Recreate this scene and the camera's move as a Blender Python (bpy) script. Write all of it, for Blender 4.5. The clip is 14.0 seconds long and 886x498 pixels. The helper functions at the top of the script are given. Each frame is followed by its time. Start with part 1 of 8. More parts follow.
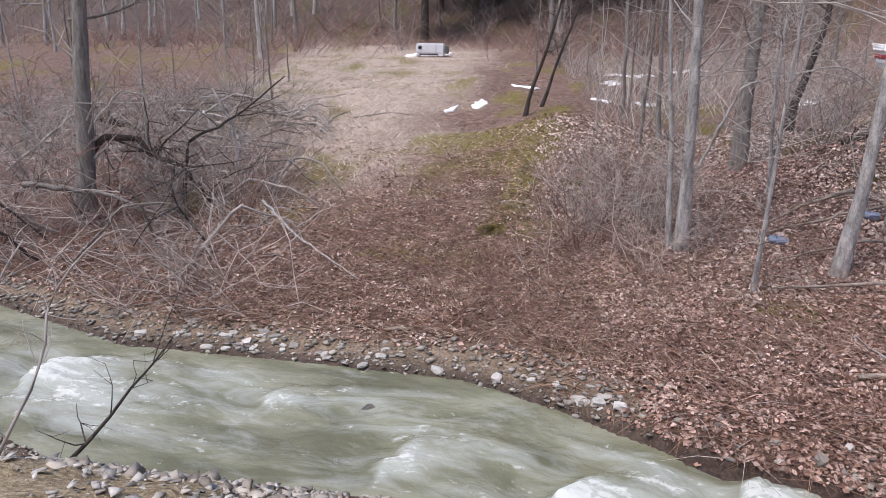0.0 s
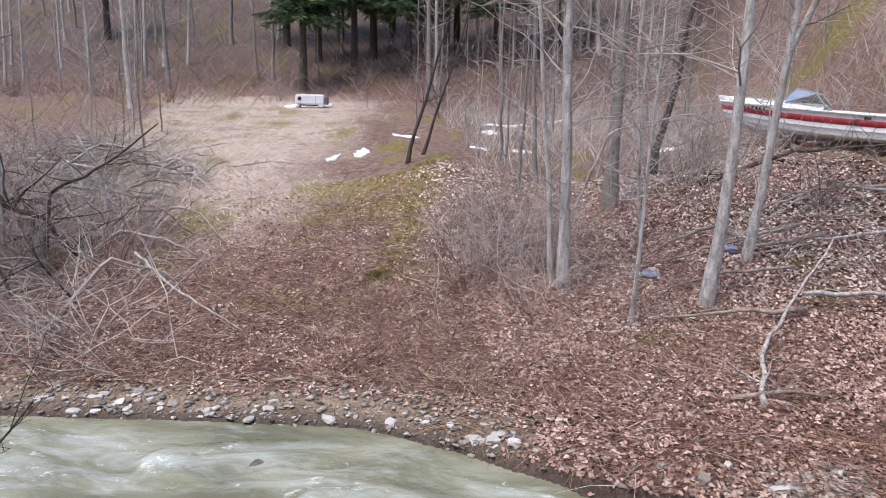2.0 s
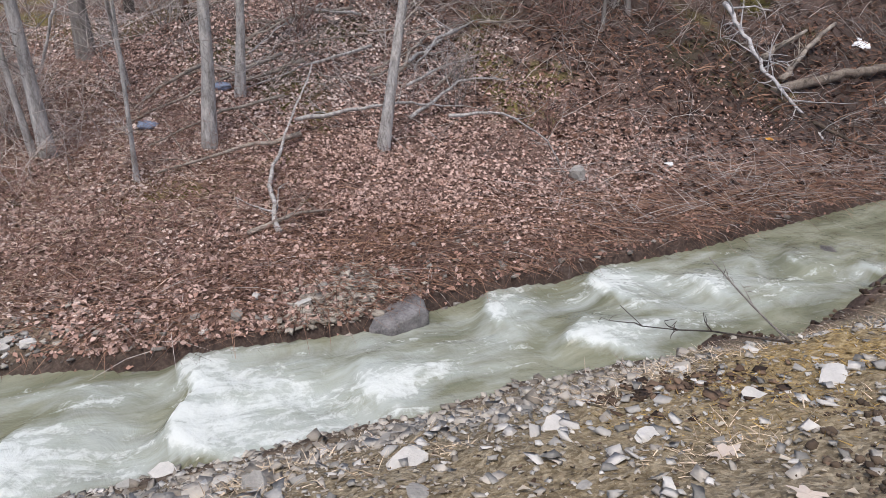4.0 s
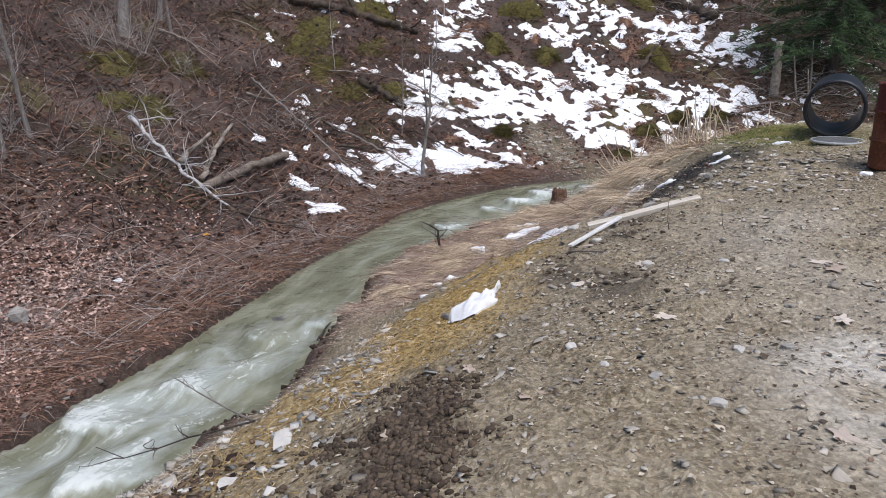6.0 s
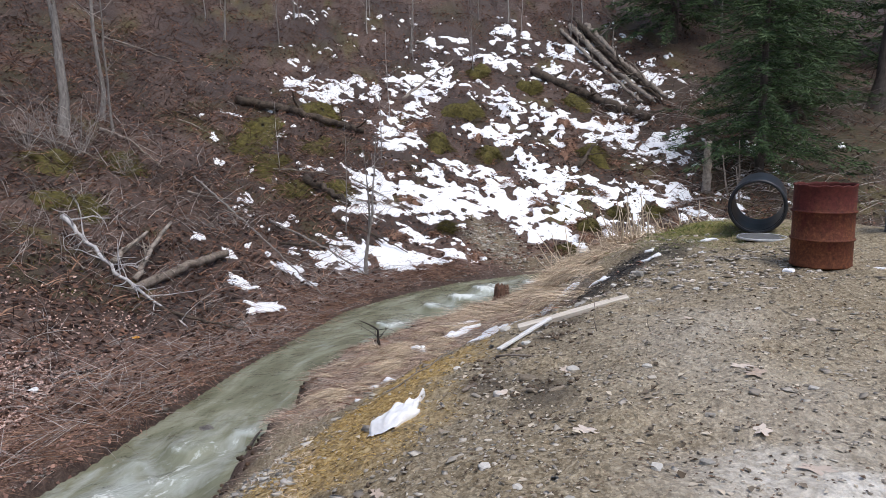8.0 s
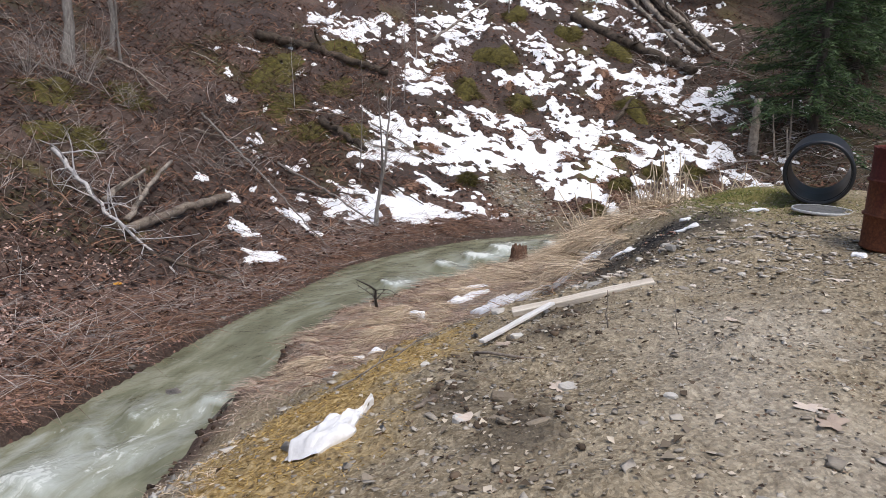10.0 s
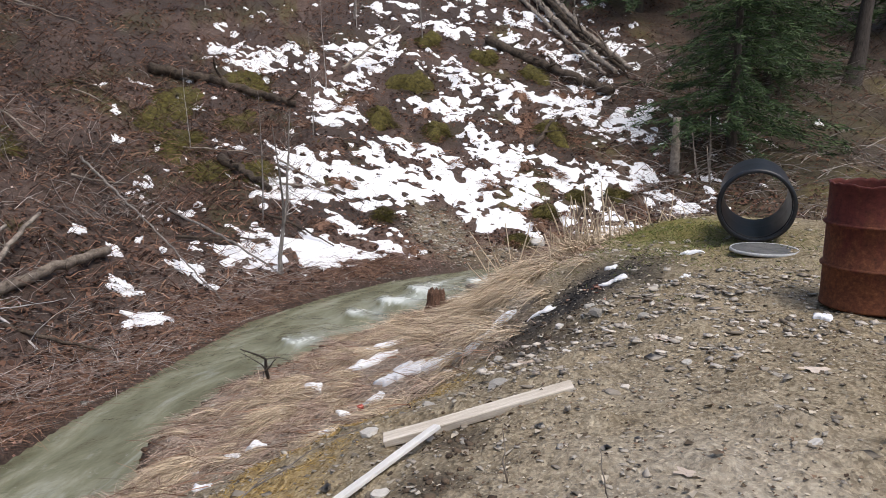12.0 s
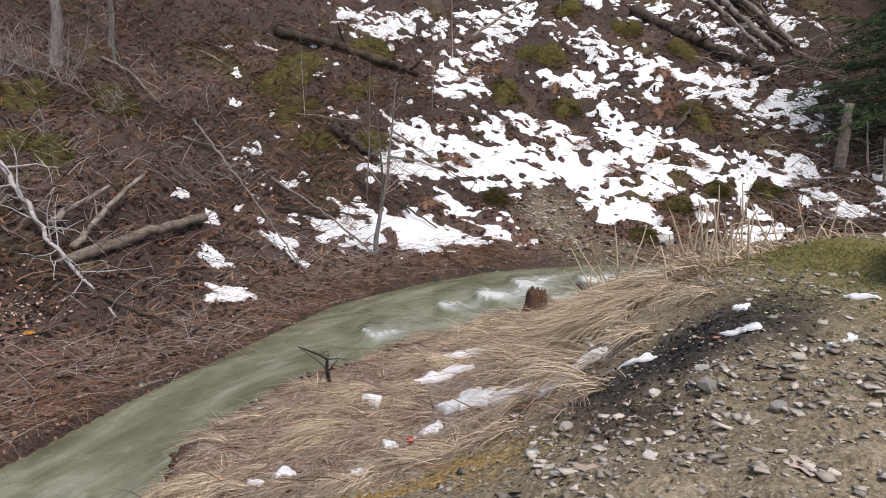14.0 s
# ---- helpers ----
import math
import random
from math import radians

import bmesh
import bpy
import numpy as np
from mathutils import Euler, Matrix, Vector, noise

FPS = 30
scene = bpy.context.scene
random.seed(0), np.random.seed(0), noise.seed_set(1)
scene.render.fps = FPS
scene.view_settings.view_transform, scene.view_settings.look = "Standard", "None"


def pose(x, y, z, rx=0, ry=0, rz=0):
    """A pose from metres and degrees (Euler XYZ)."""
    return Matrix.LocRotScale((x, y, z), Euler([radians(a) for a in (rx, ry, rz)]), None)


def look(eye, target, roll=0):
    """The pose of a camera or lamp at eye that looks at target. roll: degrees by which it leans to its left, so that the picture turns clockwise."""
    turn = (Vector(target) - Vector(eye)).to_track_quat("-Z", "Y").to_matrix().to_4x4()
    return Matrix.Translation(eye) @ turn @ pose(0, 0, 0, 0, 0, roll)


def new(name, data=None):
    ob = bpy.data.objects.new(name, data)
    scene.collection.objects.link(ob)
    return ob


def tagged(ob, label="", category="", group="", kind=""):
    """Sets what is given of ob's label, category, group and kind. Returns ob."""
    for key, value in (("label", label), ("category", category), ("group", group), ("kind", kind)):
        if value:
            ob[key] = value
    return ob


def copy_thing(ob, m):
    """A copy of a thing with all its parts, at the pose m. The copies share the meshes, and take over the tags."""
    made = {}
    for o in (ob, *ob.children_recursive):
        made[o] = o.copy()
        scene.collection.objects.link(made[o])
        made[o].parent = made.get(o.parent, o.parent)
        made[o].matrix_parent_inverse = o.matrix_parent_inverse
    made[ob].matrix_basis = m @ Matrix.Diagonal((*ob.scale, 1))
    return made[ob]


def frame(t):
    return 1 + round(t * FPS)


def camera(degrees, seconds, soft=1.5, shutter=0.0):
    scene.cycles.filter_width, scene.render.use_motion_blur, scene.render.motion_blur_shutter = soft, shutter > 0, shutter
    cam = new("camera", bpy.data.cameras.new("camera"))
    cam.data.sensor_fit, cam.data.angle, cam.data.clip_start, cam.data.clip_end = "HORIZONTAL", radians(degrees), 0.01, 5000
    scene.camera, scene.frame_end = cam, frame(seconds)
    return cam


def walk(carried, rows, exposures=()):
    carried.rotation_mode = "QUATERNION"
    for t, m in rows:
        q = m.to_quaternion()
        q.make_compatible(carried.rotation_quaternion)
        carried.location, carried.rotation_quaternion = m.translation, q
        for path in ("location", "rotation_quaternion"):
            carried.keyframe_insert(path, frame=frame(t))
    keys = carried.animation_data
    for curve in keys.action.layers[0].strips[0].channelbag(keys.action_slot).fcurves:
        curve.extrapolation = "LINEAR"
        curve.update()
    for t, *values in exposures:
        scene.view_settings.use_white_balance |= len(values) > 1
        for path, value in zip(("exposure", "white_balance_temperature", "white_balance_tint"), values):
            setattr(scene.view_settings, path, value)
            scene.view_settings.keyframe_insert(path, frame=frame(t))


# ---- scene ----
cam = camera(64.0, 14.0, soft=0.72)
PATH = [
    (0, 0.091, 0.335, 1.142, 74.00, -0.78, -0.89),
    (0.5, 0.030, 0.351, 1.093, 80.54, 0.37, -4.91),
    (1, 0.034, 0.316, 1.025, 81.37, -0.26, -5.63),
    (1.5, 0.060, 0.333, 1.046, 80.35, -0.87, -8.11),
    (2, 0.055, 0.356, 1.039, 78.21, -1.09, -10.36),
    (2.5, 0.178, 0.302, 1.033, 74.78, -0.66, -14.72),
    (3, 0.210, 0.362, 0.971, 68.28, -1.49, -27.55),
    (3.5, 0.281, 0.385, 1.017, 65.39, -1.34, -39.09),
    (4, 0.342, 0.382, 1.042, 66.08, -0.49, -48.99),
    (4.2, 0.382, 0.350, 1.034, 66.77, -0.43, -53.82),
    (6.3, -0.006, 0.020, 1.409, 73.91, 0.79, -96.98),
    (6.5, 0.000, -0.000, 1.417, 74.48, 0.55, -98.87),
    (7, -0.028, 0.004, 1.424, 76.66, 0.46, -100.20),
    (7.5, 0.026, -0.039, 1.438, 78.01, 1.57, -101.10),
    (8, 0.159, -0.172, 1.420, 80.74, 0.89, -96.73),
    (8.2, 0.205, -0.188, 1.408, 78.95, -0.51, -96.80),
    (10.3, 1.680, -0.812, 1.243, 76.69, -1.44, -93.69),
    (10.5, 1.836, -0.883, 1.224, 76.83, -1.25, -94.40),
    (11, 2.146, -1.046, 1.262, 80.78, -2.27, -96.90),
    (11.5, 2.496, -1.202, 1.302, 79.84, -1.88, -98.28),
    (12, 2.850, -1.313, 1.361, 78.78, 0.60, -99.52),
    (12.5, 3.180, -1.519, 1.328, 76.18, -2.38, -92.34),
    (13, 3.600, -1.660, 1.339, 77.52, -0.06, -90.65),
    (13.5, 3.927, -1.767, 1.380, 79.48, 0.96, -90.52),
    (14, 4.309, -1.995, 1.371, 76.57, -1.37, -88.30),
]
walk(cam, [(t, pose(x, y, z, a, b, c)) for t, x, y, z, a, b, c in PATH],
     exposures=[(0.0, 0.52, 6300, 16), (0.5, 0.6, 6300, 16), (1.0, 0.7, 6300, 15), (1.5, 0.76, 6250, 15), (2.4, 0.74, 6200, 14), (3.0, 0.55, 6250, 13), (3.5, 0.46, 6300, 13), (4.0, 0.4, 6350, 12), (6.5, 0.29, 6120, 11), (8.2, 0.28, 6180, 11), (11.0, 0.3, 6550, 11), (12.5, 0.26, 6600, 11), (14.0, 0.2, 6680, 11)])

# ---- light: bright overcast day ----
SUN_ELEV, SUN_AZ = 66.0, 240.0
world = bpy.data.worlds.new("sky")
scene.world = world
world.use_nodes = True
wn = world.node_tree.nodes
sky = wn.new("ShaderNodeTexSky")
sky.sky_type = 'NISHITA'
sky.sun_disc = False
sky.sun_elevation, sky.sun_rotation = radians(SUN_ELEV), radians(SUN_AZ)
sky.air_density, sky.dust_density = 1.0, 3.0
wn["Background"].inputs["Strength"].default_value = 0.132
world.node_tree.links.new(sky.outputs[0], wn["Background"].inputs["Color"])
sun_data = bpy.data.lights.new("sun", 'SUN')
sun_data.energy, sun_data.angle, sun_data.color = 1.45, radians(22), (1.0, 0.955, 0.9)
sun = new("sun", sun_data)
az, el = radians(SUN_AZ), radians(SUN_ELEV)
sun.matrix_world = look(Vector((math.sin(az) * math.cos(el), math.cos(az) * math.cos(el), math.sin(el))) * 50, (0, 0, 0))

# ---- terrain shape ----
ZW = -2.72
FAR = np.array([(-70, 26), (-30, 17), (-12, 12.6), (-6.4, 10.5), (-4, 9.1), (-1.2, 8.5), (.5, 8.1), (1.5, 7.4), (2.8, 6.25), (4.7, 5.1),
                (5.6, 4.95), (9.2, 3.4), (12.5, 2.2), (16.7, .3), (18.4, -1.3), (19.5, -2.8), (20.3, -5), (20.6, -7.5), (20.4, -11),
                (19.4, -17), (17, -30), (14, -70)], float)
NEAR = np.array([(-70, 21), (-30, 13), (-12, 9.2), (-5, 7.2), (-3.4, 6.3), (-1.7, 6.0), (.4, 5.6), (2.2, 4.7), (4.7, 3.5), (7.2, 2.1),
                 (8.6, 1.4), (9.8, .95), (11.3, .7), (12.6, .1), (14.6, -1.6), (16, -3.1), (17.3, -4.7), (18.4, -6.2), (18.3, -8),
                 (17.2, -11), (15.4, -17), (12.5, -30), (9.5, -70)], float)


def hash01(ix, iy, seed):
    h = (ix.astype(np.int64) * 374761393 + iy.astype(np.int64) * 668265263 + seed * 974711) & 0xffffffff
    h = ((h ^ (h >> 13)) * 1274126177) & 0xffffffff
    return ((h ^ (h >> 16)) & 0xffff) / 65535.0


def vnoise(x, y, seed=0):
    x, y = np.asarray(x, float), np.asarray(y, float)
    ix, iy = np.floor(x), np.floor(y)
    fx, fy = x - ix, y - iy
    fx, fy = fx * fx * (3 - 2 * fx), fy * fy * (3 - 2 * fy)
    a, b = hash01(ix, iy, seed), hash01(ix + 1, iy, seed)
    c, d = hash01(ix, iy + 1, seed), hash01(ix + 1, iy + 1, seed)
    return (a + (b - a) * fx) * (1 - fy) + (c + (d - c) * fx) * fy


def fbm(x, y, scale, octaves=4, seed=0, gain=0.5):
    x, y = np.asarray(x, float), np.asarray(y, float)
    total, amp, norm = 0.0, 1.0, 0.0
    for k in range(octaves):
        a = 0.7 * k + 0.3
        u, v = x * math.cos(a) - y * math.sin(a), x * math.sin(a) + y * math.cos(a)
        total = total + amp * vnoise(u / scale + 17.3 * k, v / scale - 9.1 * k, seed + k)
        norm += amp
        amp *= gain
        scale *= 0.5
    return total / norm


def along(line, x, y):
    """Signed distance to a polyline (left of it positive) and the arc length at its nearest point."""
    shape = np.shape(x)
    x, y = np.ravel(x).astype(float), np.ravel(y).astype(float)
    best, arc, side, s0 = np.full(x.shape, 1e18), np.zeros(x.shape), np.ones(x.shape), 0.0
    for (ax, ay), (bx, by) in zip(line[:-1], line[1:]):
        dx, dy = bx - ax, by - ay
        ln = math.hypot(dx, dy)
        t = np.clip(((x - ax) * dx + (y - ay) * dy) / ln ** 2, 0, 1)
        d2 = (x - ax - t * dx) ** 2 + (y - ay - t * dy) ** 2
        m = d2 < best
        best = np.where(m, d2, best)
        arc = np.where(m, s0 + t * ln, arc)
        side = np.where(m, np.sign(dx * (y - ay) - dy * (x - ax)), side)
        s0 += ln
    return (np.sqrt(best) * side).reshape(shape), arc.reshape(shape)


def arc_of(line, x, y):
    return float(along(line, np.array([x]), np.array([y]))[1][0])


def profile(stations, s, d):
    heights = [np.interp(d, [p[0] for p in pts], [p[1] for p in pts]) for _, pts in stations]
    z = heights[0]
    for k in range(1, len(stations)):
        a, b = stations[k - 1][0], stations[k][0]
        t = np.clip((s - a) / (b - a), 0, 1)
        z = z + (heights[k] - heights[k - 1]) * t * t * (3 - 2 * t)
    return z


NEAR_ST = [
    (arc_of(NEAR, 8.3, 1.55), [(0, 0.02), (.3, .14), (1.0, .6), (2.3, 1.74), (3.2, 2.16), (3.9, 2.42), (4.4, 2.58), (5.5, 2.74), (60, 2.9), (120, 12)]),
    (arc_of(NEAR, 9.3, 1.1), [(0, .02), (.07, .4), (1.0, .62), (2.3, 1.25), (3.2, 1.68), (3.9, 2.08), (4.4, 2.38), (4.8, 2.53), (5.5, 2.71), (60, 2.9), (120, 12)]),
    (arc_of(NEAR, 10.4, 1.0), [(0, .02), (.07, .36), (.3, .42), (1.5, .52), (2.7, .8), (3.3, 1.1), (3.8, 1.65), (4.3, 2.2), (4.8, 2.5), (6.5, 2.72), (60, 2.9), (120, 12)])]
NEAR_ST += [
    (arc_of(NEAR, 15.3, -2.4), [(0, .02), (.1, .27), (1.5, .55), (2.6, 1.1), (3.4, 1.85), (5, 2.5), (7, 2.72), (60, 2.9), (120, 12)]),
    (arc_of(NEAR, 17.2, -11), [(0, .05), (.2, .3), (2, .9), (5, 1.9), (8, 2.66), (9, 2.74), (60, 3.2), (120, 12)])]
FAR_ST = [
    (arc_of(FAR, -3, 8.8), [(0, .03), (.5, .12), (3, .5), (8, 1.15), (16, 2.25), (34, 3.35), (42, 4.0), (60, 9), (160, 48)]),
    (arc_of(FAR, .8, 7.9), [(0, .03), (.5, .12), (3, .5), (8, 1.3), (16, 2.25), (34, 3.35), (42, 4.0), (60, 9), (160, 48)]),
    (arc_of(FAR, 3.5, 5.8), [(0, .12), (.4, .3), (2.0, .42), (4.5, 1.0), (8.5, 2.2), (10.5, 2.45), (22, 2.6), (30, 4.3), (160, 55)]),
    (arc_of(FAR, 10.4, 2.95), [(0, .12), (.4, .25), (2.0, .3), (4.5, 1.1), (9.5, 2.4), (11.5, 2.55), (22, 2.65), (30, 5.2), (160, 60)])]
FAR_ST += [
    (arc_of(FAR, 14.6, 1.25), [(0, .03), (.5, .12), (2.3, .2), (5.2, 1.45), (11, 4.6), (30, 15), (160, 75)]),
    (arc_of(FAR, 19, -2), [(0, .05), (.3, .35), (2.5, 1.1), (5, 2.0), (10, 4.1), (13, 5.6), (30, 15), (160, 75)]),
    (arc_of(FAR, 20.6, -8), [(0, .05), (.3, .4), (3.0, .7), (4.8, 1.6), (10, 4.3), (14, 6.2), (30, 15), (160, 75)])]


def soften(fn, x0, x1, y0, y1, step, sigma):
    """A blurred copy of a height field, on a grid, to round off the creases of the profiles."""
    u, v = np.arange(x0, x1, step), np.arange(y0, y1, step)
    g = fn(*np.meshgrid(u, v))
    k = int(3 * sigma / step)
    w = np.exp(-.5 * (np.arange(-k, k + 1) * step / sigma) ** 2)
    w /= w.sum()
    for ax in (0, 1):
        p = np.pad(g, [(k, k) if a == ax else (0, 0) for a in (0, 1)], mode="edge")
        n = g.shape[ax]
        g = sum(wk * (p[i:i + n] if ax == 0 else p[:, i:i + n]) for i, wk in enumerate(w))

    def sample(x, y):
        fx, fy = np.clip((x - x0) / step, 0, len(u) - 1.001), np.clip((y - y0) / step, 0, len(v) - 1.001)
        i, j = fx.astype(int), fy.astype(int)
        fx, fy = fx - i, fy - j
        return (g[j, i] * (1 - fx) + g[j, i + 1] * fx) * (1 - fy) + (g[j + 1, i] * (1 - fx) + g[j + 1, i + 1] * fx) * fy
    inside = lambda x, y: np.clip(np.minimum(np.minimum(x - x0, x1 - x), np.minimum(y - y0, y1 - y)) / 3 - .3, 0, 1)
    return sample, inside


def raw_near(x, y):
    dn, sn = along(NEAR, x, y)
    return profile(NEAR_ST, sn, np.maximum(-dn, 0))


def raw_far(x, y):
    df, sf = along(FAR, x, y)
    return profile(FAR_ST, sf, np.maximum(df, 0))


NEAR_SOFT, NEAR_IN = soften(raw_near, -12, 26, -24, 12, .15, .45)
FAR_SOFT, FAR_IN = soften(raw_far, -30, 60, -30, 60, .3, .8)


def height(x, y, rough=True):
    x, y = np.asarray(x, float), np.asarray(y, float)
    df, sf = along(FAR, x, y)
    dn, sn = along(NEAR, x, y)
    dn = dn + (fbm(x, y, .6, 3, 91) - .5) * .5 * np.exp(-dn ** 2) * np.clip((x - 3) / 2, 0, 1)
    zf, zn = profile(FAR_ST, sf, np.maximum(df, 0)), profile(NEAR_ST, sn, np.maximum(-dn, 0))
    zf = zf + (FAR_SOFT(x, y) - zf) * np.clip((df - 1.0) / 1.5, 0, 1) * FAR_IN(x, y)
    zn = zn + (NEAR_SOFT(x, y) - zn) * np.clip((-dn - .5) / 1.0, 0, 1) * NEAR_IN(x, y)
    bed = -0.4 * np.clip(np.minimum(np.maximum(-df, 0), np.maximum(dn, 0)) / 0.5, 0, 1)
    z = ZW + np.where(df > 0, zf, np.where(dn < 0, zn, bed))
    level = np.exp(-((x - 14.2) / 3.2) ** 4 - ((y - 17.7) / 3.4) ** 4)
    z = z + (-.06 - z) * level * .9
    z = z + .55 * np.exp(-((x - 3.7) / 2.0) ** 2 - ((y - 17.3) / 3.2) ** 2)
    if rough:
        bank = np.clip(np.maximum(df, -dn) / 1.0, 0, 1)
        far_amp = np.where(df > 0, np.clip(df / 12, 0, 1), 0)
        z = z + (fbm(x, y, 2.2, 3, 5) - .5) * (.12 + .55 * far_amp) * bank
        z = z + (fbm(x, y, .55, 3, 11) - .5) * np.where(df > 0, .16 + .24 * np.clip((x - 10) / 6, 0, 1) * far_amp ** .3, .05) * (bank + .15)
    return z
# ---- end terrain shape ----

# ---- materials ----
def mat(name, build, rough=0.9, metal=0.0):
    m = bpy.data.materials.new(name)
    m.use_nodes = True
    nt = m.node_tree
    bsdf = nt.nodes["Principled BSDF"]
    bsdf.inputs["Roughness"].default_value = rough
    bsdf.inputs["Metallic"].default_value = metal
    bsdf.inputs["Specular IOR Level"].default_value = 0.3
    build(nt, bsdf)
    return m


def coords(nt, scale=(1, 1, 1), space="Object"):
    tc = nt.nodes.new("ShaderNodeTexCoord")
    mp = nt.nodes.new("ShaderNodeMapping")
    mp.inputs["Scale"].default_value = scale
    nt.links.new(tc.outputs[space], mp.inputs["Vector"])
    return mp.outputs["Vector"]


def world_coords(nt, scale=(1, 1, 1)):
    g = nt.nodes.new("ShaderNodeNewGeometry")
    mp = nt.nodes.new("ShaderNodeMapping")
    mp.inputs["Scale"].default_value = scale
    nt.links.new(g.outputs["Position"], mp.inputs["Vector"])
    return mp.outputs["Vector"]


def noise_tex(nt, vec, scale, detail=4.0, rough=0.6, distortion=0.0):
    n = nt.nodes.new("ShaderNodeTexNoise")
    n.inputs["Scale"].default_value = scale
    n.inputs["Detail"].default_value = detail
    n.inputs["Roughness"].default_value = rough
    n.inputs["Distortion"].default_value = distortion
    nt.links.new(vec, n.inputs["Vector"])
    return n.outputs["Fac"]


def ramp(nt, fac, stops):
    r = nt.nodes.new("ShaderNodeValToRGB")
    el = r.color_ramp.elements
    while len(el) < len(stops):
        el.new(0.5)
    for e, (p, c) in zip(el, stops):
        e.position = p
        e.color = (*c, 1) if len(c) == 3 else c
    nt.links.new(fac, r.inputs["Fac"])
    return r.outputs["Color"]


def mix(nt, fac, a, b, mode='MIX'):
    m = nt.nodes.new("ShaderNodeMix")
    m.data_type = 'RGBA'
    m.blend_type = mode
    for key, v in ((0, fac), (6, a), (7, b)):
        if hasattr(v, "is_linked"):
            nt.links.new(v, m.inputs[key])
        elif key == 0:
            m.inputs[0].default_value = v
        else:
            m.inputs[key].default_value = (*v, 1)
    return m.outputs[2]


def maths(nt, op, a, b=0.0):
    m = nt.nodes.new("ShaderNodeMath")
    m.operation = op
    for i, v in enumerate((a, b)):
        if hasattr(v, "is_linked"):
            nt.links.new(v, m.inputs[i])
        else:
            m.inputs[i].default_value = v
    return m.outputs[0]


def bump(nt, bsdf, h, strength=0.5, dist=0.02):
    b = nt.nodes.new("ShaderNodeBump")
    b.inputs["Strength"].default_value = strength
    b.inputs["Distance"].default_value = dist
    nt.links.new(h, b.inputs["Height"])
    nt.links.new(b.outputs["Normal"], bsdf.inputs["Normal"])


def plain(name, dark, light, scale=8.0, rough=0.9, metal=0.0, bump_s=0.3, bump_d=0.01, stretch=(1, 1, 1), island=0.0, spec=None, per_object=0.0):
    """Two-tone mottled material; island or per_object > 0 varies the tone piece by piece."""
    def build(nt, bsdf):
        v = coords(nt, stretch)
        a, b = noise_tex(nt, v, scale, 5.0, .65), noise_tex(nt, v, scale * 7, 3.0, .6)
        h = maths(nt, 'ADD', maths(nt, 'MULTIPLY', a, .65), maths(nt, 'MULTIPLY', b, .35))
        if island or per_object:
            if island:
                g = nt.nodes.new("ShaderNodeNewGeometry").outputs["Random Per Island"]
            else:
                g = nt.nodes.new("ShaderNodeObjectInfo").outputs["Random"]
            k = island or per_object
            h = maths(nt, 'ADD', maths(nt, 'MULTIPLY', h, 1 - k), maths(nt, 'MULTIPLY', g, k))
        mid = tuple((x + y) / 2 for x, y in zip(dark, light))
        lo, hi = (.2, .8) if island or per_object else (.36, .64)
        nt.links.new(ramp(nt, h, [(lo, dark), (.5, mid), (hi, light)]), bsdf.inputs["Base Color"])
        if spec is not None:
            bsdf.inputs["Specular IOR Level"].default_value = spec
        if bump_s:
            bump(nt, bsdf, b, bump_s, bump_d)
    return mat(name, build, rough, metal)


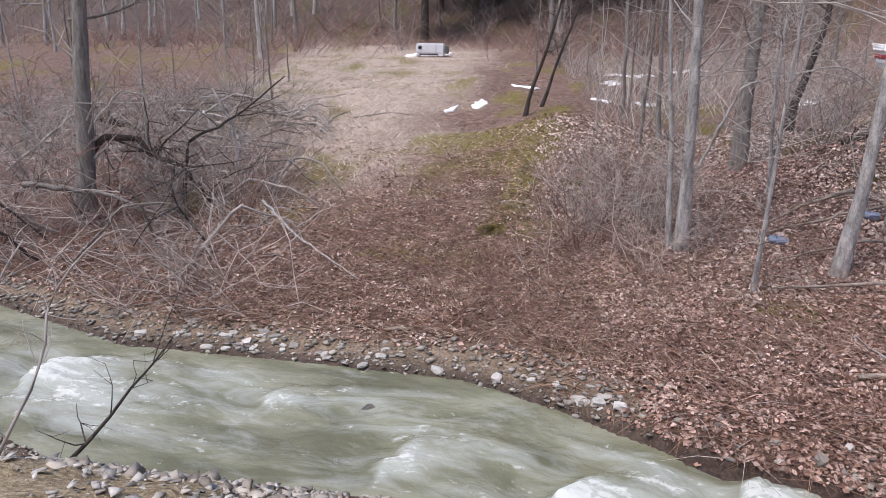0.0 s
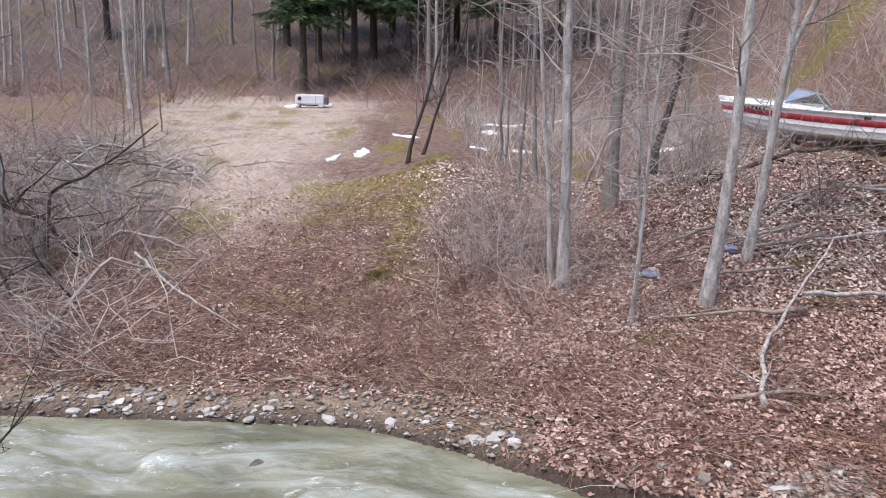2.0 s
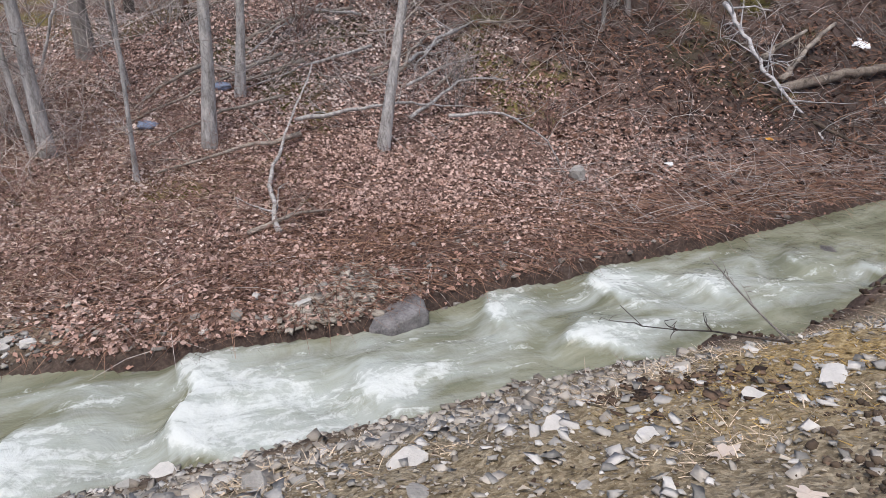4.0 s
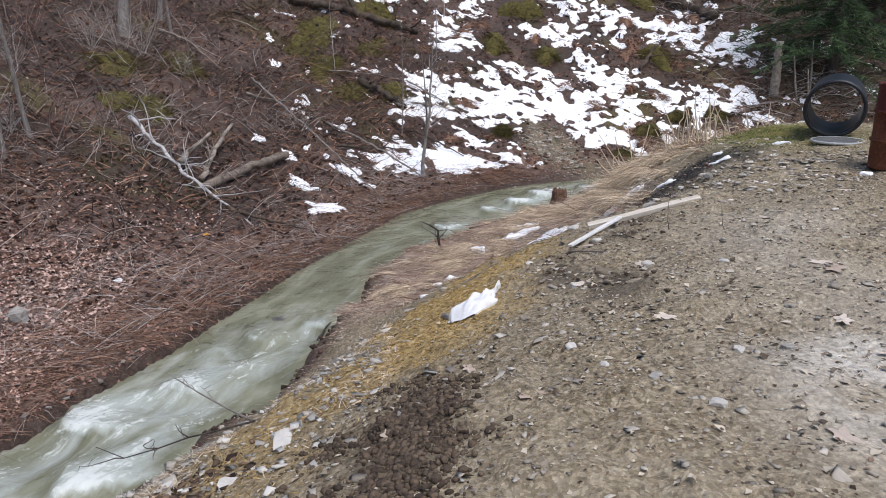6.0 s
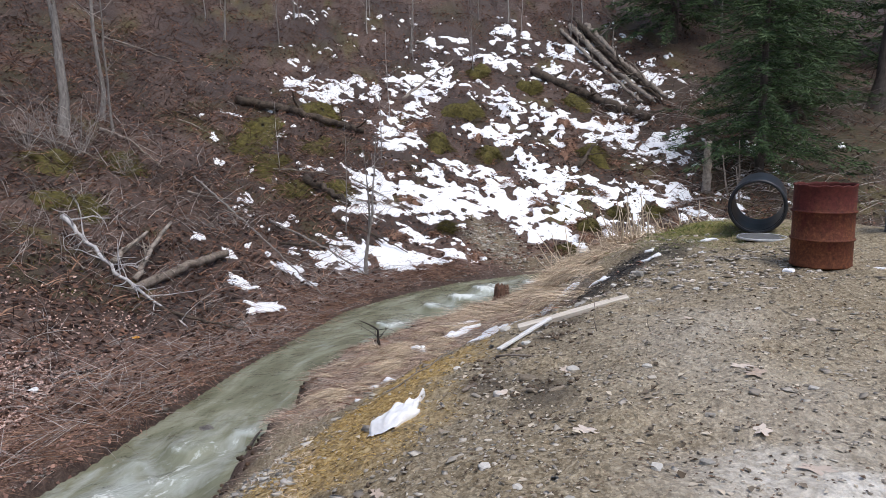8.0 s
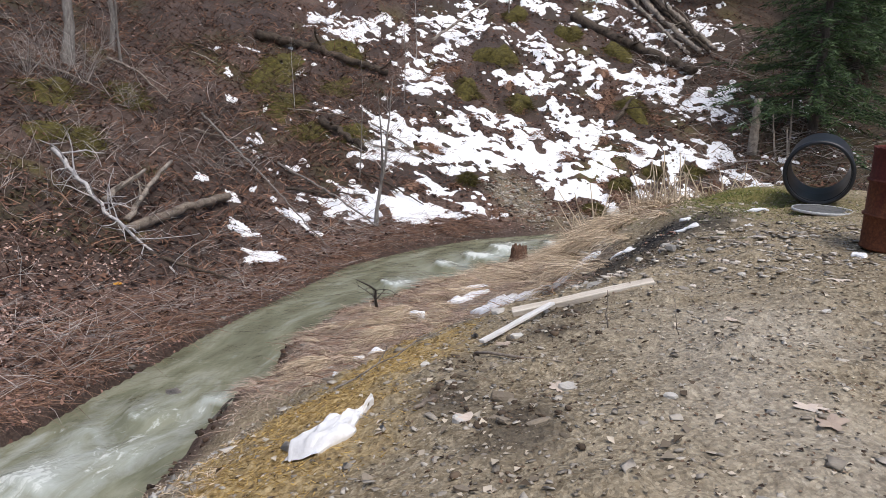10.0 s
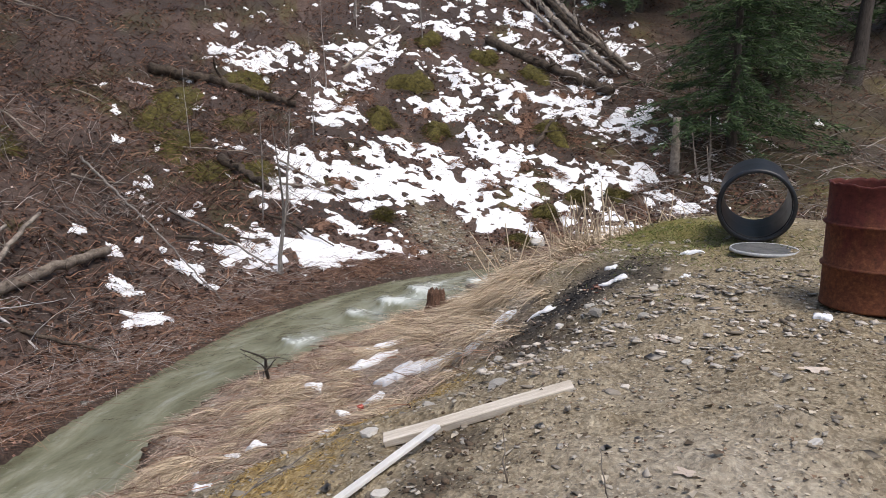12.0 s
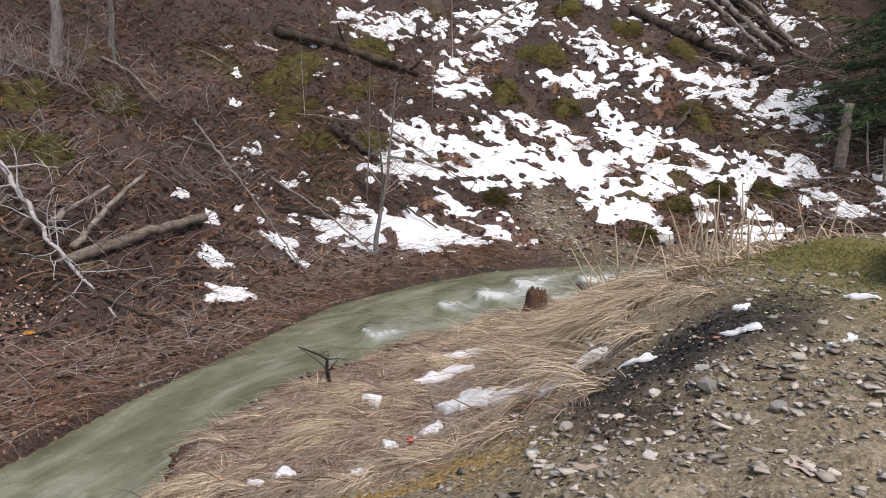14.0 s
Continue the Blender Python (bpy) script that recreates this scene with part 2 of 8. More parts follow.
def ground_build(nt, bsdf):
    v = world_coords(nt)
    zone = nt.nodes.new("ShaderNodeAttribute")
    zone.attribute_name = "zone"
    sep = nt.nodes.new("ShaderNodeSeparateColor")
    nt.links.new(zone.outputs["Color"], sep.inputs[0])
    big, mid = noise_tex(nt, v, .7, 5, .6), noise_tex(nt, v, 4.5, 6, .7)
    fine, tiny = noise_tex(nt, v, 22, 5, .7), noise_tex(nt, v, 90, 3, .7)
    vor = nt.nodes.new("ShaderNodeTexVoronoi")
    vor.inputs["Scale"].default_value = 28
    nt.links.new(v, vor.inputs["Vector"])
    litter = ramp(nt, mid, [(.34, (.05, .03, .023)), (.46, (.14, .085, .063)), (.56, (.25, .165, .13)), (.66, (.4, .3, .25))])
    litter = mix(nt, .5, litter, ramp(nt, fine, [(.38, (.035, .022, .017)), (.5, (.16, .098, .075)), (.63, (.42, .31, .25))]))
    gravel = ramp(nt, mid, [(.36, (.1, .078, .05)), (.5, (.22, .178, .125)), (.64, (.38, .325, .25))])
    gravel = mix(nt, .55, gravel, ramp(nt, fine, [(.4, (.08, .06, .04)), (.5, (.27, .22, .155)), (.6, (.58, .5, .4))]))
    gravel = mix(nt, maths(nt, 'MULTIPLY', ramp(nt, big, [(.42, (0, 0, 0)), (.62, (1, 1, 1))]), .4), gravel, (.46, .4, .32))
    gravel = mix(nt, maths(nt, 'MULTIPLY', ramp(nt, noise_tex(nt, v, 1.7, 5, .65), [(.5, (0, 0, 0)), (.66, (1, 1, 1))]), .7), gravel, ramp(nt, fine, [(.36, (.07, .052, .034)), (.5, (.2, .155, .1)), (.64, (.36, .29, .2))]))
    cell = nt.nodes.new("ShaderNodeSeparateColor")
    nt.links.new(vor.outputs["Color"], cell.inputs[0])
    vor2 = nt.nodes.new("ShaderNodeTexVoronoi")
    vor2.inputs["Scale"].default_value = 75
    nt.links.new(v, vor2.inputs["Vector"])
    cell2 = nt.nodes.new("ShaderNodeSeparateColor")
    nt.links.new(vor2.outputs["Color"], cell2.inputs[0])
    gravel = mix(nt, .3, gravel, ramp(nt, cell.outputs[0], [(.1, (.07, .053, .035)), (.55, (.24, .195, .14)), (.95, (.56, .5, .41))]))
    gravel = mix(nt, .3, gravel, ramp(nt, cell2.outputs[0], [(.1, (.06, .045, .03)), (.55, (.24, .195, .14)), (.95, (.6, .54, .45))]))
    gravel = mix(nt, 1.0, gravel, (1.0, .97, .84), 'MULTIPLY')
    straw = ramp(nt, fine, [(.36, (.19, .142, .108)), (.5, (.42, .34, .275)), (.64, (.7, .605, .51))])
    moss = ramp(nt, fine, [(.3, (.07, .06, .015)), (.55, (.2, .175, .035)), (.75, (.36, .31, .09))])
    c = mix(nt, sep.outputs[0], litter, gravel)
    c = mix(nt, sep.outputs[2], c, straw)
    c = mix(nt, sep.outputs[1], c, moss)
    ochre = ramp(nt, fine, [(.36, (.15, .095, .034)), (.5, (.4, .27, .1)), (.64, (.66, .5, .25))])
    c = mix(nt, zone.outputs["Alpha"], c, ochre)
    dust = nt.nodes.new("ShaderNodeAttribute")
    dust.attribute_name = "dust"
    c = mix(nt, dust.outputs["Fac"], c, ramp(nt, fine, [(.36, (.46, .42, .35)), (.64, (.8, .76, .68))]))
    # darkening mask: wet water's edge, darker ground, shade painted into the bank hollow
    wet_dark = nt.nodes.new("ShaderNodeAttribute")
    wet_dark.attribute_name = "wet_dark"
    c = mix(nt, wet_dark.outputs["Fac"], c, mix(nt, .85, c, (.03, .021, .015)))
    char = nt.nodes.new("ShaderNodeAttribute")
    char.attribute_name = "char"
    c = mix(nt, maths(nt, 'MULTIPLY', char.outputs["Fac"], .97), c, ramp(nt, fine, [(.38, (.007, .007, .008)), (.62, (.05, .047, .046))]))
    nt.links.new(c, bsdf.inputs["Base Color"])
    nt.links.new(maths(nt, 'SUBTRACT', .95, maths(nt, 'MULTIPLY', wet_dark.outputs["Fac"], .4)), bsdf.inputs["Roughness"])
    h = maths(nt, 'ADD', maths(nt, 'MULTIPLY', fine, .7), maths(nt, 'ADD', maths(nt, 'MULTIPLY', tiny, .3), maths(nt, 'MULTIPLY', vor.outputs["Distance"], .5)))
    bump(nt, bsdf, h, .8, .025)


def water_build(nt, bsdf):
    v = world_coords(nt)
    fo = nt.nodes.new("ShaderNodeAttribute")
    fo.attribute_name = "foam"
    st = nt.nodes.new("ShaderNodeAttribute")
    st.attribute_name = "flow"
    a = noise_tex(nt, st.outputs["Vector"], 1.3, 6, .6, .5)
    streak = noise_tex(nt, st.outputs["Vector"], 2.2, 7, .68, 1.2)
    body = ramp(nt, a, [(.36, (.142, .143, .088)), (.5, (.203, .205, .132)), (.64, (.295, .3, .215))])
    body = mix(nt, ramp(nt, fo.outputs["Fac"], [(.18, (0, 0, 0)), (.6, (1, 1, 1))]), body, (.38, .41, .33))
    milk = maths(nt, 'ADD', maths(nt, 'MULTIPLY', fo.outputs["Fac"], .7), noise_tex(nt, st.outputs["Vector"], 1.9, 7, .66, .7))
    body = mix(nt, maths(nt, 'MULTIPLY', ramp(nt, milk, [(.58, (0, 0, 0)), (.86, (1, 1, 1))]), .5), body, (.58, .62, .59))
    # thin foam threads where the stream runs rough, solid foam behind the jumps
    curl = noise_tex(nt, v, 7.0, 6, .7, 1.0)
    m = maths(nt, 'ADD', fo.outputs["Fac"], maths(nt, 'ADD', maths(nt, 'MULTIPLY', maths(nt, 'SUBTRACT', streak, .5), 1.9), maths(nt, 'MULTIPLY', maths(nt, 'SUBTRACT', curl, .5), 1.3)))
    k = ramp(nt, m, [(.42, (0, 0, 0)), (.7, (.7, .7, .7)), (.92, (1, 1, 1))])
    nt.links.new(mix(nt, maths(nt, 'MULTIPLY', k, .92), body, (.74, .77, .72)), bsdf.inputs["Base Color"])
    nt.links.new(maths(nt, 'ADD', .07, maths(nt, 'MULTIPLY', k, .6)), bsdf.inputs["Roughness"])
    bsdf.inputs["Specular IOR Level"].default_value = .5
    bsdf.inputs["IOR"].default_value = 1.33
    h = maths(nt, 'ADD', maths(nt, 'MULTIPLY', noise_tex(nt, st.outputs["Vector"], 3.0, 3, .5, 1.0), .35), noise_tex(nt, v, 2.6, 5, .6, .5))
    bump(nt, bsdf, h, .5, .09)


def snow_build(nt, bsdf):
    v = world_coords(nt)
    a, b = noise_tex(nt, v, 6, 5, .6), noise_tex(nt, v, 40, 3, .6)
    c = ramp(nt, a, [(.3, (.88, .89, .9)), (.5, (.95, .955, .96)), (.7, (.97, .975, .98))])
    speck = noise_tex(nt, v, 26, 4, .75)
    c = mix(nt, ramp(nt, speck, [(.7, (0, 0, 0)), (.78, (.7, .7, .7))]), c, (.25, .2, .15))
    nt.links.new(c, bsdf.inputs["Base Color"])
    bsdf.inputs["Subsurface Weight"].default_value = 0.0
    bump(nt, bsdf, maths(nt, 'ADD', a, maths(nt, 'MULTIPLY', b, .3)), .5, .04)


GROUND = mat("forest ground", ground_build, .95)
WATER = mat("silty stream water", water_build, .16)
SNOW = mat("old snow", snow_build, .75)
BARK_PALE = plain("pale bark", (.19, .172, .155), (.68, .645, .6), 7, .9, stretch=(2, 2, .5), bump_s=.6, bump_d=.02)
BARK_GREY = plain("grey bark", (.12, .105, .09), (.38, .345, .31), 9, .9, stretch=(2, 2, .4), bump_s=.7, bump_d=.02)
BARK_DARK = plain("dark bark", (.03, .025, .022), (.12, .1, .085), 9, .9, stretch=(2, 2, .4), bump_s=.7, bump_d=.02)
TWIG_GREY = plain("grey twigs", (.19, .165, .15), (.6, .54, .49), 3, .9, island=.7, bump_s=0)
TWIG_RED = plain("red brown stems", (.11, .065, .055), (.44, .27, .22), 3, .9, island=.7, bump_s=0)
TWIG_DARK = plain("dark twigs", (.03, .024, .02), (.14, .11, .09), 3, .9, island=.7, bump_s=0)
DEADWOOD = plain("weathered dead wood", (.12, .095, .075), (.46, .4, .33), 6, .9, stretch=(1, 1, 1), bump_s=.5, bump_d=.015)
LOG_BROWN = plain("weathered brown log", (.075, .058, .045), (.32, .265, .21), 6, .9, bump_s=.6, bump_d=.02)
BIRCH = plain("silvery bare branch", (.34, .32, .31), (.74, .71, .69), 12, .8, bump_s=.3)
LOG_DARK = plain("rotten dark log", (.025, .02, .016), (.15, .115, .085), 5, .95, bump_s=.8, bump_d=.03)
LITTER = plain("fallen leaves", (.1, .05, .036), (.46, .28, .215), 2, .8, island=.85, bump_s=0)
LITTER_PALE = plain("bleached fallen leaves", (.18, .11, .085), (.68, .49, .41), 2, .8, island=.85, bump_s=0)
LEAF_BIG = plain("bleached oak leaf", (.4, .31, .24), (.66, .57, .48), 30, .8, per_object=.5, bump_s=.2)
STRAW = plain("dead straw grass", (.3, .225, .145), (.86, .715, .53), 2, .85, island=.8, bump_s=0)
STRAW_PALE = plain("bleached stubble", (.36, .3, .225), (.86, .765, .635), 2, .85, island=.8, bump_s=0)
RUSTGRASS = plain("rusty dead grass", (.085, .043, .029), (.42, .25, .165), 2, .85, island=.8, bump_s=0)
GREENGRASS = plain("short green grass", (.08, .1, .025), (.3, .33, .11), 2, .8, island=.8, bump_s=0)
MOSS = plain("moss", (.028, .022, .01), (.17, .145, .036), 7, .95, bump_s=.9, bump_d=.03)
MOSS_PALE = plain("yellow green moss", (.06, .055, .014), (.32, .28, .075), 7, .95, bump_s=.9, bump_d=.03)
STONE = plain("grey stream stone", (.16, .136, .104), (.64, .58, .49), 9, .85, island=.45, bump_s=.4, bump_d=.01)
STONE_TH = plain("grey brown stone", (.24, .225, .195), (.7, .67, .61), 11, .85, per_object=.5, bump_s=.5, bump_d=.01)
NEEDLE = plain("dark green needles", (.018, .04, .015), (.1, .155, .06), 4, .7, island=.8, bump_s=0)
TWIG_BROWN = plain("brown brush stems", (.05, .03, .024), (.24, .155, .122), 3, .9, island=.7, bump_s=0)
HILL_LEAF = plain("rust brown fallen leaves", (.018, .008, .005), (.19, .103, .068), 2, .85, island=.85, bump_s=0)
TWIG_PALE = plain("pale twigs", (.25, .21, .185), (.72, .63, .56), 3, .9, island=.7, bump_s=0)
PINKSTRAW = plain("faded pinkish dead grass", (.2, .135, .1), (.7, .55, .44), 2, .85, island=.8, bump_s=0)
RUBBLE = plain("pale rubble", (.2, .165, .125), (.74, .67, .58), 9, .9, island=.7, bump_s=.4, bump_d=.01)
DEBRIS = plain("bleached plant scraps", (.1, .075, .05), (.62, .54, .42), 2, .85, island=.85, bump_s=0)
LITTER_WHITE = plain("sun-bleached fallen leaves", (.24, .17, .14), (.82, .68, .6), 2, .8, island=.85, bump_s=0)
GOLDMOSS = plain("yellowed moss", (.16, .1, .03), (.62, .43, .15), 2, .9, island=.8, bump_s=0)
STONE_MUD = plain("mud-coated stone", (.12, .095, .065), (.4, .34, .26), 14, .9, per_object=.5, bump_s=.5, bump_d=.01)
SLATE = plain("pale grey slate", (.2, .19, .165), (.74, .7, .63), 9, .8, island=.6, bump_s=.4, bump_d=.01)
BARKSCRAP = plain("rotten bark", (.035, .022, .015), (.24, .16, .105), 9, .9, island=.7, bump_s=.6, bump_d=.01)
SOIL = plain("dark moist soil", (.02, .013, .009), (.11, .072, .048), 9, .9, island=.5, bump_s=.6, bump_d=.01)
STONE_WET = plain("damp grey stone", (.11, .1, .086), (.44, .41, .365), 9, .7, island=.5, bump_s=.4, bump_d=.01)

# ---- builders ----
def fast_mesh(name, verts, faces, material, smooth=False):
    verts, faces = np.asarray(verts, np.float32), np.asarray(faces, np.int32)
    me = bpy.data.meshes.new(name)
    n, k = faces.shape
    me.vertices.add(len(verts))
    me.vertices.foreach_set("co", verts.ravel())
    me.loops.add(n * k)
    me.loops.foreach_set("vertex_index", faces.ravel())
    me.polygons.add(n)
    me.polygons.foreach_set("loop_start", np.arange(0, n * k, k, dtype=np.int32))
    me.polygons.foreach_set("loop_total", np.full(n, k, np.int32))
    if smooth:
        me.polygons.foreach_set("use_smooth", np.ones(n, bool))
    me.materials.append(material)
    me.update(calc_edges=True)
    return me


def part(name, data, material, parent=None, label=""):
    """Links a bmesh or a mesh as one object, under a thing or a part if one is given."""
    if isinstance(data, bmesh.types.BMesh):
        me = bpy.data.meshes.new(name)
        data.to_mesh(me)
        data.free()
        me.materials.append(material)
    else:
        me = data
    ob = new(name, me)
    ob.parent = parent
    return tagged(ob, label=label)


def thing(name, label, category, group="", at=None):
    ob = new(name)
    if at is not None:
        ob.matrix_world = at
    return tagged(ob, label, category, group)


def tubes(paths, sides=3):
    """Tubes round many polylines: a list of (points (n,3), radii (n,)). Returns verts and quad faces."""
    vs, fs, base = [], [], 0
    ang = np.arange(sides) * 2 * math.pi / sides
    for pts, rad in paths:
        pts = np.asarray(pts, float)
        n = len(pts)
        tan = np.gradient(pts, axis=0)
        tan /= np.linalg.norm(tan, axis=1, keepdims=True) + 1e-9
        ref = np.where(np.abs(tan[:, 2:3]) < .9, np.array([[0., 0, 1]]), np.array([[1., 0, 0]]))
        u = np.cross(tan, ref)
        u /= np.linalg.norm(u, axis=1, keepdims=True) + 1e-9
        w = np.cross(tan, u)
        ring = pts[:, None, :] + np.asarray(rad, float)[:, None, None] * (np.cos(ang)[None, :, None] * u[:, None] + np.sin(ang)[None, :, None] * w[:, None])
        vs.append(ring.reshape(-1, 3))
        i = np.arange(n - 1)[:, None] * sides
        j = np.arange(sides)[None, :]
        jn = (j + 1) % sides
        fs.append((base + np.stack([i + j, i + jn, i + sides + jn, i + sides + j], -1)).reshape(-1, 4))
        base += n * sides
    return np.concatenate(vs), np.concatenate(fs)


def ribbons(root, direction, length, width, bend, rng, steps=3):
    """Many bent blades. root, direction: (n,3). Returns verts and quads."""
    n = len(root)
    d = direction / (np.linalg.norm(direction, axis=1, keepdims=True) + 1e-9)
    side = np.cross(d, rng.normal(size=(n, 3)))
    side /= np.linalg.norm(side, axis=1, keepdims=True) + 1e-9
    fall = np.stack([d[:, 0], d[:, 1], -np.ones(n)], 1)
    t = np.linspace(0, 1, steps)
    pts = root[:, None] + d[:, None] * (t[None, :, None] * length[:, None, None]) + fall[:, None] * (t[None, :, None] ** 2 * (bend * length)[:, None, None])
    wid = side[:, None] * (width[:, None, None] * (1 - .8 * t[None, :, None])) * .5
    v = np.stack([pts - wid, pts + wid], 2).reshape(-1, 3)
    b = (np.arange(n) * steps * 2)[:, None] + (np.arange(steps - 1) * 2)[None]
    f = np.stack([b, b + 1, b + 3, b + 2], -1).reshape(-1, 4)
    return v, f


def leaf_cards(pos, size, rng, tilt=.5, up=None):
    """Fallen leaves: two-sided folded leaves, six corners each."""
    n = len(pos)
    yaw = rng.uniform(0, 2 * math.pi, n)
    nrm = np.stack([rng.normal(0, tilt, n), rng.normal(0, tilt, n), np.ones(n)], 1)
    if up is not None:
        nrm[:, :2] += up
    nrm /= np.linalg.norm(nrm, axis=1, keepdims=True)
    a = np.stack([np.cos(yaw), np.sin(yaw), np.zeros(n)], 1)
    a -= nrm * (a * nrm).sum(1, keepdims=True)
    a /= np.linalg.norm(a, axis=1, keepdims=True)
    b = np.cross(nrm, a)
    curl = rng.uniform(.05, .35, n)[:, None]
    s = size[:, None]
    wd = rng.uniform(.28, .42, n)[:, None]
    v = np.stack([pos - a * s * .5, pos - a * s * .1 + b * s * wd + nrm * s * curl, pos + a * s * .5 + nrm * s * curl * .5,
                  pos - a * s * .1 - b * s * wd + nrm * s * curl], 1).reshape(-1, 3)
    i = np.arange(n)[:, None] * 4
    return v, np.concatenate([i + np.array([[0, 1, 2]]), i + np.array([[0, 2, 3]])])


def scatter(rng, n, x0, x1, y0, y1, keep):
    """Up to n places in a rectangle, kept with the probability keep(x, y)."""
    x, y = rng.uniform(x0, x1, n), rng.uniform(y0, y1, n)
    m = rng.uniform(0, 1, n) < keep(x, y)
    return x[m], y[m]


def on_ground(x, y, lift=0.0):
    return np.stack([x, y, bare(x, y) + lift], 1)


def slope(x, y):
    """The ground's lean, to lay leaves flat on it."""
    e = .12
    return np.stack([-(height(x + e, y) - height(x - e, y)) / (2 * e), -(height(x, y + e) - height(x, y - e)) / (2 * e)], 1)


def gz(x, y):
    return float(bare(np.array([x]), np.array([y]))[0])


def wander(rng, start, direction, length, steps, jitter, droop=0.0, up=0.0):
    """A crooked polyline."""
    d = np.array(direction, float)
    d /= np.linalg.norm(d)
    p, out = np.array(start, float), [np.array(start, float)]
    for _ in range(steps):
        d = d + rng.normal(0, jitter, 3) + np.array([0, 0, up - droop])
        d /= np.linalg.norm(d)
        p = p + d * length / steps
        out.append(p.copy())
    return np.array(out)


# ---- ground: one sheet to the horizon ----
def axis(lo, a, b, hi, fine):
    mid = np.arange(a, b + 1e-6, fine)
    def grow(start, stop, sign):
        out, step, p = [], fine, start
        while sign * (stop - p) > 0:
            step = min(step * 1.03 if abs(p - start) < 14 else step * 1.09, 6)
            p += sign * step
            out.append(p)
        return out
    return np.array(grow(a, lo, -1)[::-1] + list(mid) + grow(b, hi, 1))


gx, gy = axis(-220, -4, 14, 260, .07), axis(-200, -6, 9, 260, .07)
XX, YY = np.meshgrid(gx, gy)


def scar_zone(x, y):
    """Bare grey slip of soil in the snowy slope, above the water."""
    n = fbm(x, y, .6, 3, 131) - .5
    a = np.exp(-(((x - 22.2) / 1.5 + n * .9) ** 2 + ((y + 4.35) / .95 + n * .9) ** 2) ** 2)
    return np.maximum(a, .9 * np.exp(-(((x - 20.7) / .5) ** 2 + ((y + 5.2 + n) / 1.3) ** 2) ** 2))


def dusty(x, y):
    """White lime spilled on the track."""
    n = fbm(x, y, .5, 3, 37)
    return np.clip(1.3 * np.exp(-(((x - 2.3) / .75) ** 2 + ((y + 2.0) / .5) ** 2)), 0, 1) * np.clip(n * 5 - 1.2, 0, 1)


def char_zone(x, y):
    """Black fire place by the bank top."""
    n = fbm(x, y, .5, 3, 37)
    u, v = (x - 8.95) * .6 - (y + 3.65) * .8, (x - 8.95) * .8 + (y + 3.65) * .6
    return np.exp(-((u / 1.1) ** 2 + ((v + .6 * (n - .5)) / .52) ** 2) ** 2) * np.clip(n * 6 - .6, 0, 1)


def ochre_zone(x, y):
    """Yellowed moss and clay along the top of the near bank."""
    dn, _ = along(NEAR, x, y)
    n1, n2 = fbm(x, y, 1.4, 4, 31), fbm(x, y, .5, 3, 37)
    band = np.clip(1.4 - np.abs(-dn - 2.95 - .9 * (n1 - .5)) / .62, 0, 1)
    return band * np.clip((n2 - .3) * 5, 0, 1) * np.clip(9.5 - x, 0, 1) * np.clip(.15 + .36 * (x - 2.3), .12, 1) * (dn < -.5)


# bare dark soil on the near bank: x, y and half widths
SOIL_SPOTS = ((2.78, .16, .42, .26), (5.58, -1.73, .26, .17), (5.45, -1.12, .3, .14), (4.78, -.98, .4, .17), (4.2, -1.24, .3, .2), (3.95, -1.05, .25, .14), (6.1, -1.9, .3, .14), (8.2, -3.0, .6, .3))


def hollow(x, y):
    """Dark soil in the hollow beside the thick tree, with the hollow's shade painted in."""
    return np.exp(-(((x - 7.4) / 1.3) ** 2 + ((y - 14.6 - .25 * (x - 7.4)) / .75) ** 2) ** 2)


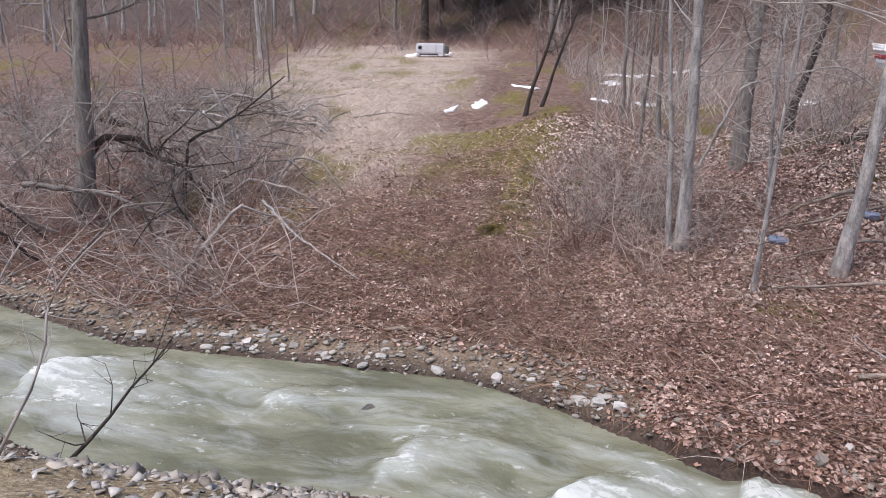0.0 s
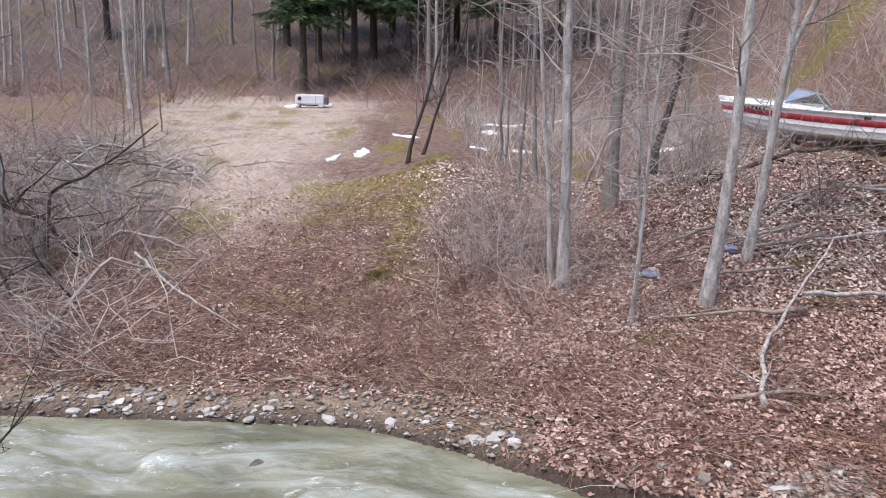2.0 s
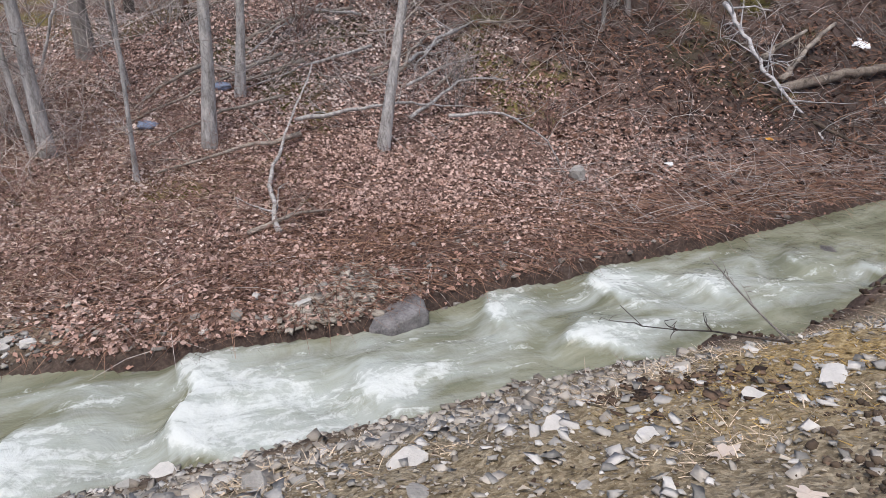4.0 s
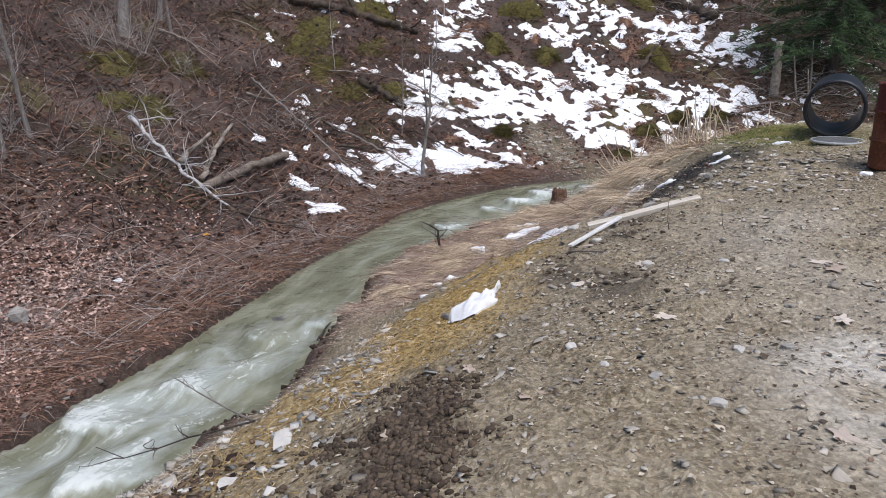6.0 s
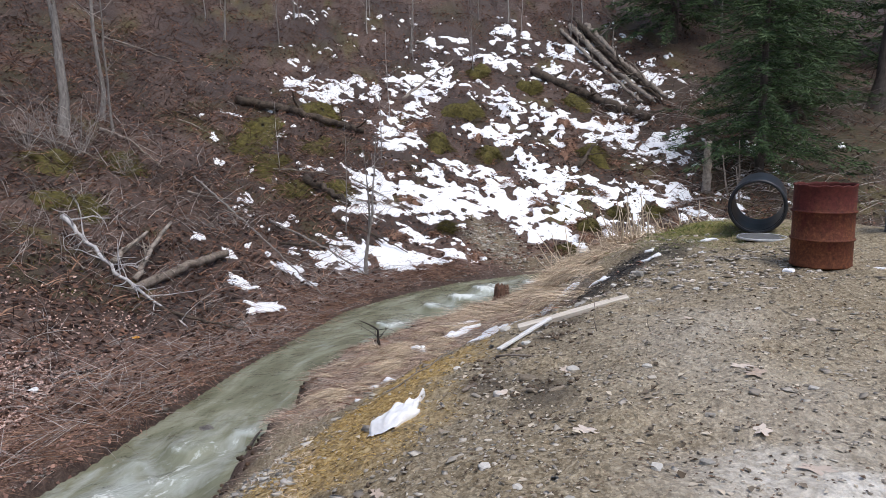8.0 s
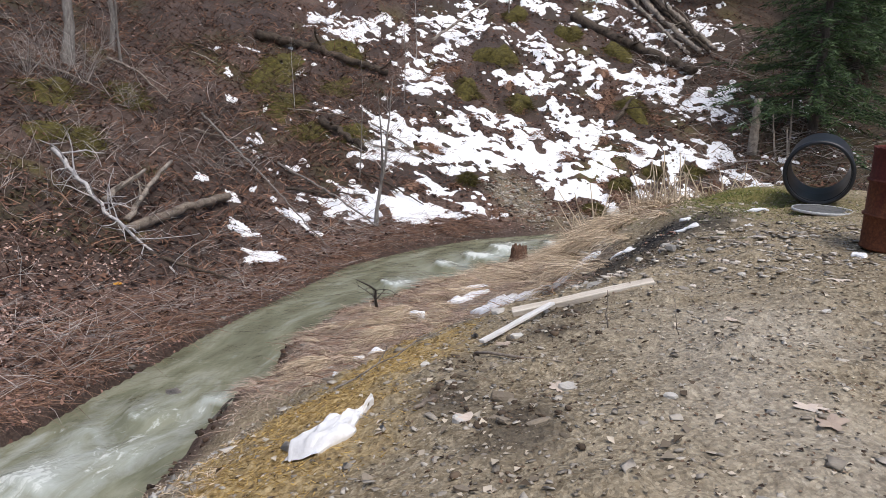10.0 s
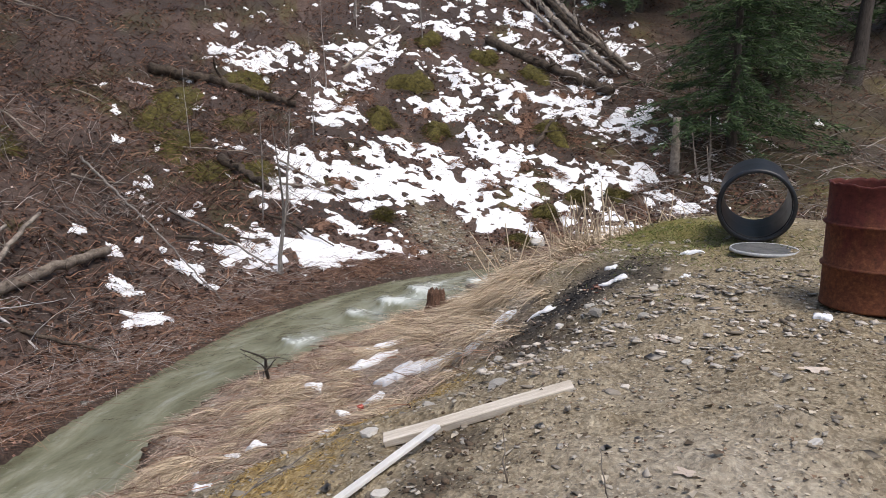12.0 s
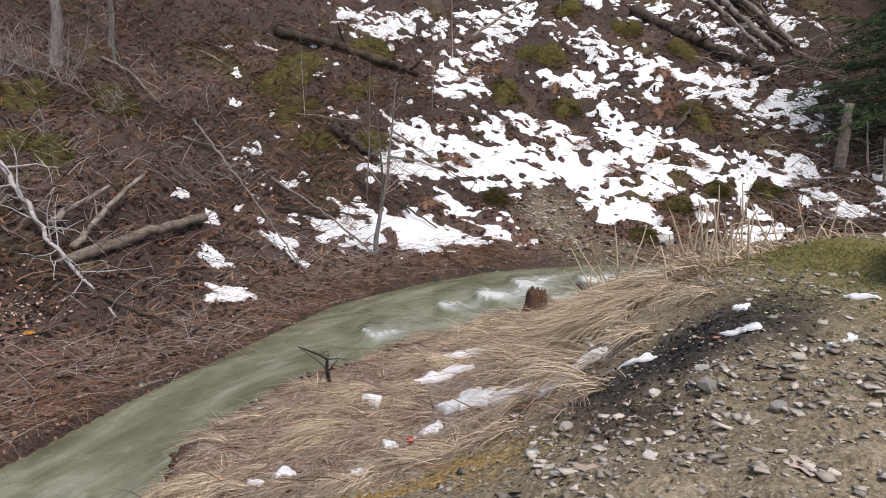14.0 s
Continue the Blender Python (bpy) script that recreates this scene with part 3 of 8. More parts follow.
def zones(x, y):
    """Weights of gravel, moss, straw and darkening (wet edges, dark ground, painted hollow shade), by the plan."""
    df, _ = along(FAR, x, y)
    dn, _ = along(NEAR, x, y)
    n1, n2 = fbm(x, y, 1.4, 4, 31), fbm(x, y, .5, 3, 37)
    near = np.clip(-dn / .3, 0, 1)
    gravel = near.copy()
    gravel = np.maximum(gravel, np.clip(1.2 - np.abs(df - .35) / .55 + (n2 - .5), 0, 1) * (df > 0) * np.clip((3.2 - x) / 1.2, 0, 1) * .55)
    bench = np.clip((x - 8.6) / 1.6, 0, 1) * np.clip((4.0 + .25 * np.clip(x - 9, 0, 4) + .8 * (n1 - .5) * 4 + dn) / .8, 0, 1) * near
    straw = bench * .8
    field = np.clip((df - 4) / 4, 0, 1) * np.clip((1.0 + .16 * df - (x + 1.5) + 3 * (n1 - .5)) / 2.5, 0, 1) * np.clip((x + 5.5 + .12 * df + 3 * (n1 - .5)) / 2, 0, 1) * np.clip((42 - df) / 4, 0, 1)
    straw = np.maximum(straw, field * .95)
    ochre = ochre_zone(x, y)
    moss = np.maximum(ochre * .12, np.clip((n1 - .6) * 9, 0, 1) * (df > 3) * .75)
    ridge = np.exp(-((x - 1.75 - .3 * (y - 14)) / (.26 + .4 * (n2 - .3))) ** 2) * np.clip((y - 11.6) / 1.2, 0, 1) * np.clip((21.5 - y) / 2, 0, 1)
    moss = np.maximum(moss, np.clip(ridge * (n2 * 3.0 - .75), 0, .95) * (df > 2))
    shade = np.exp(-(((x - 27) / 6) ** 2 + ((y + 18) / 6) ** 2))
    moss = np.maximum(moss, np.clip(shade * (n1 * 3.2 - .8), 0, .8) * (df > 1))
    lawn = np.exp(-(((x - 11) / 5) ** 2 + ((y - 16.5) / 1.3) ** 2))
    moss = np.maximum(moss, np.clip(lawn * (n1 * 2.6 - .7), 0, .8))
    grass = np.exp(-(((x - 11.3) / 1.9) ** 2 + ((y + 5.6) / 1.0) ** 2)) * 1.2
    moss = np.maximum(moss, np.clip(grass * (n2 + .3), 0, .8) * near)
    wet_dark = np.clip(1 - np.maximum(df, -dn) / (.28 + .5 * (n2 - .3)), 0, 1) * .9
    # patchy darker ground over the steep hillside, then up the wooded slope
    wet_dark = np.maximum(wet_dark, np.where(df > 0, .95 * np.clip((df - .6) / 2, 0, 1) * np.clip((x - 11) / 4, 0, 1) * np.clip((17 - y) / 3, 0, 1) * np.clip(2.2 * fbm(x, y, 1.6, 4, 39) - .2, .6, 1), 0))
    wet_dark = np.maximum(wet_dark, .65 * np.clip((df - 40) / 6, 0, 1))
    wet_dark = np.maximum(wet_dark, bench * .25)
    for px, py, rx, ry in SOIL_SPOTS:
        wet_dark = np.maximum(wet_dark, .8 * np.exp(-(((x - px) / rx) ** 2 + ((y - py) / ry) ** 2) ** 2) * np.clip(4 * n2 - 1.1, 0, 1))
    # shadows of the bank hollow painted in as darker ground
    wet_dark = np.maximum(wet_dark, .75 * np.exp(-(((x - 9.5) / 4) ** 2 + ((y - 12.5) / 3.5) ** 2) ** 2) * np.clip(2.4 * n1 - .5, .2, 1) * (df > 1))
    wet_dark = np.maximum(wet_dark, .85 * hollow(x, y))
    scar = scar_zone(x, y)
    gravel, moss, wet_dark = np.maximum(gravel, scar), moss * (1 - scar), wet_dark * (1 - scar) + .35 * scar
    return gravel, moss, straw, wet_dark


def bare(x, y):
    """Height with the small relief of the trodden mud."""
    dn, _ = along(NEAR, x, y)
    mud = (dn < -.2) & (x > -9) & (x < 20)
    return height(x, y) + np.where(mud, (fbm(x, y, .5, 5, 51, .62) - .5) * .13 + np.maximum(fbm(x, y, .18, 2, 53) - .58, 0) * .16, 0)


def build_ground():
    z = bare(XX, YY)
    dn, _ = along(NEAR, XX, YY)
    v = np.stack([XX, YY, z], -1).reshape(-1, 3)
    ny, nx = XX.shape
    i = (np.arange(ny - 1)[:, None] * nx + np.arange(nx - 1)[None]).reshape(-1)
    f = np.stack([i, i + 1, i + nx + 1, i + nx], 1)
    me = fast_mesh("ground", v, f, GROUND, True)
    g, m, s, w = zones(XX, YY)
    n1, n2 = fbm(XX, YY, 1.4, 4, 31), fbm(XX, YY, .5, 3, 37)
    oc = ochre_zone(XX, YY) * .92
    char = char_zone(XX, YY)
    dust = dusty(XX, YY)
    dust = np.maximum(dust, .5 * np.exp(-(((XX - 3.9) / 2.0) ** 2 + ((YY + 2.6) / .7) ** 2)) * np.clip(n1 * 2.4 - .6, 0, 1))
    col = np.stack([g, m, s, oc], -1).reshape(-1).astype(np.float32)
    me.color_attributes.new("zone", 'FLOAT_COLOR', 'POINT').data.foreach_set("color", col)
    me.attributes.new("wet_dark", 'FLOAT', 'POINT').data.foreach_set("value", w.reshape(-1).astype(np.float32))
    me.attributes.new("dust", 'FLOAT', 'POINT').data.foreach_set("value", dust.reshape(-1).astype(np.float32))
    me.attributes.new("char", 'FLOAT', 'POINT').data.foreach_set("value", char.reshape(-1).astype(np.float32))
    tagged(new("ground", me), "wooded creek valley floor with leaf litter, mud and gravel", "ground", kind="structure")


build_ground()


# ---- stream ----
def build_water():
    # mid-line of the channel, walked from the downstream end to the bend
    def resample(line):
        seg = np.r_[0, np.cumsum(np.hypot(*np.diff(line, axis=0).T))]
        return seg, line
    pts = []
    segf, _ = resample(FAR)
    for s in np.arange(segf[1], segf[-1] - 20, .08):
        fx, fy = np.interp(s, segf, FAR[:, 0]), np.interp(s, segf, FAR[:, 1])
        pts.append((fx, fy))
    pts = np.array(pts)
    # nearest place on the other bank, smoothed, gives the width
    seg, _ = resample(NEAR)
    sn = along(NEAR, pts[:, 0], pts[:, 1])[1]
    sn = np.maximum.accumulate(sn)
    ker = np.ones(41) / 41
    sn = np.convolve(np.pad(sn, 20, mode='edge'), ker, mode='valid')
    sm = np.stack([np.convolve(np.pad(pts[:, a], 10, mode='edge'), np.ones(21) / 21, mode='valid') for a in (0, 1)], 1)
    nearp = np.stack([np.interp(sn, seg, NEAR[:, 0]), np.interp(sn, seg, NEAR[:, 1])], 1)
    nearp = np.stack([np.convolve(np.pad(nearp[:, a], 20, mode='edge'), np.ones(41) / 41, mode='valid') for a in (0, 1)], 1)
    cross = 46
    w = np.linspace(-.22, 1.22, cross)
    P = nearp[:, None] + (sm - nearp)[:, None] * w[None, :, None]
    X, Y = P[..., 0], P[..., 1]
    flow = np.r_[0, np.cumsum(np.hypot(*np.diff((sm + nearp) / 2, axis=0).T))][:, None] + 0 * X
    across = np.hypot(*(sm - nearp).T)[:, None] * w[None]
    # hydraulic jumps: a sharp upstream edge, foam thinning out downstream: x, y, half width, length, strength
    jumps = ((1.2, 5.7, .55, 1.1, 1.0), (2.5, 5.2, .75, 1.5, 1.2), (3.9, 4.4, .5, 1.1, .85), (-.3, 6.4, .5, .8, .6), (3.0, 5.9, .4, 1.0, .7), (5.7, 4.4, .5, 1.3, .7))
    jumps += ((6.0, 3.3, .5, 1.0, .8), (7.0, 3.8, .5, 1.2, .95), (7.8, 2.9, .45, 1.0, .7), (9.4, 2.3, .35, .8, .55), (9.0, 2.8, .4, .8, .35), (9.8, 1.5, .3, .6, .45),
             (16.6, -1.7, .4, .8, .9), (17.3, -2.5, .5, 1.0, 1.1), (17.2, -4.0, .4, .8, 1.0), (18.2, -3.2, .5, .9, 1.0), (18.7, -4.8, .5, .9, 1.0), (15.2, -.6, .4, .7, .6), (19.3, -6.2, .5, .9, .9), (-1.6, 7.6, .4, .7, .45), (-4.5, 8.2, .7, 1.5, .9), (-7, 9.2, .7, 1.5, .9))
    rapid = np.clip(1 - np.abs(X - 3.9) / 5.5, 0, 1) + .55 * np.exp(-((X - 8.8) / 1.6) ** 2) + .75 * np.exp(-((X + 4) / 4) ** 2) + .35 * np.exp(-((Y + 3.6) / 1.6) ** 2) * (X > 15)
    rapid = np.clip(rapid, .05, 1) * np.clip(4.5 * np.minimum(w + .02, 1.02 - w), 0, 1)[None]
    n = fbm(flow * .8, across * 1.6, 1.0, 4, 61)
    foam, lift = .62 * rapid * n, 0 * X
    wob = (fbm(X, Y, .5, 3, 63) - .5) * .5
    for jx, jy, half, ln, k in jumps:
        dx, dy = (.88, -.47) if jx < 13 else (.68, -.73)
        u, v = (X - jx) * dx + (Y - jy) * dy + wob, -(X - jx) * dy + (Y - jy) * dx
        u = u - .45 * v * v / half
        side = np.exp(-(v / half) ** 2)
        f = np.where(u > 0, np.exp(-np.maximum(u, 0) / ln), np.exp(np.minimum(u, 0) / .05)) * side * k
        foam = np.maximum(foam, f * (.45 + .9 * fbm(flow * 1.2, across * 2.5, .7, 3, 65)))
        lift = lift + side * k * (np.where(u > 0, np.exp(-np.maximum(u, 0) / .5), np.exp(np.minimum(u, 0) / .12)) * .15 - .10 * np.exp(-((u + .35) / .28) ** 2))
    Z = ZW + (n - .5) * .16 * rapid + np.clip(lift, -.16, .2) + (fbm(X, Y, .35, 3, 71) - .5) * .05 * (.25 + rapid)
    ns = len(pts)
    i = (np.arange(ns - 1)[:, None] * cross + np.arange(cross - 1)[None]).reshape(-1)
    me = fast_mesh("water", np.stack([X, Y, Z], -1).reshape(-1, 3), np.stack([i, i + 1, i + cross + 1, i + cross], 1), WATER, True)
    me.attributes.new("foam", 'FLOAT', 'POINT').data.foreach_set("value", np.clip(foam, 0, 1).reshape(-1).astype(np.float32))
    fl = np.stack([flow * .55, across * 1.5, 0 * flow], -1).reshape(-1).astype(np.float32)
    me.attributes.new("flow", 'FLOAT_VECTOR', 'POINT').data.foreach_set("vector", fl)
    tagged(new("water", me), "silty green stream water with white rapids", "water", kind="structure")


build_water()


# ---- loose cover: leaves, stones, grass, stems ----
rng = np.random.default_rng(7)
# scraps of snow: x, y, half length, half width, turn
BANK_SNOW = ((13.2, -2.05, .36, .15, -1.31), (12.23, -1.83, .32, .13, -1.48), (10.8, -2.12, .3, .16, -2.5), (10.35, -2.5, .28, .08, -2.36), (9.77, -2.9, .27, .1, -2.02),
             (10.54, -1.78, .14, .09, .3), (10.0, -.49, .12, .1, .3), (9.55, -1.22, .11, .08, 0), (10.31, -1.4, .1, .06, .6), (11.68, -1.07, .15, .1, .5), (9.88, .22, .24, .07, .5),
             (9.92, -.23, .14, .05, .6), (8.4, -4.3, .07, .05, 0), (8.55, -4.45, .04, .03, 0), (9.4, -4.1, .07, .05, 0), (9.1, -3.3, .12, .04, .9))
TRACK_SNOW = ((25, -16.2, .3, .15, .2), (27.2, -19.5, .3, .2, 0), (26.4, -17.2, .25, .15, .5), (7.0, -4.62, .06, .04, .3), (6.62, -5.35, .05, .03, .4), (9.3, -4.9, .12, .04, .9), (8.9, -3.9, .12, .04, .8), (5.3, -4.6, .08, .03, .3), (9.0, -.1, .14, .05, .6), (12.6, -9.4, .4, .2, .5), (13.0, -8.6, .3, .15, .5))
# scraps on the hillside beside the snow field
HILL_SNOW = ((16.32, 2.05, .4, .3, 1.4), (17.57, 2.79, .5, .2, .7), (18.97, 3.32, .28, .16, .4), (19.66, 4.19, .2, .16, 0), (18.62, 1.72, .5, .2, .9), (17.93, 1.14, .24, .1, .7), (19.53, 2.89, .12, .08, 0),
             (21.36, 3.45, .14, .1, 0), (24.37, 4.42, .22, .14, .5), (25.95, 4.81, .2, .14, .2), (28.9, 4.82, .45, .22, 1.0), (19.75, .45, .5, .35, 1.2), (16.1, 2.35, .16, .1, 0), (18.75, 3.55, .14, .1, .3), (27.5, 5.6, .2, .15, 0))
FIELD_SNOW = ((1.6, 23.1, .2, .45, -.3), (.7, 22.6, .14, .35, -.5), (3.7, 28.1, .4, .4, .2), (6.9, 27.5, .4, .5, .1), (7.0, 23.5, .34, .3, .1), (5.3, 22.5, .3, .3, .2), (11.2, 21.6, .4, .35, .1), (8.5, 31, .8, .5, 0), (11.5, 33, 1.0, .5, .2))


def clear_of_snow(x, y):
    k = np.ones(np.shape(x))
    for cx, cy, rx, ry, _ in BANK_SNOW + TRACK_SNOW:
        k = np.minimum(k, np.clip(np.hypot(x - cx, y - cy) / (.8 * max(rx, ry)) - .6, 0, 1))
    return k


SNOW_LOW = ((21.7, -2.3), (21.1, -3.0), (20.5, -3.7), (22.1, -1.8), (23.4, -1.1), (23.3, -.2), (19.8, .2), (20.2, -.8), (19.6, -1.3), (20.1, -1.8), (22.6, -5.5), (23.0, -6.7), (23.6, -8.7), (23.6, -9.8), (22.1, -9.8),
            (23.9, -12.3), (24.3, -13.6), (20.6, -5.4), (25.0, -.7))
SNOW_MID = ((26.9, -2.9), (27.4, -4.2), (26.8, -5.4), (27.3, -7.0), (26.9, -8.2), (26.3, -9.1), (24.7, -2.5), (24.9, -3.7), (25.3, -5.0), (25.6, -6.4), (25.5, -7.7), (25.5, -9.2), (25.1, -10.4), (25.1, -11.8), (23.1, -2.5),
            (24.3, -5.9), (23.6, -6.4), (24.4, -7.5))
SNOW_HIGH = ((33.1, 2.1), (32.6, 1.1), (33.5, 0), (35.0, -2.8), (33.6, -3.2), (32.0, -2.6), (29.9, -1.7), (30.0, -5.5), (29.3, -6.2), (34.2, -6.6), (32.2, -6.4), (30.9, -6.8), (32.3, -8.1), (31.4, -8.8), (29.5, -8.4),
             (30.2, -10.1), (35.2, -11.9), (33.2, -12.4), (31.8, -12.6), (29.4, -11.6), (33.9, -14.8), (28.9, -13.1), (36.2, -3.8), (36.8, -7.5), (36.2, -9.8), (38.2, -11.5), (39, -5), (40, -9))
MOSSY = ((23.5, -7.9, .55), (29.2, -3.5, .8), (32.0, -4.9, 1.2), (32.6, -10.2, 1.0), (36.1, -6.2, .9), (34.3, -8.5, .8), (22.6, -2.9, .35), (21.3, -6.5, .5), (24.4, -9.2, .4), (24.5, -10.6, .5), (28.6, -5.4, .8), (28.3, -9.6, .9))


def snow_depth(x, y):
    """How strongly snow lies, by the plan: the shaded slope above the bend and scraps beside it."""
    s = np.zeros(np.shape(x))
    for places, rx, ry, w in ((SNOW_LOW, .8, .75, .95), (SNOW_MID, 1.0, .95, 1.05), (SNOW_HIGH, 1.25, 1.0, .95)):
        for cx, cy in places:
            s = np.maximum(s, w * np.exp(-.7 * (((x - cx) / rx) ** 2 + ((y - cy) / ry) ** 2)))
    s = s - 1.3 * scar_zone(x, y)
    for cx, cy, r in MOSSY:
        s = s - .9 * np.exp(-(((x - cx) / r) ** 2 + ((y - cy) / r) ** 2))
    n = .25 * fbm(x, y * .7, 1.3, 3, 111, .6) + .37 * fbm(x * .8, y * .7, .42, 3, 117, .65) + .38 * fbm(x * .8, y * .7, .17, 2, 119)
    return s + (n - .5) * 4.0 - .64


def stuff(name, vf, material, label, category, smooth=False):
    return tagged(new(name, fast_mesh(name, vf[0], vf[1], material, smooth)), label, category, kind="stuff")


def far_litter(x, y):
    df, _ = along(FAR, x, y)
    g, m, s, w = zones(x, y)
    return np.where(df > np.where(x > 2.2, .04, .5), np.clip(1 - s * .75, 0, 1) * np.clip(1.1 - df / 26, .1, 1) * np.clip(.35 + 1.3 * fbm(x, y, .9, 3, 81), 0, 1), 0)


def near_any(x, y):
    return np.where(along(NEAR, x, y)[0] < -.3, np.clip(.2 + fbm(x, y, .7, 3, 87), 0, 1) * (1 - .7 * ochre_zone(x, y)), 0)


def litter(name, n, box, material, keep, size, label, tilt=.55, lift=.02):
    x, y = scatter(rng, n, *box, keep)
    stuff(name, leaf_cards(on_ground(x, y, lift), rng.uniform(*size, len(x)), rng, tilt, slope(x, y)), material, label, "leaf litter")


litter("leaf_litter", 56000, (-9, 13, 4, 19), LITTER, lambda x, y: far_litter(x, y) * np.clip(.35 + (x - 1) / 4, .35, 1), (.03, .075), "brown and reddish fallen leaves covering the far bank")
litter("leaf_litter", 80000, (2.4, 12, 4.5, 15), LITTER_PALE, lambda x, y: far_litter(x, y) * np.clip(1.6 - x / 12, .45, 1) * np.clip(3 * fbm(x, y, 1.1, 3, 151) - .8, .12, 1), (.03, .085), "bleached pinkish fallen leaves lying on the bank")
litter("leaf_litter", 34000, (2.4, 13, 9, 18), LITTER_WHITE, lambda x, y: np.where(along(FAR, x, y)[0] > 1.5, np.clip(3.2 * fbm(x, y, .9, 4, 157) - .9, .06, 1), 0) * (1 - .85 * hollow(x, y)), (.04, .095), "sun-bleached leaves strewn over the slope below the boat")
litter("leaf_litter", 14000, (-4, 6, 7, 15), LITTER_WHITE, lambda x, y: np.where(along(FAR, x, y)[0] > .6, np.clip(3.2 * fbm(x, y, 1.2, 4, 159) - 1.1, .03, 1), 0), (.035, .08), "sun-bleached leaves among the reddish stems")
litter("leaf_litter", 26000, (4, 10.5, 5, 10.5), LITTER_PALE, lambda x, y: np.exp(-(((x - 6.6) / 2.0) ** 2 + ((y - 7.4) / 1.5) ** 2) ** 2) * np.clip(3 * fbm(x, y, .7, 3, 153) - .8, .1, 1), (.04, .09), "bleached pink fallen leaves drifted below the trees")
litter("leaf_litter", 2200, (10, 15, 4, 9), LITTER_PALE, lambda x, y: np.where(along(FAR, x, y)[0] > 1, np.clip(3 * fbm(x, y, 1.2, 3, 155) - 1.0, 0, 1), 0), (.04, .09), "pale leaves caught on the dark bank")
litter("leaf_litter", 30000, (-7, 7, 6.5, 19), LITTER_PALE, lambda x, y: far_litter(x, y) * np.clip(.25 + 1.5 * fbm(x, y, 1.0, 3, 171) - .2, .15, 1), (.035, .08), "pale fallen leaves among the stems")
def hill_keep(x, y):
    return np.where(along(FAR, x, y)[0] > .3, .25 + .75 * fbm(x, y, 1.3, 3, 83) ** 1.5, 0) * (1 - scar_zone(x, y)) * np.where(snow_depth(x, y) > -.05, .04, 1)


litter("leaf_litter", 150000, (10, 46, -16, 15), HILL_LEAF, hill_keep, (.06, .15), "rust brown fallen leaves on the steep hillside", .35)
litter("leaf_litter", 2500, (13, 34, -3, 13), LITTER_PALE, hill_keep, (.04, .1), "pale fallen leaves scattered on the hillside", .35)
litter("ground_debris", 26000, (-1, 10, -6, 4), DEBRIS, near_any, (.01, .03), "crumbs of straw and torn leaf on the mud", .16, .003)
litter("ground_debris", 22000, (-1, 10, -6, 4), BARKSCRAP, near_any, (.01, .028), "dark rotted leaf crumbs on the mud", .16, .003)
litter("leaf_litter", 7000, (-4, 12, -7, 5), DEBRIS, lambda x, y: np.where(along(NEAR, x, y)[0] < -.8, np.clip(2.6 * fbm(x, y, .8, 3, 163) - .7, .1, 1), 0), (.025, .06), "scattered torn leaves on the gravel", .2, .004)


def pebbles(x, y, size, rng, sink=.25, flat=.55):
    """Many small twenty-sided stones in one mesh."""
    bm = bmesh.new()
    bmesh.ops.create_icosphere(bm, subdivisions=1, radius=1)
    bv = np.array([v.co[:] for v in bm.verts])
    bf = np.array([[v.index for v in f.verts] for f in bm.faces])
    bm.free()
    n, k = len(x), len(bv)
    sc = np.stack([rng.uniform(.7, 1.3, n), rng.uniform(.6, 1.0, n), rng.uniform(.35, .75, n) * flat / .55], 1) * size[:, None]
    v = bv[None] * (1 + rng.uniform(-.28, .28, (n, k, 1))) * sc[:, None]
    a, t = rng.uniform(0, 6.28, n), rng.normal(0, .25, n)
    v = np.stack([v[..., 0], v[..., 1] * np.cos(t)[:, None] - v[..., 2] * np.sin(t)[:, None], v[..., 1] * np.sin(t)[:, None] + v[..., 2] * np.cos(t)[:, None]], -1)
    v = np.stack([v[..., 0] * np.cos(a)[:, None] - v[..., 1] * np.sin(a)[:, None], v[..., 0] * np.sin(a)[:, None] + v[..., 1] * np.cos(a)[:, None], v[..., 2]], -1)
    z = bare(x, y) + size * sink * .6
    v = v + np.stack([x, y, z], 1)[:, None]
    return v.reshape(-1, 3), (bf[None] + (np.arange(n) * k)[:, None, None]).reshape(-1, 3)


def chips(x, y, size, rng, sink=.1, flat=.5):
    """Many small angular stones in one mesh: knocked-about boxes, twelve triangles each."""
    bv = np.array([(a, b, c) for a in (-1, 1) for b in (-1, 1) for c in (-1, 1)], float) * .62
    bf = np.array([(0, 1, 3, 2), (4, 6, 7, 5), (0, 4, 5, 1), (2, 3, 7, 6), (0, 2, 6, 4), (1, 5, 7, 3)])
    n = len(x)
    sc = np.stack([rng.uniform(.8, 1.5, n), rng.uniform(.55, 1.0, n), rng.uniform(.5, 1.2, n) * flat], 1) * size[:, None]
    v = (bv[None] * rng.uniform(.45, 1.3, (n, 8, 1)) + rng.uniform(-.22, .22, (n, 8, 3))) * sc[:, None]
    a, t = rng.uniform(0, 6.28, n)[:, None], rng.normal(0, .22, n)[:, None]
    v = np.stack([v[..., 0], v[..., 1] * np.cos(t) - v[..., 2] * np.sin(t), v[..., 1] * np.sin(t) + v[..., 2] * np.cos(t)], -1)
    v = np.stack([v[..., 0] * np.cos(a) - v[..., 1] * np.sin(a), v[..., 0] * np.sin(a) + v[..., 1] * np.cos(a), v[..., 2]], -1)
    v = v + np.stack([x, y, bare(x, y) + size * sink], 1)[:, None]
    return v.reshape(-1, 3), (bf[None] + (np.arange(n) * 8)[:, None, None]).reshape(-1, 4)


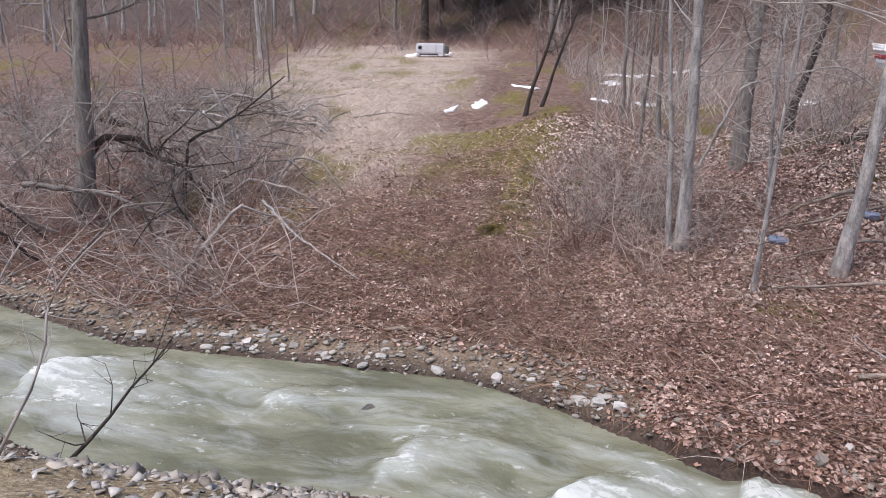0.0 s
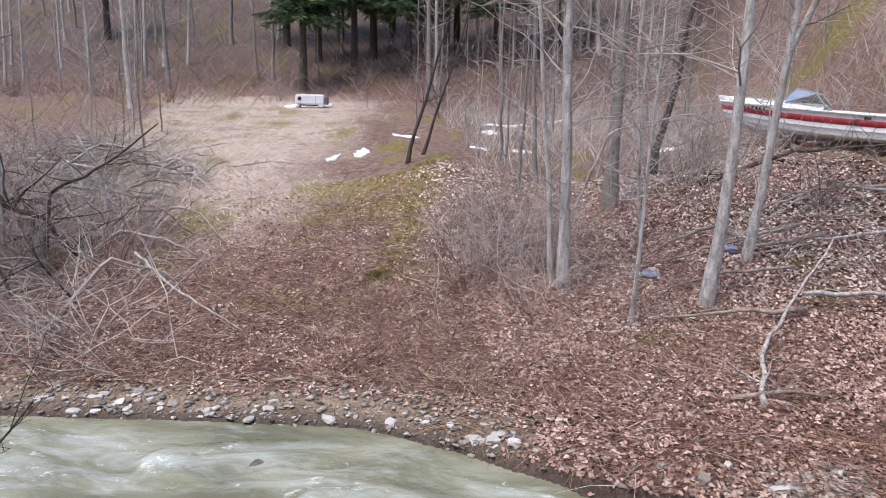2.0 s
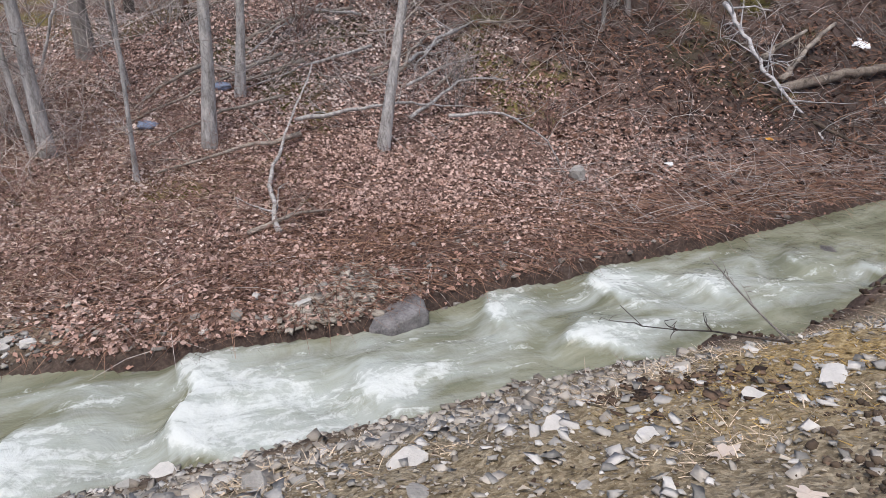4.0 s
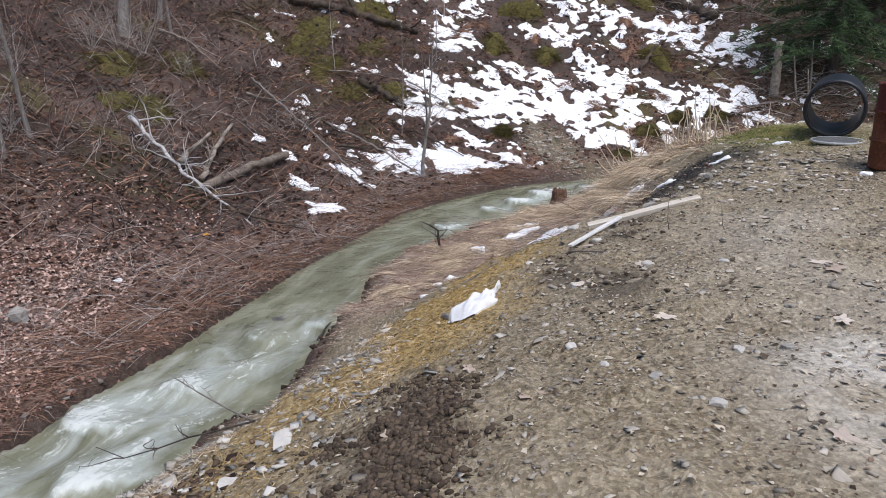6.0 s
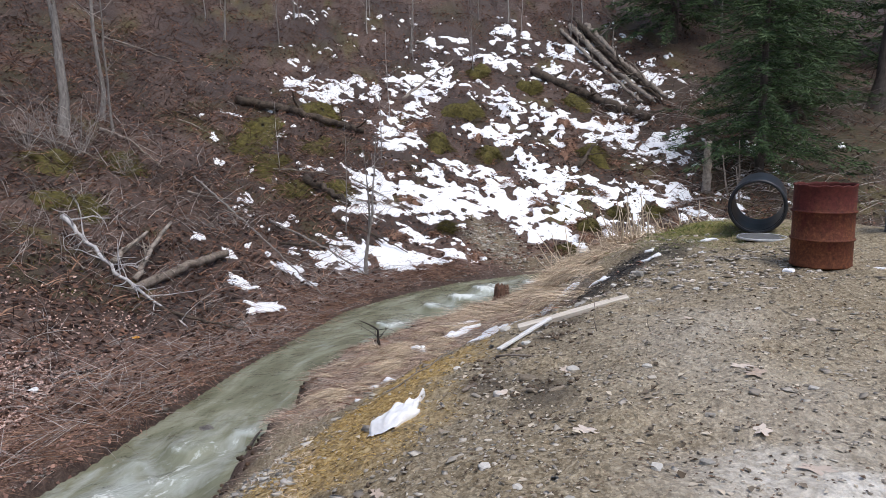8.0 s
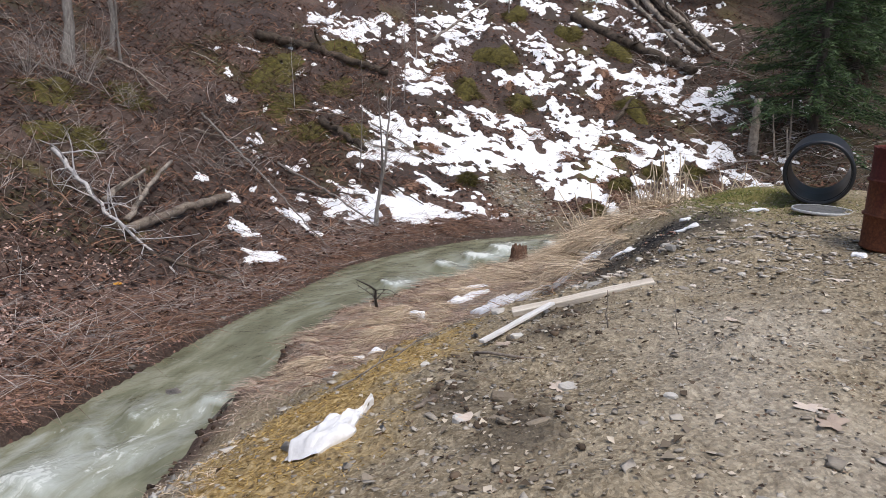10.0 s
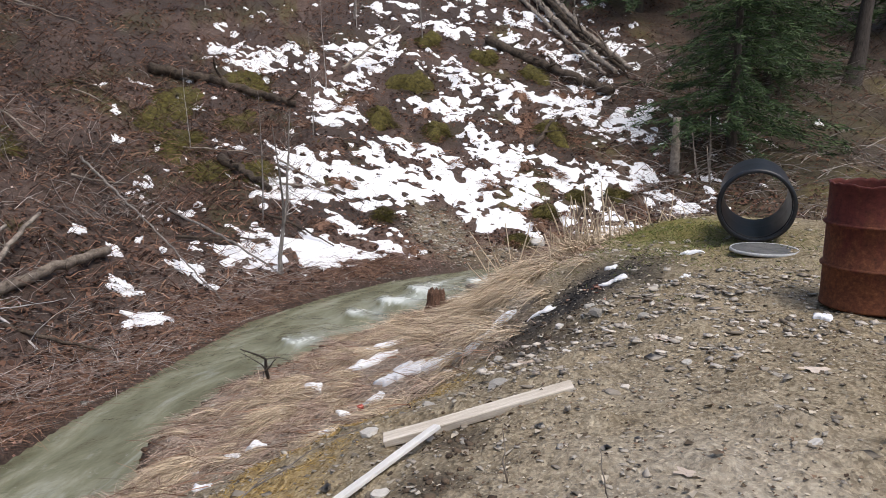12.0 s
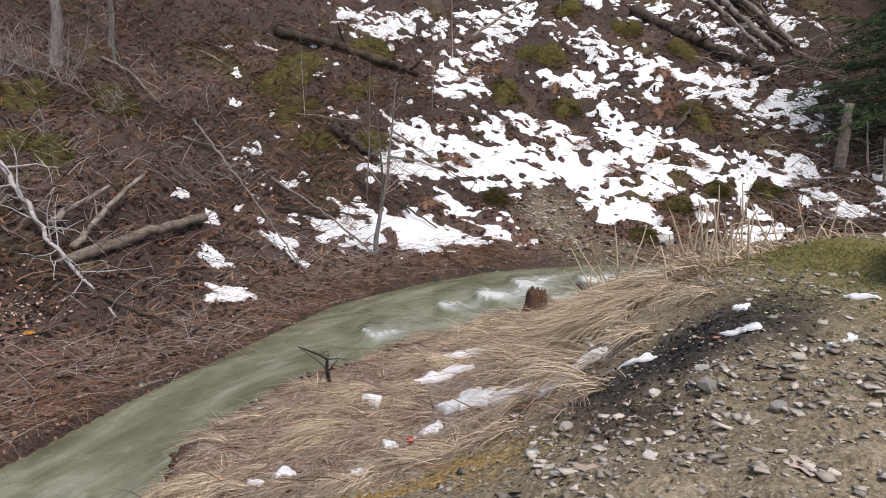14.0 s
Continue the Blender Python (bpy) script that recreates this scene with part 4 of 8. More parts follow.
def near_keep(x, y):
    dn, _ = along(NEAR, x, y)
    g, m, s, w = zones(x, y)
    return np.where(dn < -.02, (1 - .8 * s) * (1 - .9 * char_zone(x, y)) * (1 - .6 * dusty(x, y)) * (1 - .75 * ochre_zone(x, y)) * np.clip(.25 + 1.2 * fbm(x, y, .8, 3, 91), 0, 1), 0)


x, y = scatter(rng, 64000, -1, 10, -6.5, 4.0, lambda x, y: near_keep(x, y) * np.clip(1.25 - np.hypot(x, y) / 9, .3, 1))
stuff("gravel", chips(x, y, .004 + .02 * rng.uniform(0, 1, len(x)) ** 4, rng, .12, .34), STONE, "small grey stones strewn over the muddy bank", "gravel")
x, y = scatter(rng, 8000, -1.5, 12, -7, 4.5, lambda x, y: near_keep(x, y) * np.where(((y > .3) & (x < 5.5)) | ((x > 5.8) & (y > -5)), 1, .45))
stuff("gravel", chips(x, y, .016 + .038 * rng.uniform(0, 1, len(x)) ** 3.5, rng, .15, .18), STONE, "flat angular stone chips pressed into the mud", "gravel")
x, y = scatter(rng, 16000, -5, 6.5, 1.5, 6.6, lambda x, y: np.where((along(NEAR, x, y)[0] < .15) & (along(NEAR, x, y)[0] > -2.3), .8, 0))
stuff("gravel", chips(x, y, .012 + .065 * rng.uniform(0, 1, len(x)) ** 3.5, rng, .15, .4), STONE, "coarse grey gravel along the water's edge", "gravel")
x, y = scatter(rng, 4200, 6.2, 10.4, -5.4, -2.4, lambda x, y: np.clip(2.6 * fbm(x, y, .7, 3, 187) - .8, .05, 1) * (1 - .7 * char_zone(x, y)))
stuff("gravel", chips(x, y, .008 + .042 * rng.uniform(0, 1, len(x)) ** 3.2, rng, .25, .26), RUBBLE, "pale rubble and mortar bits trodden into the track", "gravel")
slab_keep = lambda x, y: np.where((along(NEAR, x, y)[0] < .1) & (along(NEAR, x, y)[0] > -3.6), np.clip(2.2 * fbm(x, y, .6, 3, 179) - .5, .15, 1), 0)
x, y = scatter(rng, 15000, -4, 6.5, .3, 6.8, slab_keep)
stuff("gravel", chips(x, y, .01 + .045 * rng.uniform(0, 1, len(x)) ** 3.5, rng, .3, .26), SLATE, "flat grey slate pieces on the near bank", "gravel")
x, y = scatter(rng, 9000, 1.5, 4.5, .4, 3.0, lambda x, y: np.exp(-(((y - 1.35) / .42) ** 2 + ((x - 3.15) / .45) ** 2) ** 2) * np.clip(3 * fbm(x, y, .3, 3, 181) - 1.0, 0, 1))
stuff("bark_scraps", chips(x, y, .008 + .035 * rng.uniform(0, 1, len(x)) ** 3, rng, .3, .25), BARKSCRAP, "dark rotten bark and wood scraps on the bank", "bark")
x, y = scatter(rng, 30000, 1.2, 6.5, .2, 3.4, lambda x, y: np.where((along(NEAR, x, y)[0] < -1.0) & (along(NEAR, x, y)[0] > -3.4), np.clip(4 * fbm(x, y, .5, 3, 183) - 1.9, 0, 1), 0))
stuff("dead_grass", ribbons(on_ground(x, y, .004), np.stack([rng.normal(0, 1, len(x)), rng.normal(0, 1, len(x)), rng.uniform(0, .5, len(x))], 1), rng.uniform(.03, .1, len(x)), rng.uniform(.003, .006, len(x)), np.full(len(x), .3), rng), STRAW, "short yellowish straw bits on the bank", "grass")
x, y = scatter(rng, 60000, 2.5, 9.5, -3, 2, ochre_zone)
stuff("bank_moss", ribbons(on_ground(x, y, .003), np.stack([rng.normal(0, 1, len(x)), rng.normal(0, 1, len(x)), rng.uniform(.2, .9, len(x))], 1), rng.uniform(.012, .045, len(x)), rng.uniform(.003, .007, len(x)), np.full(len(x), .3), rng, 2), GOLDMOSS, "yellowed moss and short dead grass on the bank top", "moss")
margin = lambda x, y: np.clip((3.4 - x) / 1.5, .12, 1) * np.where((along(FAR, x, y)[0] > -.12) & (along(FAR, x, y)[0] < .45 + .9 * fbm(x, y, 1.2, 2, 93)), .85, 0)
x, y = scatter(rng, 20000, -8, 7, 4, 12, margin)
stuff("gravel", chips(x, y, .014 + .05 * rng.uniform(0, 1, len(x)) ** 3, rng, .25, .55), STONE_WET, "damp grey stones lining the far waterline", "gravel")
x, y = scatter(rng, 11000, -8, 7, 4, 12, margin)
stuff("gravel", chips(x, y, .014 + .055 * rng.uniform(0, 1, len(x)) ** 3.5, rng, .35, .5), STONE, "pale grey stones lining the far waterline", "gravel")
x, y = scatter(rng, 9000, 19.5, 25, -8, -1.5, scar_zone)
stuff("gravel", chips(x, y, .02 + .07 * rng.uniform(0, 1, len(x)) ** 3, rng, .1, .5), STONE, "grey rubble on the bare slip above the water", "gravel")


def blades(name, x, y, material, label, length, width, lean, bend, up=.6, head=None, lift=0.0, category="grass"):
    n = len(x)
    root = on_ground(x, y, lift)
    a = rng.uniform(0, 6.28, n) if head is None else head + rng.normal(0, 1.15, n) + 4.0 * (fbm(x, y, .7, 2, 121) - .5)
    d = np.stack([np.cos(a) * lean, np.sin(a) * lean, np.full(n, up) * rng.uniform(.5, 1.3, n)], 1)
    ln = rng.uniform(*length, n)
    stuff(name, ribbons(root, d, ln, rng.uniform(*width, n), np.full(n, bend) * rng.uniform(.6, 1.3, n), rng), material, label, category)


litter("leaf_litter", 40000, (20, 50, -45, -10), HILL_LEAF, lambda x, y: np.where(along(FAR, x, y)[0] > .3, .8, 0), (.08, .16), "dark brown fallen leaves under the conifers", .35)


# matted straw on the low bench, combed towards the water
def bench(x, y):
    dn, _ = along(NEAR, x, y)
    g, m, s, w = zones(x, y)
    return np.where((dn < -.14), np.clip(s * 1.4, 0, 1), 0) * np.clip(.3 + fbm(x, y, .6, 2, 95) * 1.2, 0, 1) * clear_of_snow(x, y)


x, y = scatter(rng, 60000, 7, 18, -8, 1.5, bench)
blades("dead_grass", x, y, PINKSTRAW, "matted dead grass lying flat on the low bench", (.08, .26), (.004, .008), 1.0, .25, .25, 2.3)


def straw_swathes(n, blades_each, box, keep, material, label, length, width, head, spread):
    """Dead grass fallen in swathes: each tuft's blades lie nearly the same way, over one another."""
    cx, cy = scatter(rng, n, *box, keep)
    m = len(cx)
    a = head + rng.normal(0, spread, m) + 3.0 * (fbm(cx, cy, 1.1, 2, 123) - .5)
    big = rng.uniform(.5, 1.25, m)
    k = np.repeat(np.arange(m), blades_each)
    N = len(k)
    side, back = rng.normal(0, .07, N) * big[k], rng.normal(0, .05, N) * big[k]
    x = cx[k] - np.sin(a[k]) * side + np.cos(a[k]) * back
    y = cy[k] + np.cos(a[k]) * side + np.sin(a[k]) * back
    b = a[k] + rng.normal(0, .28, N)
    root = on_ground(x, y, 0.0) + np.stack([0 * x, 0 * x, .05 * big[k] * np.exp(-(side / .07) ** 2)], 1)
    d = np.stack([np.cos(b), np.sin(b), rng.uniform(.05, .75, N)], 1)
    stuff("dead_grass", ribbons(root, d, rng.uniform(*length, N) * big[k], rng.uniform(*width, N), rng.uniform(.25, .6, N), rng, 4), material, label, "grass")


straw_swathes(900, 46, (7, 18, -8, 1.5), bench, STRAW, "pale straw swathes slumped towards the water", (.16, .4), (.004, .009), 2.4, .8)
straw_swathes(700, 36, (7, 18, -8, 1.5), bench, PINKSTRAW, "faded reddish straw swathes on the low bench", (.18, .42), (.004, .009), 2.6, .9)
straw_swathes(260, 60, (9.5, 13.5, -4.6, -2.2), lambda x, y: np.exp(-(((x - 11.3) / 1.2) ** 2 + ((y + 3.4 + .15 * (x - 11)) / .55) ** 2)), STRAW, "long straw hanging down the bank below the fire place", (.25, .55), (.005, .01), 2.3, .5)
straw_swathes(150, 44, (8.6, 16.5, -5, 1.6), lambda x, y: np.where((along(NEAR, x, y)[0] < -.05) & (along(NEAR, x, y)[0] > -.3), .9, 0), PINKSTRAW, "dead grass hanging over the undercut lip", (.15, .34), (.004, .008), 1.1, .6)
x, y = scatter(rng, 9000, 6.5, 16.5, -5, 2.6, lambda x, y: np.where((along(NEAR, x, y)[0] < .12) & (along(NEAR, x, y)[0] > -.14), np.clip(.2 + fbm(x, y, .4, 2, 173), 0, 1), 0))
stuff("soil_crumbs", pebbles(x, y, rng.uniform(.012, .05, len(x)), rng, .2, .9), SOIL, "dark broken soil along the undercut lip", "soil")
x, y = scatter(rng, 26000, 4.5, 12.5, -1.5, 3.6, lambda x, y: np.clip((x - 8.4) / .6, .06, 1) * np.where((along(NEAR, x, y)[0] < -.16) & (along(NEAR, x, y)[0] > -1.15), np.clip(.1 + 1.2 * fbm(x, y, .6, 2, 96), 0, 1), 0))
blades("dead_grass", x, y, PINKSTRAW, "faded reddish dead grass matted on the near bank edge", (.1, .3), (.004, .01), 1.0, .4, .45, 2.0)
x, y = scatter(rng, 9000, 7, 18, -8, 1.5, bench)
blades("dead_grass", x, y, RUSTGRASS, "rusty dead grass mixed into the straw", (.2, .5), (.006, .014), 1.0, .3, .4, 2.6)
x, y = scatter(rng, 16000, 12.5, 17.5, -8, -2, lambda x, y: np.where((along(NEAR, x, y)[0] < 0) & (along(NEAR, x, y)[0] > -3.5), .9, 0))
blades("dead_grass", x, y, STRAW, "tall straw grass slumped over the bank edge", (.25, .55), (.006, .012), 1.0, .45, .6, 2.6)
# rusty drift grass combed along the far waterline
x, y = scatter(rng, 60000, -1, 19, -2, 9, lambda x, y: np.clip(1.3 - (x - 6) / 8, .45, 1) * np.where((along(FAR, x, y)[0] > .2) & (along(FAR, x, y)[0] < 1.9), np.clip((x - 1) / 4, 0, 1) * np.clip(.1 + 1.3 * fbm(x, y, .9, 2, 97), 0, 1), 0))
blades("dead_grass", x, y, RUSTGRASS, "flattened rusty dead grass along the waterline", (.25, .6), (.006, .013), 1.0, .3, .35, -.5)
# roots and grass hanging over the far water's edge
x, y = scatter(rng, 90000, 1.4, 20, -8, 8, lambda x, y: np.where((along(FAR, x, y)[0] > .14) & (along(FAR, x, y)[0] < .6), np.clip(.2 + 1.2 * fbm(x, y, .5, 2, 98), 0, 1), 0))
blades("dead_grass", x, y, RUSTGRASS, "dead grass and roots hanging over the water's edge", (.15, .42), (.005, .012), 1.0, .55, .35, -1.7)
# fine twigs, leaves and stones down the cut far bank
for material, label in ((TWIG_BROWN, "thin brown twigs drooping to the far water's edge"), (RUSTGRASS, "rusty grass drooping to the far water's edge"), (TWIG_GREY, "fine grey twigs drooping to the far water's edge")):
    x, y = scatter(rng, 26000 if material is not TWIG_GREY else 9000, 2.5, 20.5, -8, 7, lambda x, y: np.where((along(FAR, x, y)[0] > .02) & (along(FAR, x, y)[0] < 1.3), np.clip(.15 + 1.1 * fbm(x, y, .7, 2, 175), 0, 1), 0))
    blades("dead_grass", x, y, material, label, (.2, .7), (.004, .01), 1.0, .32, .45, -2.0)
litter("leaf_litter", 60000, (2, 20.5, -8, 8), LITTER, lambda x, y: np.where((along(FAR, x, y)[0] > -.03) & (along(FAR, x, y)[0] < .5), np.clip(1.5 - x / 12, .25, 1), 0), (.03, .08), "wet brown leaves stuck to the cut far bank", .5)
x, y = scatter(rng, 26000, 1.5, 20.5, -8, 8, lambda x, y: np.where((along(FAR, x, y)[0] > -.1) & (along(FAR, x, y)[0] < .3), np.clip(2.4 * fbm(x, y, .8, 3, 177) - .7, .05, 1), 0))
stuff("gravel", chips(x, y, .012 + .06 * rng.uniform(0, 1, len(x)) ** 3, rng, .2, .45), STONE_WET, "damp stones in the cut far bank", "gravel")
x, y = scatter(rng, 5000, 3.6, 5.6, 4.9, 6.3, lambda x, y: np.exp(-(((x - 4.65) / .55) ** 2 + ((y - 5.5) / .3) ** 2)))
stuff("gravel", chips(x, y, .02 + .06 * rng.uniform(0, 1, len(x)) ** 2, rng, .2, .3), STONE, "grey slate rubble washed into the far bank", "gravel")
# field stubble
x, y = scatter(rng, 40000, -9, 7, 11, 46, lambda x, y: zones(x, y)[2] * np.clip(1.4 - (y - 8) / 40, .3, 1))
x2, y2 = scatter(rng, 26000, -8, 6, 12, 44, lambda x, y: zones(x, y)[2] * np.clip(3.4 * fbm(x, y, 1.0, 4, 193) - 1.3, 0, 1))
blades("dead_grass", x2, y2, PINKSTRAW, "flattened tan grass in the clearing", (.1, .3), (.008, .018), 1.0, .3, .5)
blades("dead_grass", x, y, STRAW_PALE, "short straw-coloured stubble of the clearing", (.08, .25), (.008, .02), .8, .2, .8)
x, y = scatter(rng, 22000, 8.8, 14, -7.5, -3.6, lambda x, y: np.exp(-(((x - 11.0) / 1.7) ** 2 + ((y + 5.3) / .9) ** 2)))
x2, y2 = scatter(rng, 5000, 7.5, 14, -8.5, -3.2, lambda x, y: np.clip(5 * fbm(x, y, .7, 3, 165) - 2.7, 0, 1) * .7)
x, y = np.r_[x, x2], np.r_[y, y2]
blades("green_grass", x, y, GREENGRASS, "short green grass tufts on the bank top", (.03, .09), (.004, .008), .8, .2, 1.0)
x, y = scatter(rng, 9000, 5, 34, -14, 14, lambda x, y: np.where(along(FAR, x, y)[0] > 2.5, np.clip((fbm(x, y, 1.4, 4, 31) - .57) * 8, 0, 1), 0))
blades("moss_tufts", x, y, MOSS, "olive green moss and sedge tufts on the slope", (.08, .22), (.02, .05), .8, .25, 1.0, category="moss")


x, y = scatter(rng, 9000, .5, 5, 11.8, 21, lambda x, y: np.exp(-((x - 1.75 - .3 * (y - 14)) / .5) ** 2) * np.clip(3 * fbm(x, y, .5, 3, 189) - 1.1, 0, 1))
blades("moss_tufts", x, y, MOSS_PALE, "yellow green moss along the spur below the clearing", (.03, .1), (.012, .03), .9, .3, .8, category="moss")


def stems(name, x, y, material, label, length, radius, rng, arch=.6, twigs=2, category="brush"):
    """Crooked arching stems with side twigs, in one mesh."""
    roots = on_ground(x, y, -.02)
    paths = []
    for r in roots:
        ln = rng.uniform(*length)
        a = rng.uniform(0, 6.28)
        p = wander(rng, r, (math.cos(a) * arch, math.sin(a) * arch, 1.0), ln, 4, .22, droop=.10 * arch)
        r0 = rng.uniform(*radius)
        paths.append((p, r0 * np.linspace(1, .35, len(p))))
        for _ in range(twigs):
            k = rng.integers(1, 4)
            b = rng.uniform(0, 6.28)
            q = wander(rng, p[k], (math.cos(b), math.sin(b), rng.uniform(-.1, .8)), ln * rng.uniform(.25, .5), 2, .2)
            paths.append((q, r0 * np.linspace(.6, .3, 3)))
    stuff(name, tubes(paths, 3), material, label, category)


def brush(n, box, keep, material, label, length, width, lean=.8, bend=.15, up=1.0):
    x, y = scatter(rng, n, *box, keep)
    blades("brush", x, y, material, label, length, width, lean, bend, up, category="brush")


far_d = lambda x, y: along(FAR, x, y)[0]
patchy = lambda x, y, sc, seed: np.clip(2.2 * fbm(x, y, sc, 3, seed) - .5, 0, 1)
clearing = lambda x, y: 1 - .95 * (np.abs(x + 1) < 6) * (y < 45.5)
brush(16000, (-55, 45, 36, 80), lambda x, y: np.where(far_d(x, y) > 34, 1, 0) * patchy(x, y, 6, 141) * clearing(x, y), TWIG_PALE, "grey leafless undergrowth on the wooded slope", (.8, 2.6), (.01, .024), .8, .2)
brush(16000, (-80, 70, 70, 150), lambda x, y: patchy(x, y, 9, 142), TWIG_GREY, "grey leafless woodland far up the slope", (1.5, 4.5), (.02, .06), .7, .15)
brush(12000, (-80, 70, 55, 150), lambda x, y: patchy(x, y, 9, 144), TWIG_RED, "brown leafless woodland far up the slope", (1.2, 4.0), (.02, .06), .8, .15)
brush(18000, (-45, 40, 38, 60), lambda x, y: np.where(far_d(x, y) > 36, 1, 0) * clearing(x, y), TWIG_RED, "purplish brown brush at the wood's edge", (.5, 1.8), (.01, .022), .8, .3)
brush(11000, (3, 32, 18, 36), lambda x, y: np.where((far_d(x, y) > 9) & (x > 4 + .12 * (y - 15)), patchy(x, y, 3, 143), 0) * (np.hypot((x - 14.4) / 3.3, (y - 18.5) / 4.2) > 1), TWIG_PALE, "pale leafless brush on the terrace", (.6, 2.2), (.01, .022), .45, .3)
brush(20000, (13, 50, -1, 20), lambda x, y: np.where(far_d(x, y) > 2, patchy(x, y, 2.4, 145), 0), TWIG_BROWN, "thin brown brush on the steep hillside", (.4, 1.2), (.01, .024), .8, .4)
brush(16000, (19.5, 37, -15, 1), lambda x, y: np.clip(6 * fbm(x, y, .45, 3, 153) - 3.1, 0, 1) * (far_d(x, y) > .3), RUSTGRASS, "brown dead grass tufts poking through the snow", (.12, .35), (.02, .04), 1.0, .5, .7)
brush(9000, (13, 34, 0, 12), lambda x, y: np.where(far_d(x, y) > 1, patchy(x, y, 1.6, 147), 0), RUSTGRASS, "rusty dead grass tufts on the hillside", (.2, .6), (.015, .04), 1.0, .35)
brush(5000, (-15, -1.5, 9, 26), lambda x, y: np.where(far_d(x, y) > .6, np.clip((-x - 1.6 - .10 * (y - 9)) / 2.2, 0, 1), 0), TWIG_GREY, "tangled grey twigs of the thicket", (.4, 1.4), (.009, .02), 1.0, .3)
brush(6000, (8, 19, -2, 6), lambda x, y: np.where((far_d(x, y) > .05) & (far_d(x, y) < 2.8), patchy(x, y, .9, 155), 0), TWIG_GREY, "thin grey twigs along the waterline", (.3, .9), (.006, .012), 1.0, .1, .5)
brush(5000, (22, 34, -24, -11), lambda x, y: np.where(far_d(x, y) > 2, patchy(x, y, 2, 157), 0), TWIG_GREY, "dead grey lower limbs below the conifers", (.5, 1.6), (.012, .03), 1.0, .2, .6)
brush(5000, (20, 46, -42, -11), lambda x, y: np.where(far_d(x, y) > 2, patchy(x, y, 3, 149), 0), TWIG_BROWN, "brown brush beneath the conifers", (.6, 1.8), (.01, .025), .9)


for bx, by, br, material in ((21.4, 2.3, .9, TWIG_BROWN), (22.3, 5.0, .8, TWIG_DARK), (20.6, 3.6, .7, TWIG_GREY), (27.0, .6, .9, TWIG_BROWN), (19.2, 6.6, .8, TWIG_GREY)):
    brush(1500, (bx - 2, bx + 2, by - 2, by + 2), lambda x, y: np.exp(-((x - bx) ** 2 + (y - by) ** 2) / br ** 2), material, "fine leafless brush mounded on the hillside", (.4, 1.0), (.008, .018), .9, .3)


def open_ground(x, y):
    """Thins the weeds on the trodden strip of the clearing and on the mossy spur."""
    strip = np.exp(-((x + 1.5 + .05 * (y - 14)) / 1.5) ** 4) * np.clip((y - 12.5) / 2.5, 0, 1)
    spur = np.exp(-((x - 2.2 - .3 * (y - 14)) / 1.1) ** 2) * np.clip((y - 11.4) / 1.0, 0, 1)
    return 1 - np.maximum(.85 * strip, .75 * spur)


def red_zone(x, y):
    df, _ = along(FAR, x, y)
    return np.where((df > .7) & (df < 9), np.clip(.15 + 1.2 * fbm(x, y, 1.3, 2, 99), 0, 1) * np.clip((8.5 - x) / 3, .12, 1) * np.clip(1.5 - df / 8, .15, 1), 0) * open_ground(x, y)


x, y = scatter(rng, 76000, -7, 8, 5.5, 19, red_zone)
blades("dead_grass", x, y, RUSTGRASS, "reddish dead grass and weed stalks over the floodplain", (.14, .4), (.005, .011), 1.0, .3, .55)
brush(9000, (-7, 7, 6, 19), red_zone, TWIG_RED, "upright reddish weed stems over the floodplain", (.25, .7), (.006, .012), .7, .15)
brush(24000, (-6, 6, 7, 19), red_zone, PINKSTRAW, "faded dead stalks over the floodplain", (.15, .4), (.007, .014), 1.0, .25, .7)
x, y = scatter(rng, 26000, -6, 6, 8, 20, lambda x, y: red_zone(x, y) * .8)
blades("dead_grass", x, y, STRAW, "pale dead stalks among the reddish grass", (.15, .4), (.004, .009), 1.0, .3, .6)
x, y = scatter(rng, 6500, -8, 9, 6, 18, red_zone)
stems("brambles", x, y, TWIG_RED, "thin reddish brown stems standing over the floodplain", (.35, 1.0), (.0025, .005), rng, .7, 3)
x, y = scatter(rng, 1700, -16, -1.2, 9.5, 26, lambda x, y: np.where(along(FAR, x, y)[0] > .6, np.clip((-x - 1.6 - .10 * (y - 9)) / 2.2, 0, 1), 0) * .9)
stems("brambles", x, y, TWIG_PALE, "grey tangled thicket stems at the clearing's edge", (.8, 2.2), (.005, .016), rng, .9, 3)
x, y = scatter(rng, 1300, 1.6, 6, 10, 16, lambda x, y: np.exp(-(((x - 3.4) / 1.1) ** 2 + ((y - 12.6) / 1.8) ** 2)))
stems("brambles", x, y, TWIG_PALE, "fine grey upright twigs below the mossy slope", (.6, 1.6), (.004, .009), rng, .5, 4)
x, y = scatter(rng, 1800, 12, 32, -3, 14, lambda x, y: np.where(along(FAR, x, y)[0] > 2.2, np.clip(1.2 * fbm(x, y, 2.4, 2, 103) - .2, 0, 1), 0))
stems("brambles", x, y, TWIG_DARK, "dark thin brush stems on the shaded hillside", (.4, 1.1), (.004, .008), rng, 1.0, 3)
x, y = scatter(rng, 600, 20, 46, -40, -10, lambda x, y: np.where(along(FAR, x, y)[0] > 1.5, .8, 0))
stems("brambles", x, y, TWIG_DARK, "dark brush under the conifers beyond the barrels", (.6, 1.6), (.006, .012), rng, .9, 4)
x, y = scatter(rng, 2600, 7, 24, 4, 22, lambda x, y: np.where(along(FAR, x, y)[0] > 3, np.clip(1.3 * fbm(x, y, 2.4, 2, 105) - .15, 0, 1), 0))
stems("brambles", x, y, TWIG_GREY, "thin grey brush stems between the trees", (.5, 1.4), (.004, .009), rng, .9, 3)
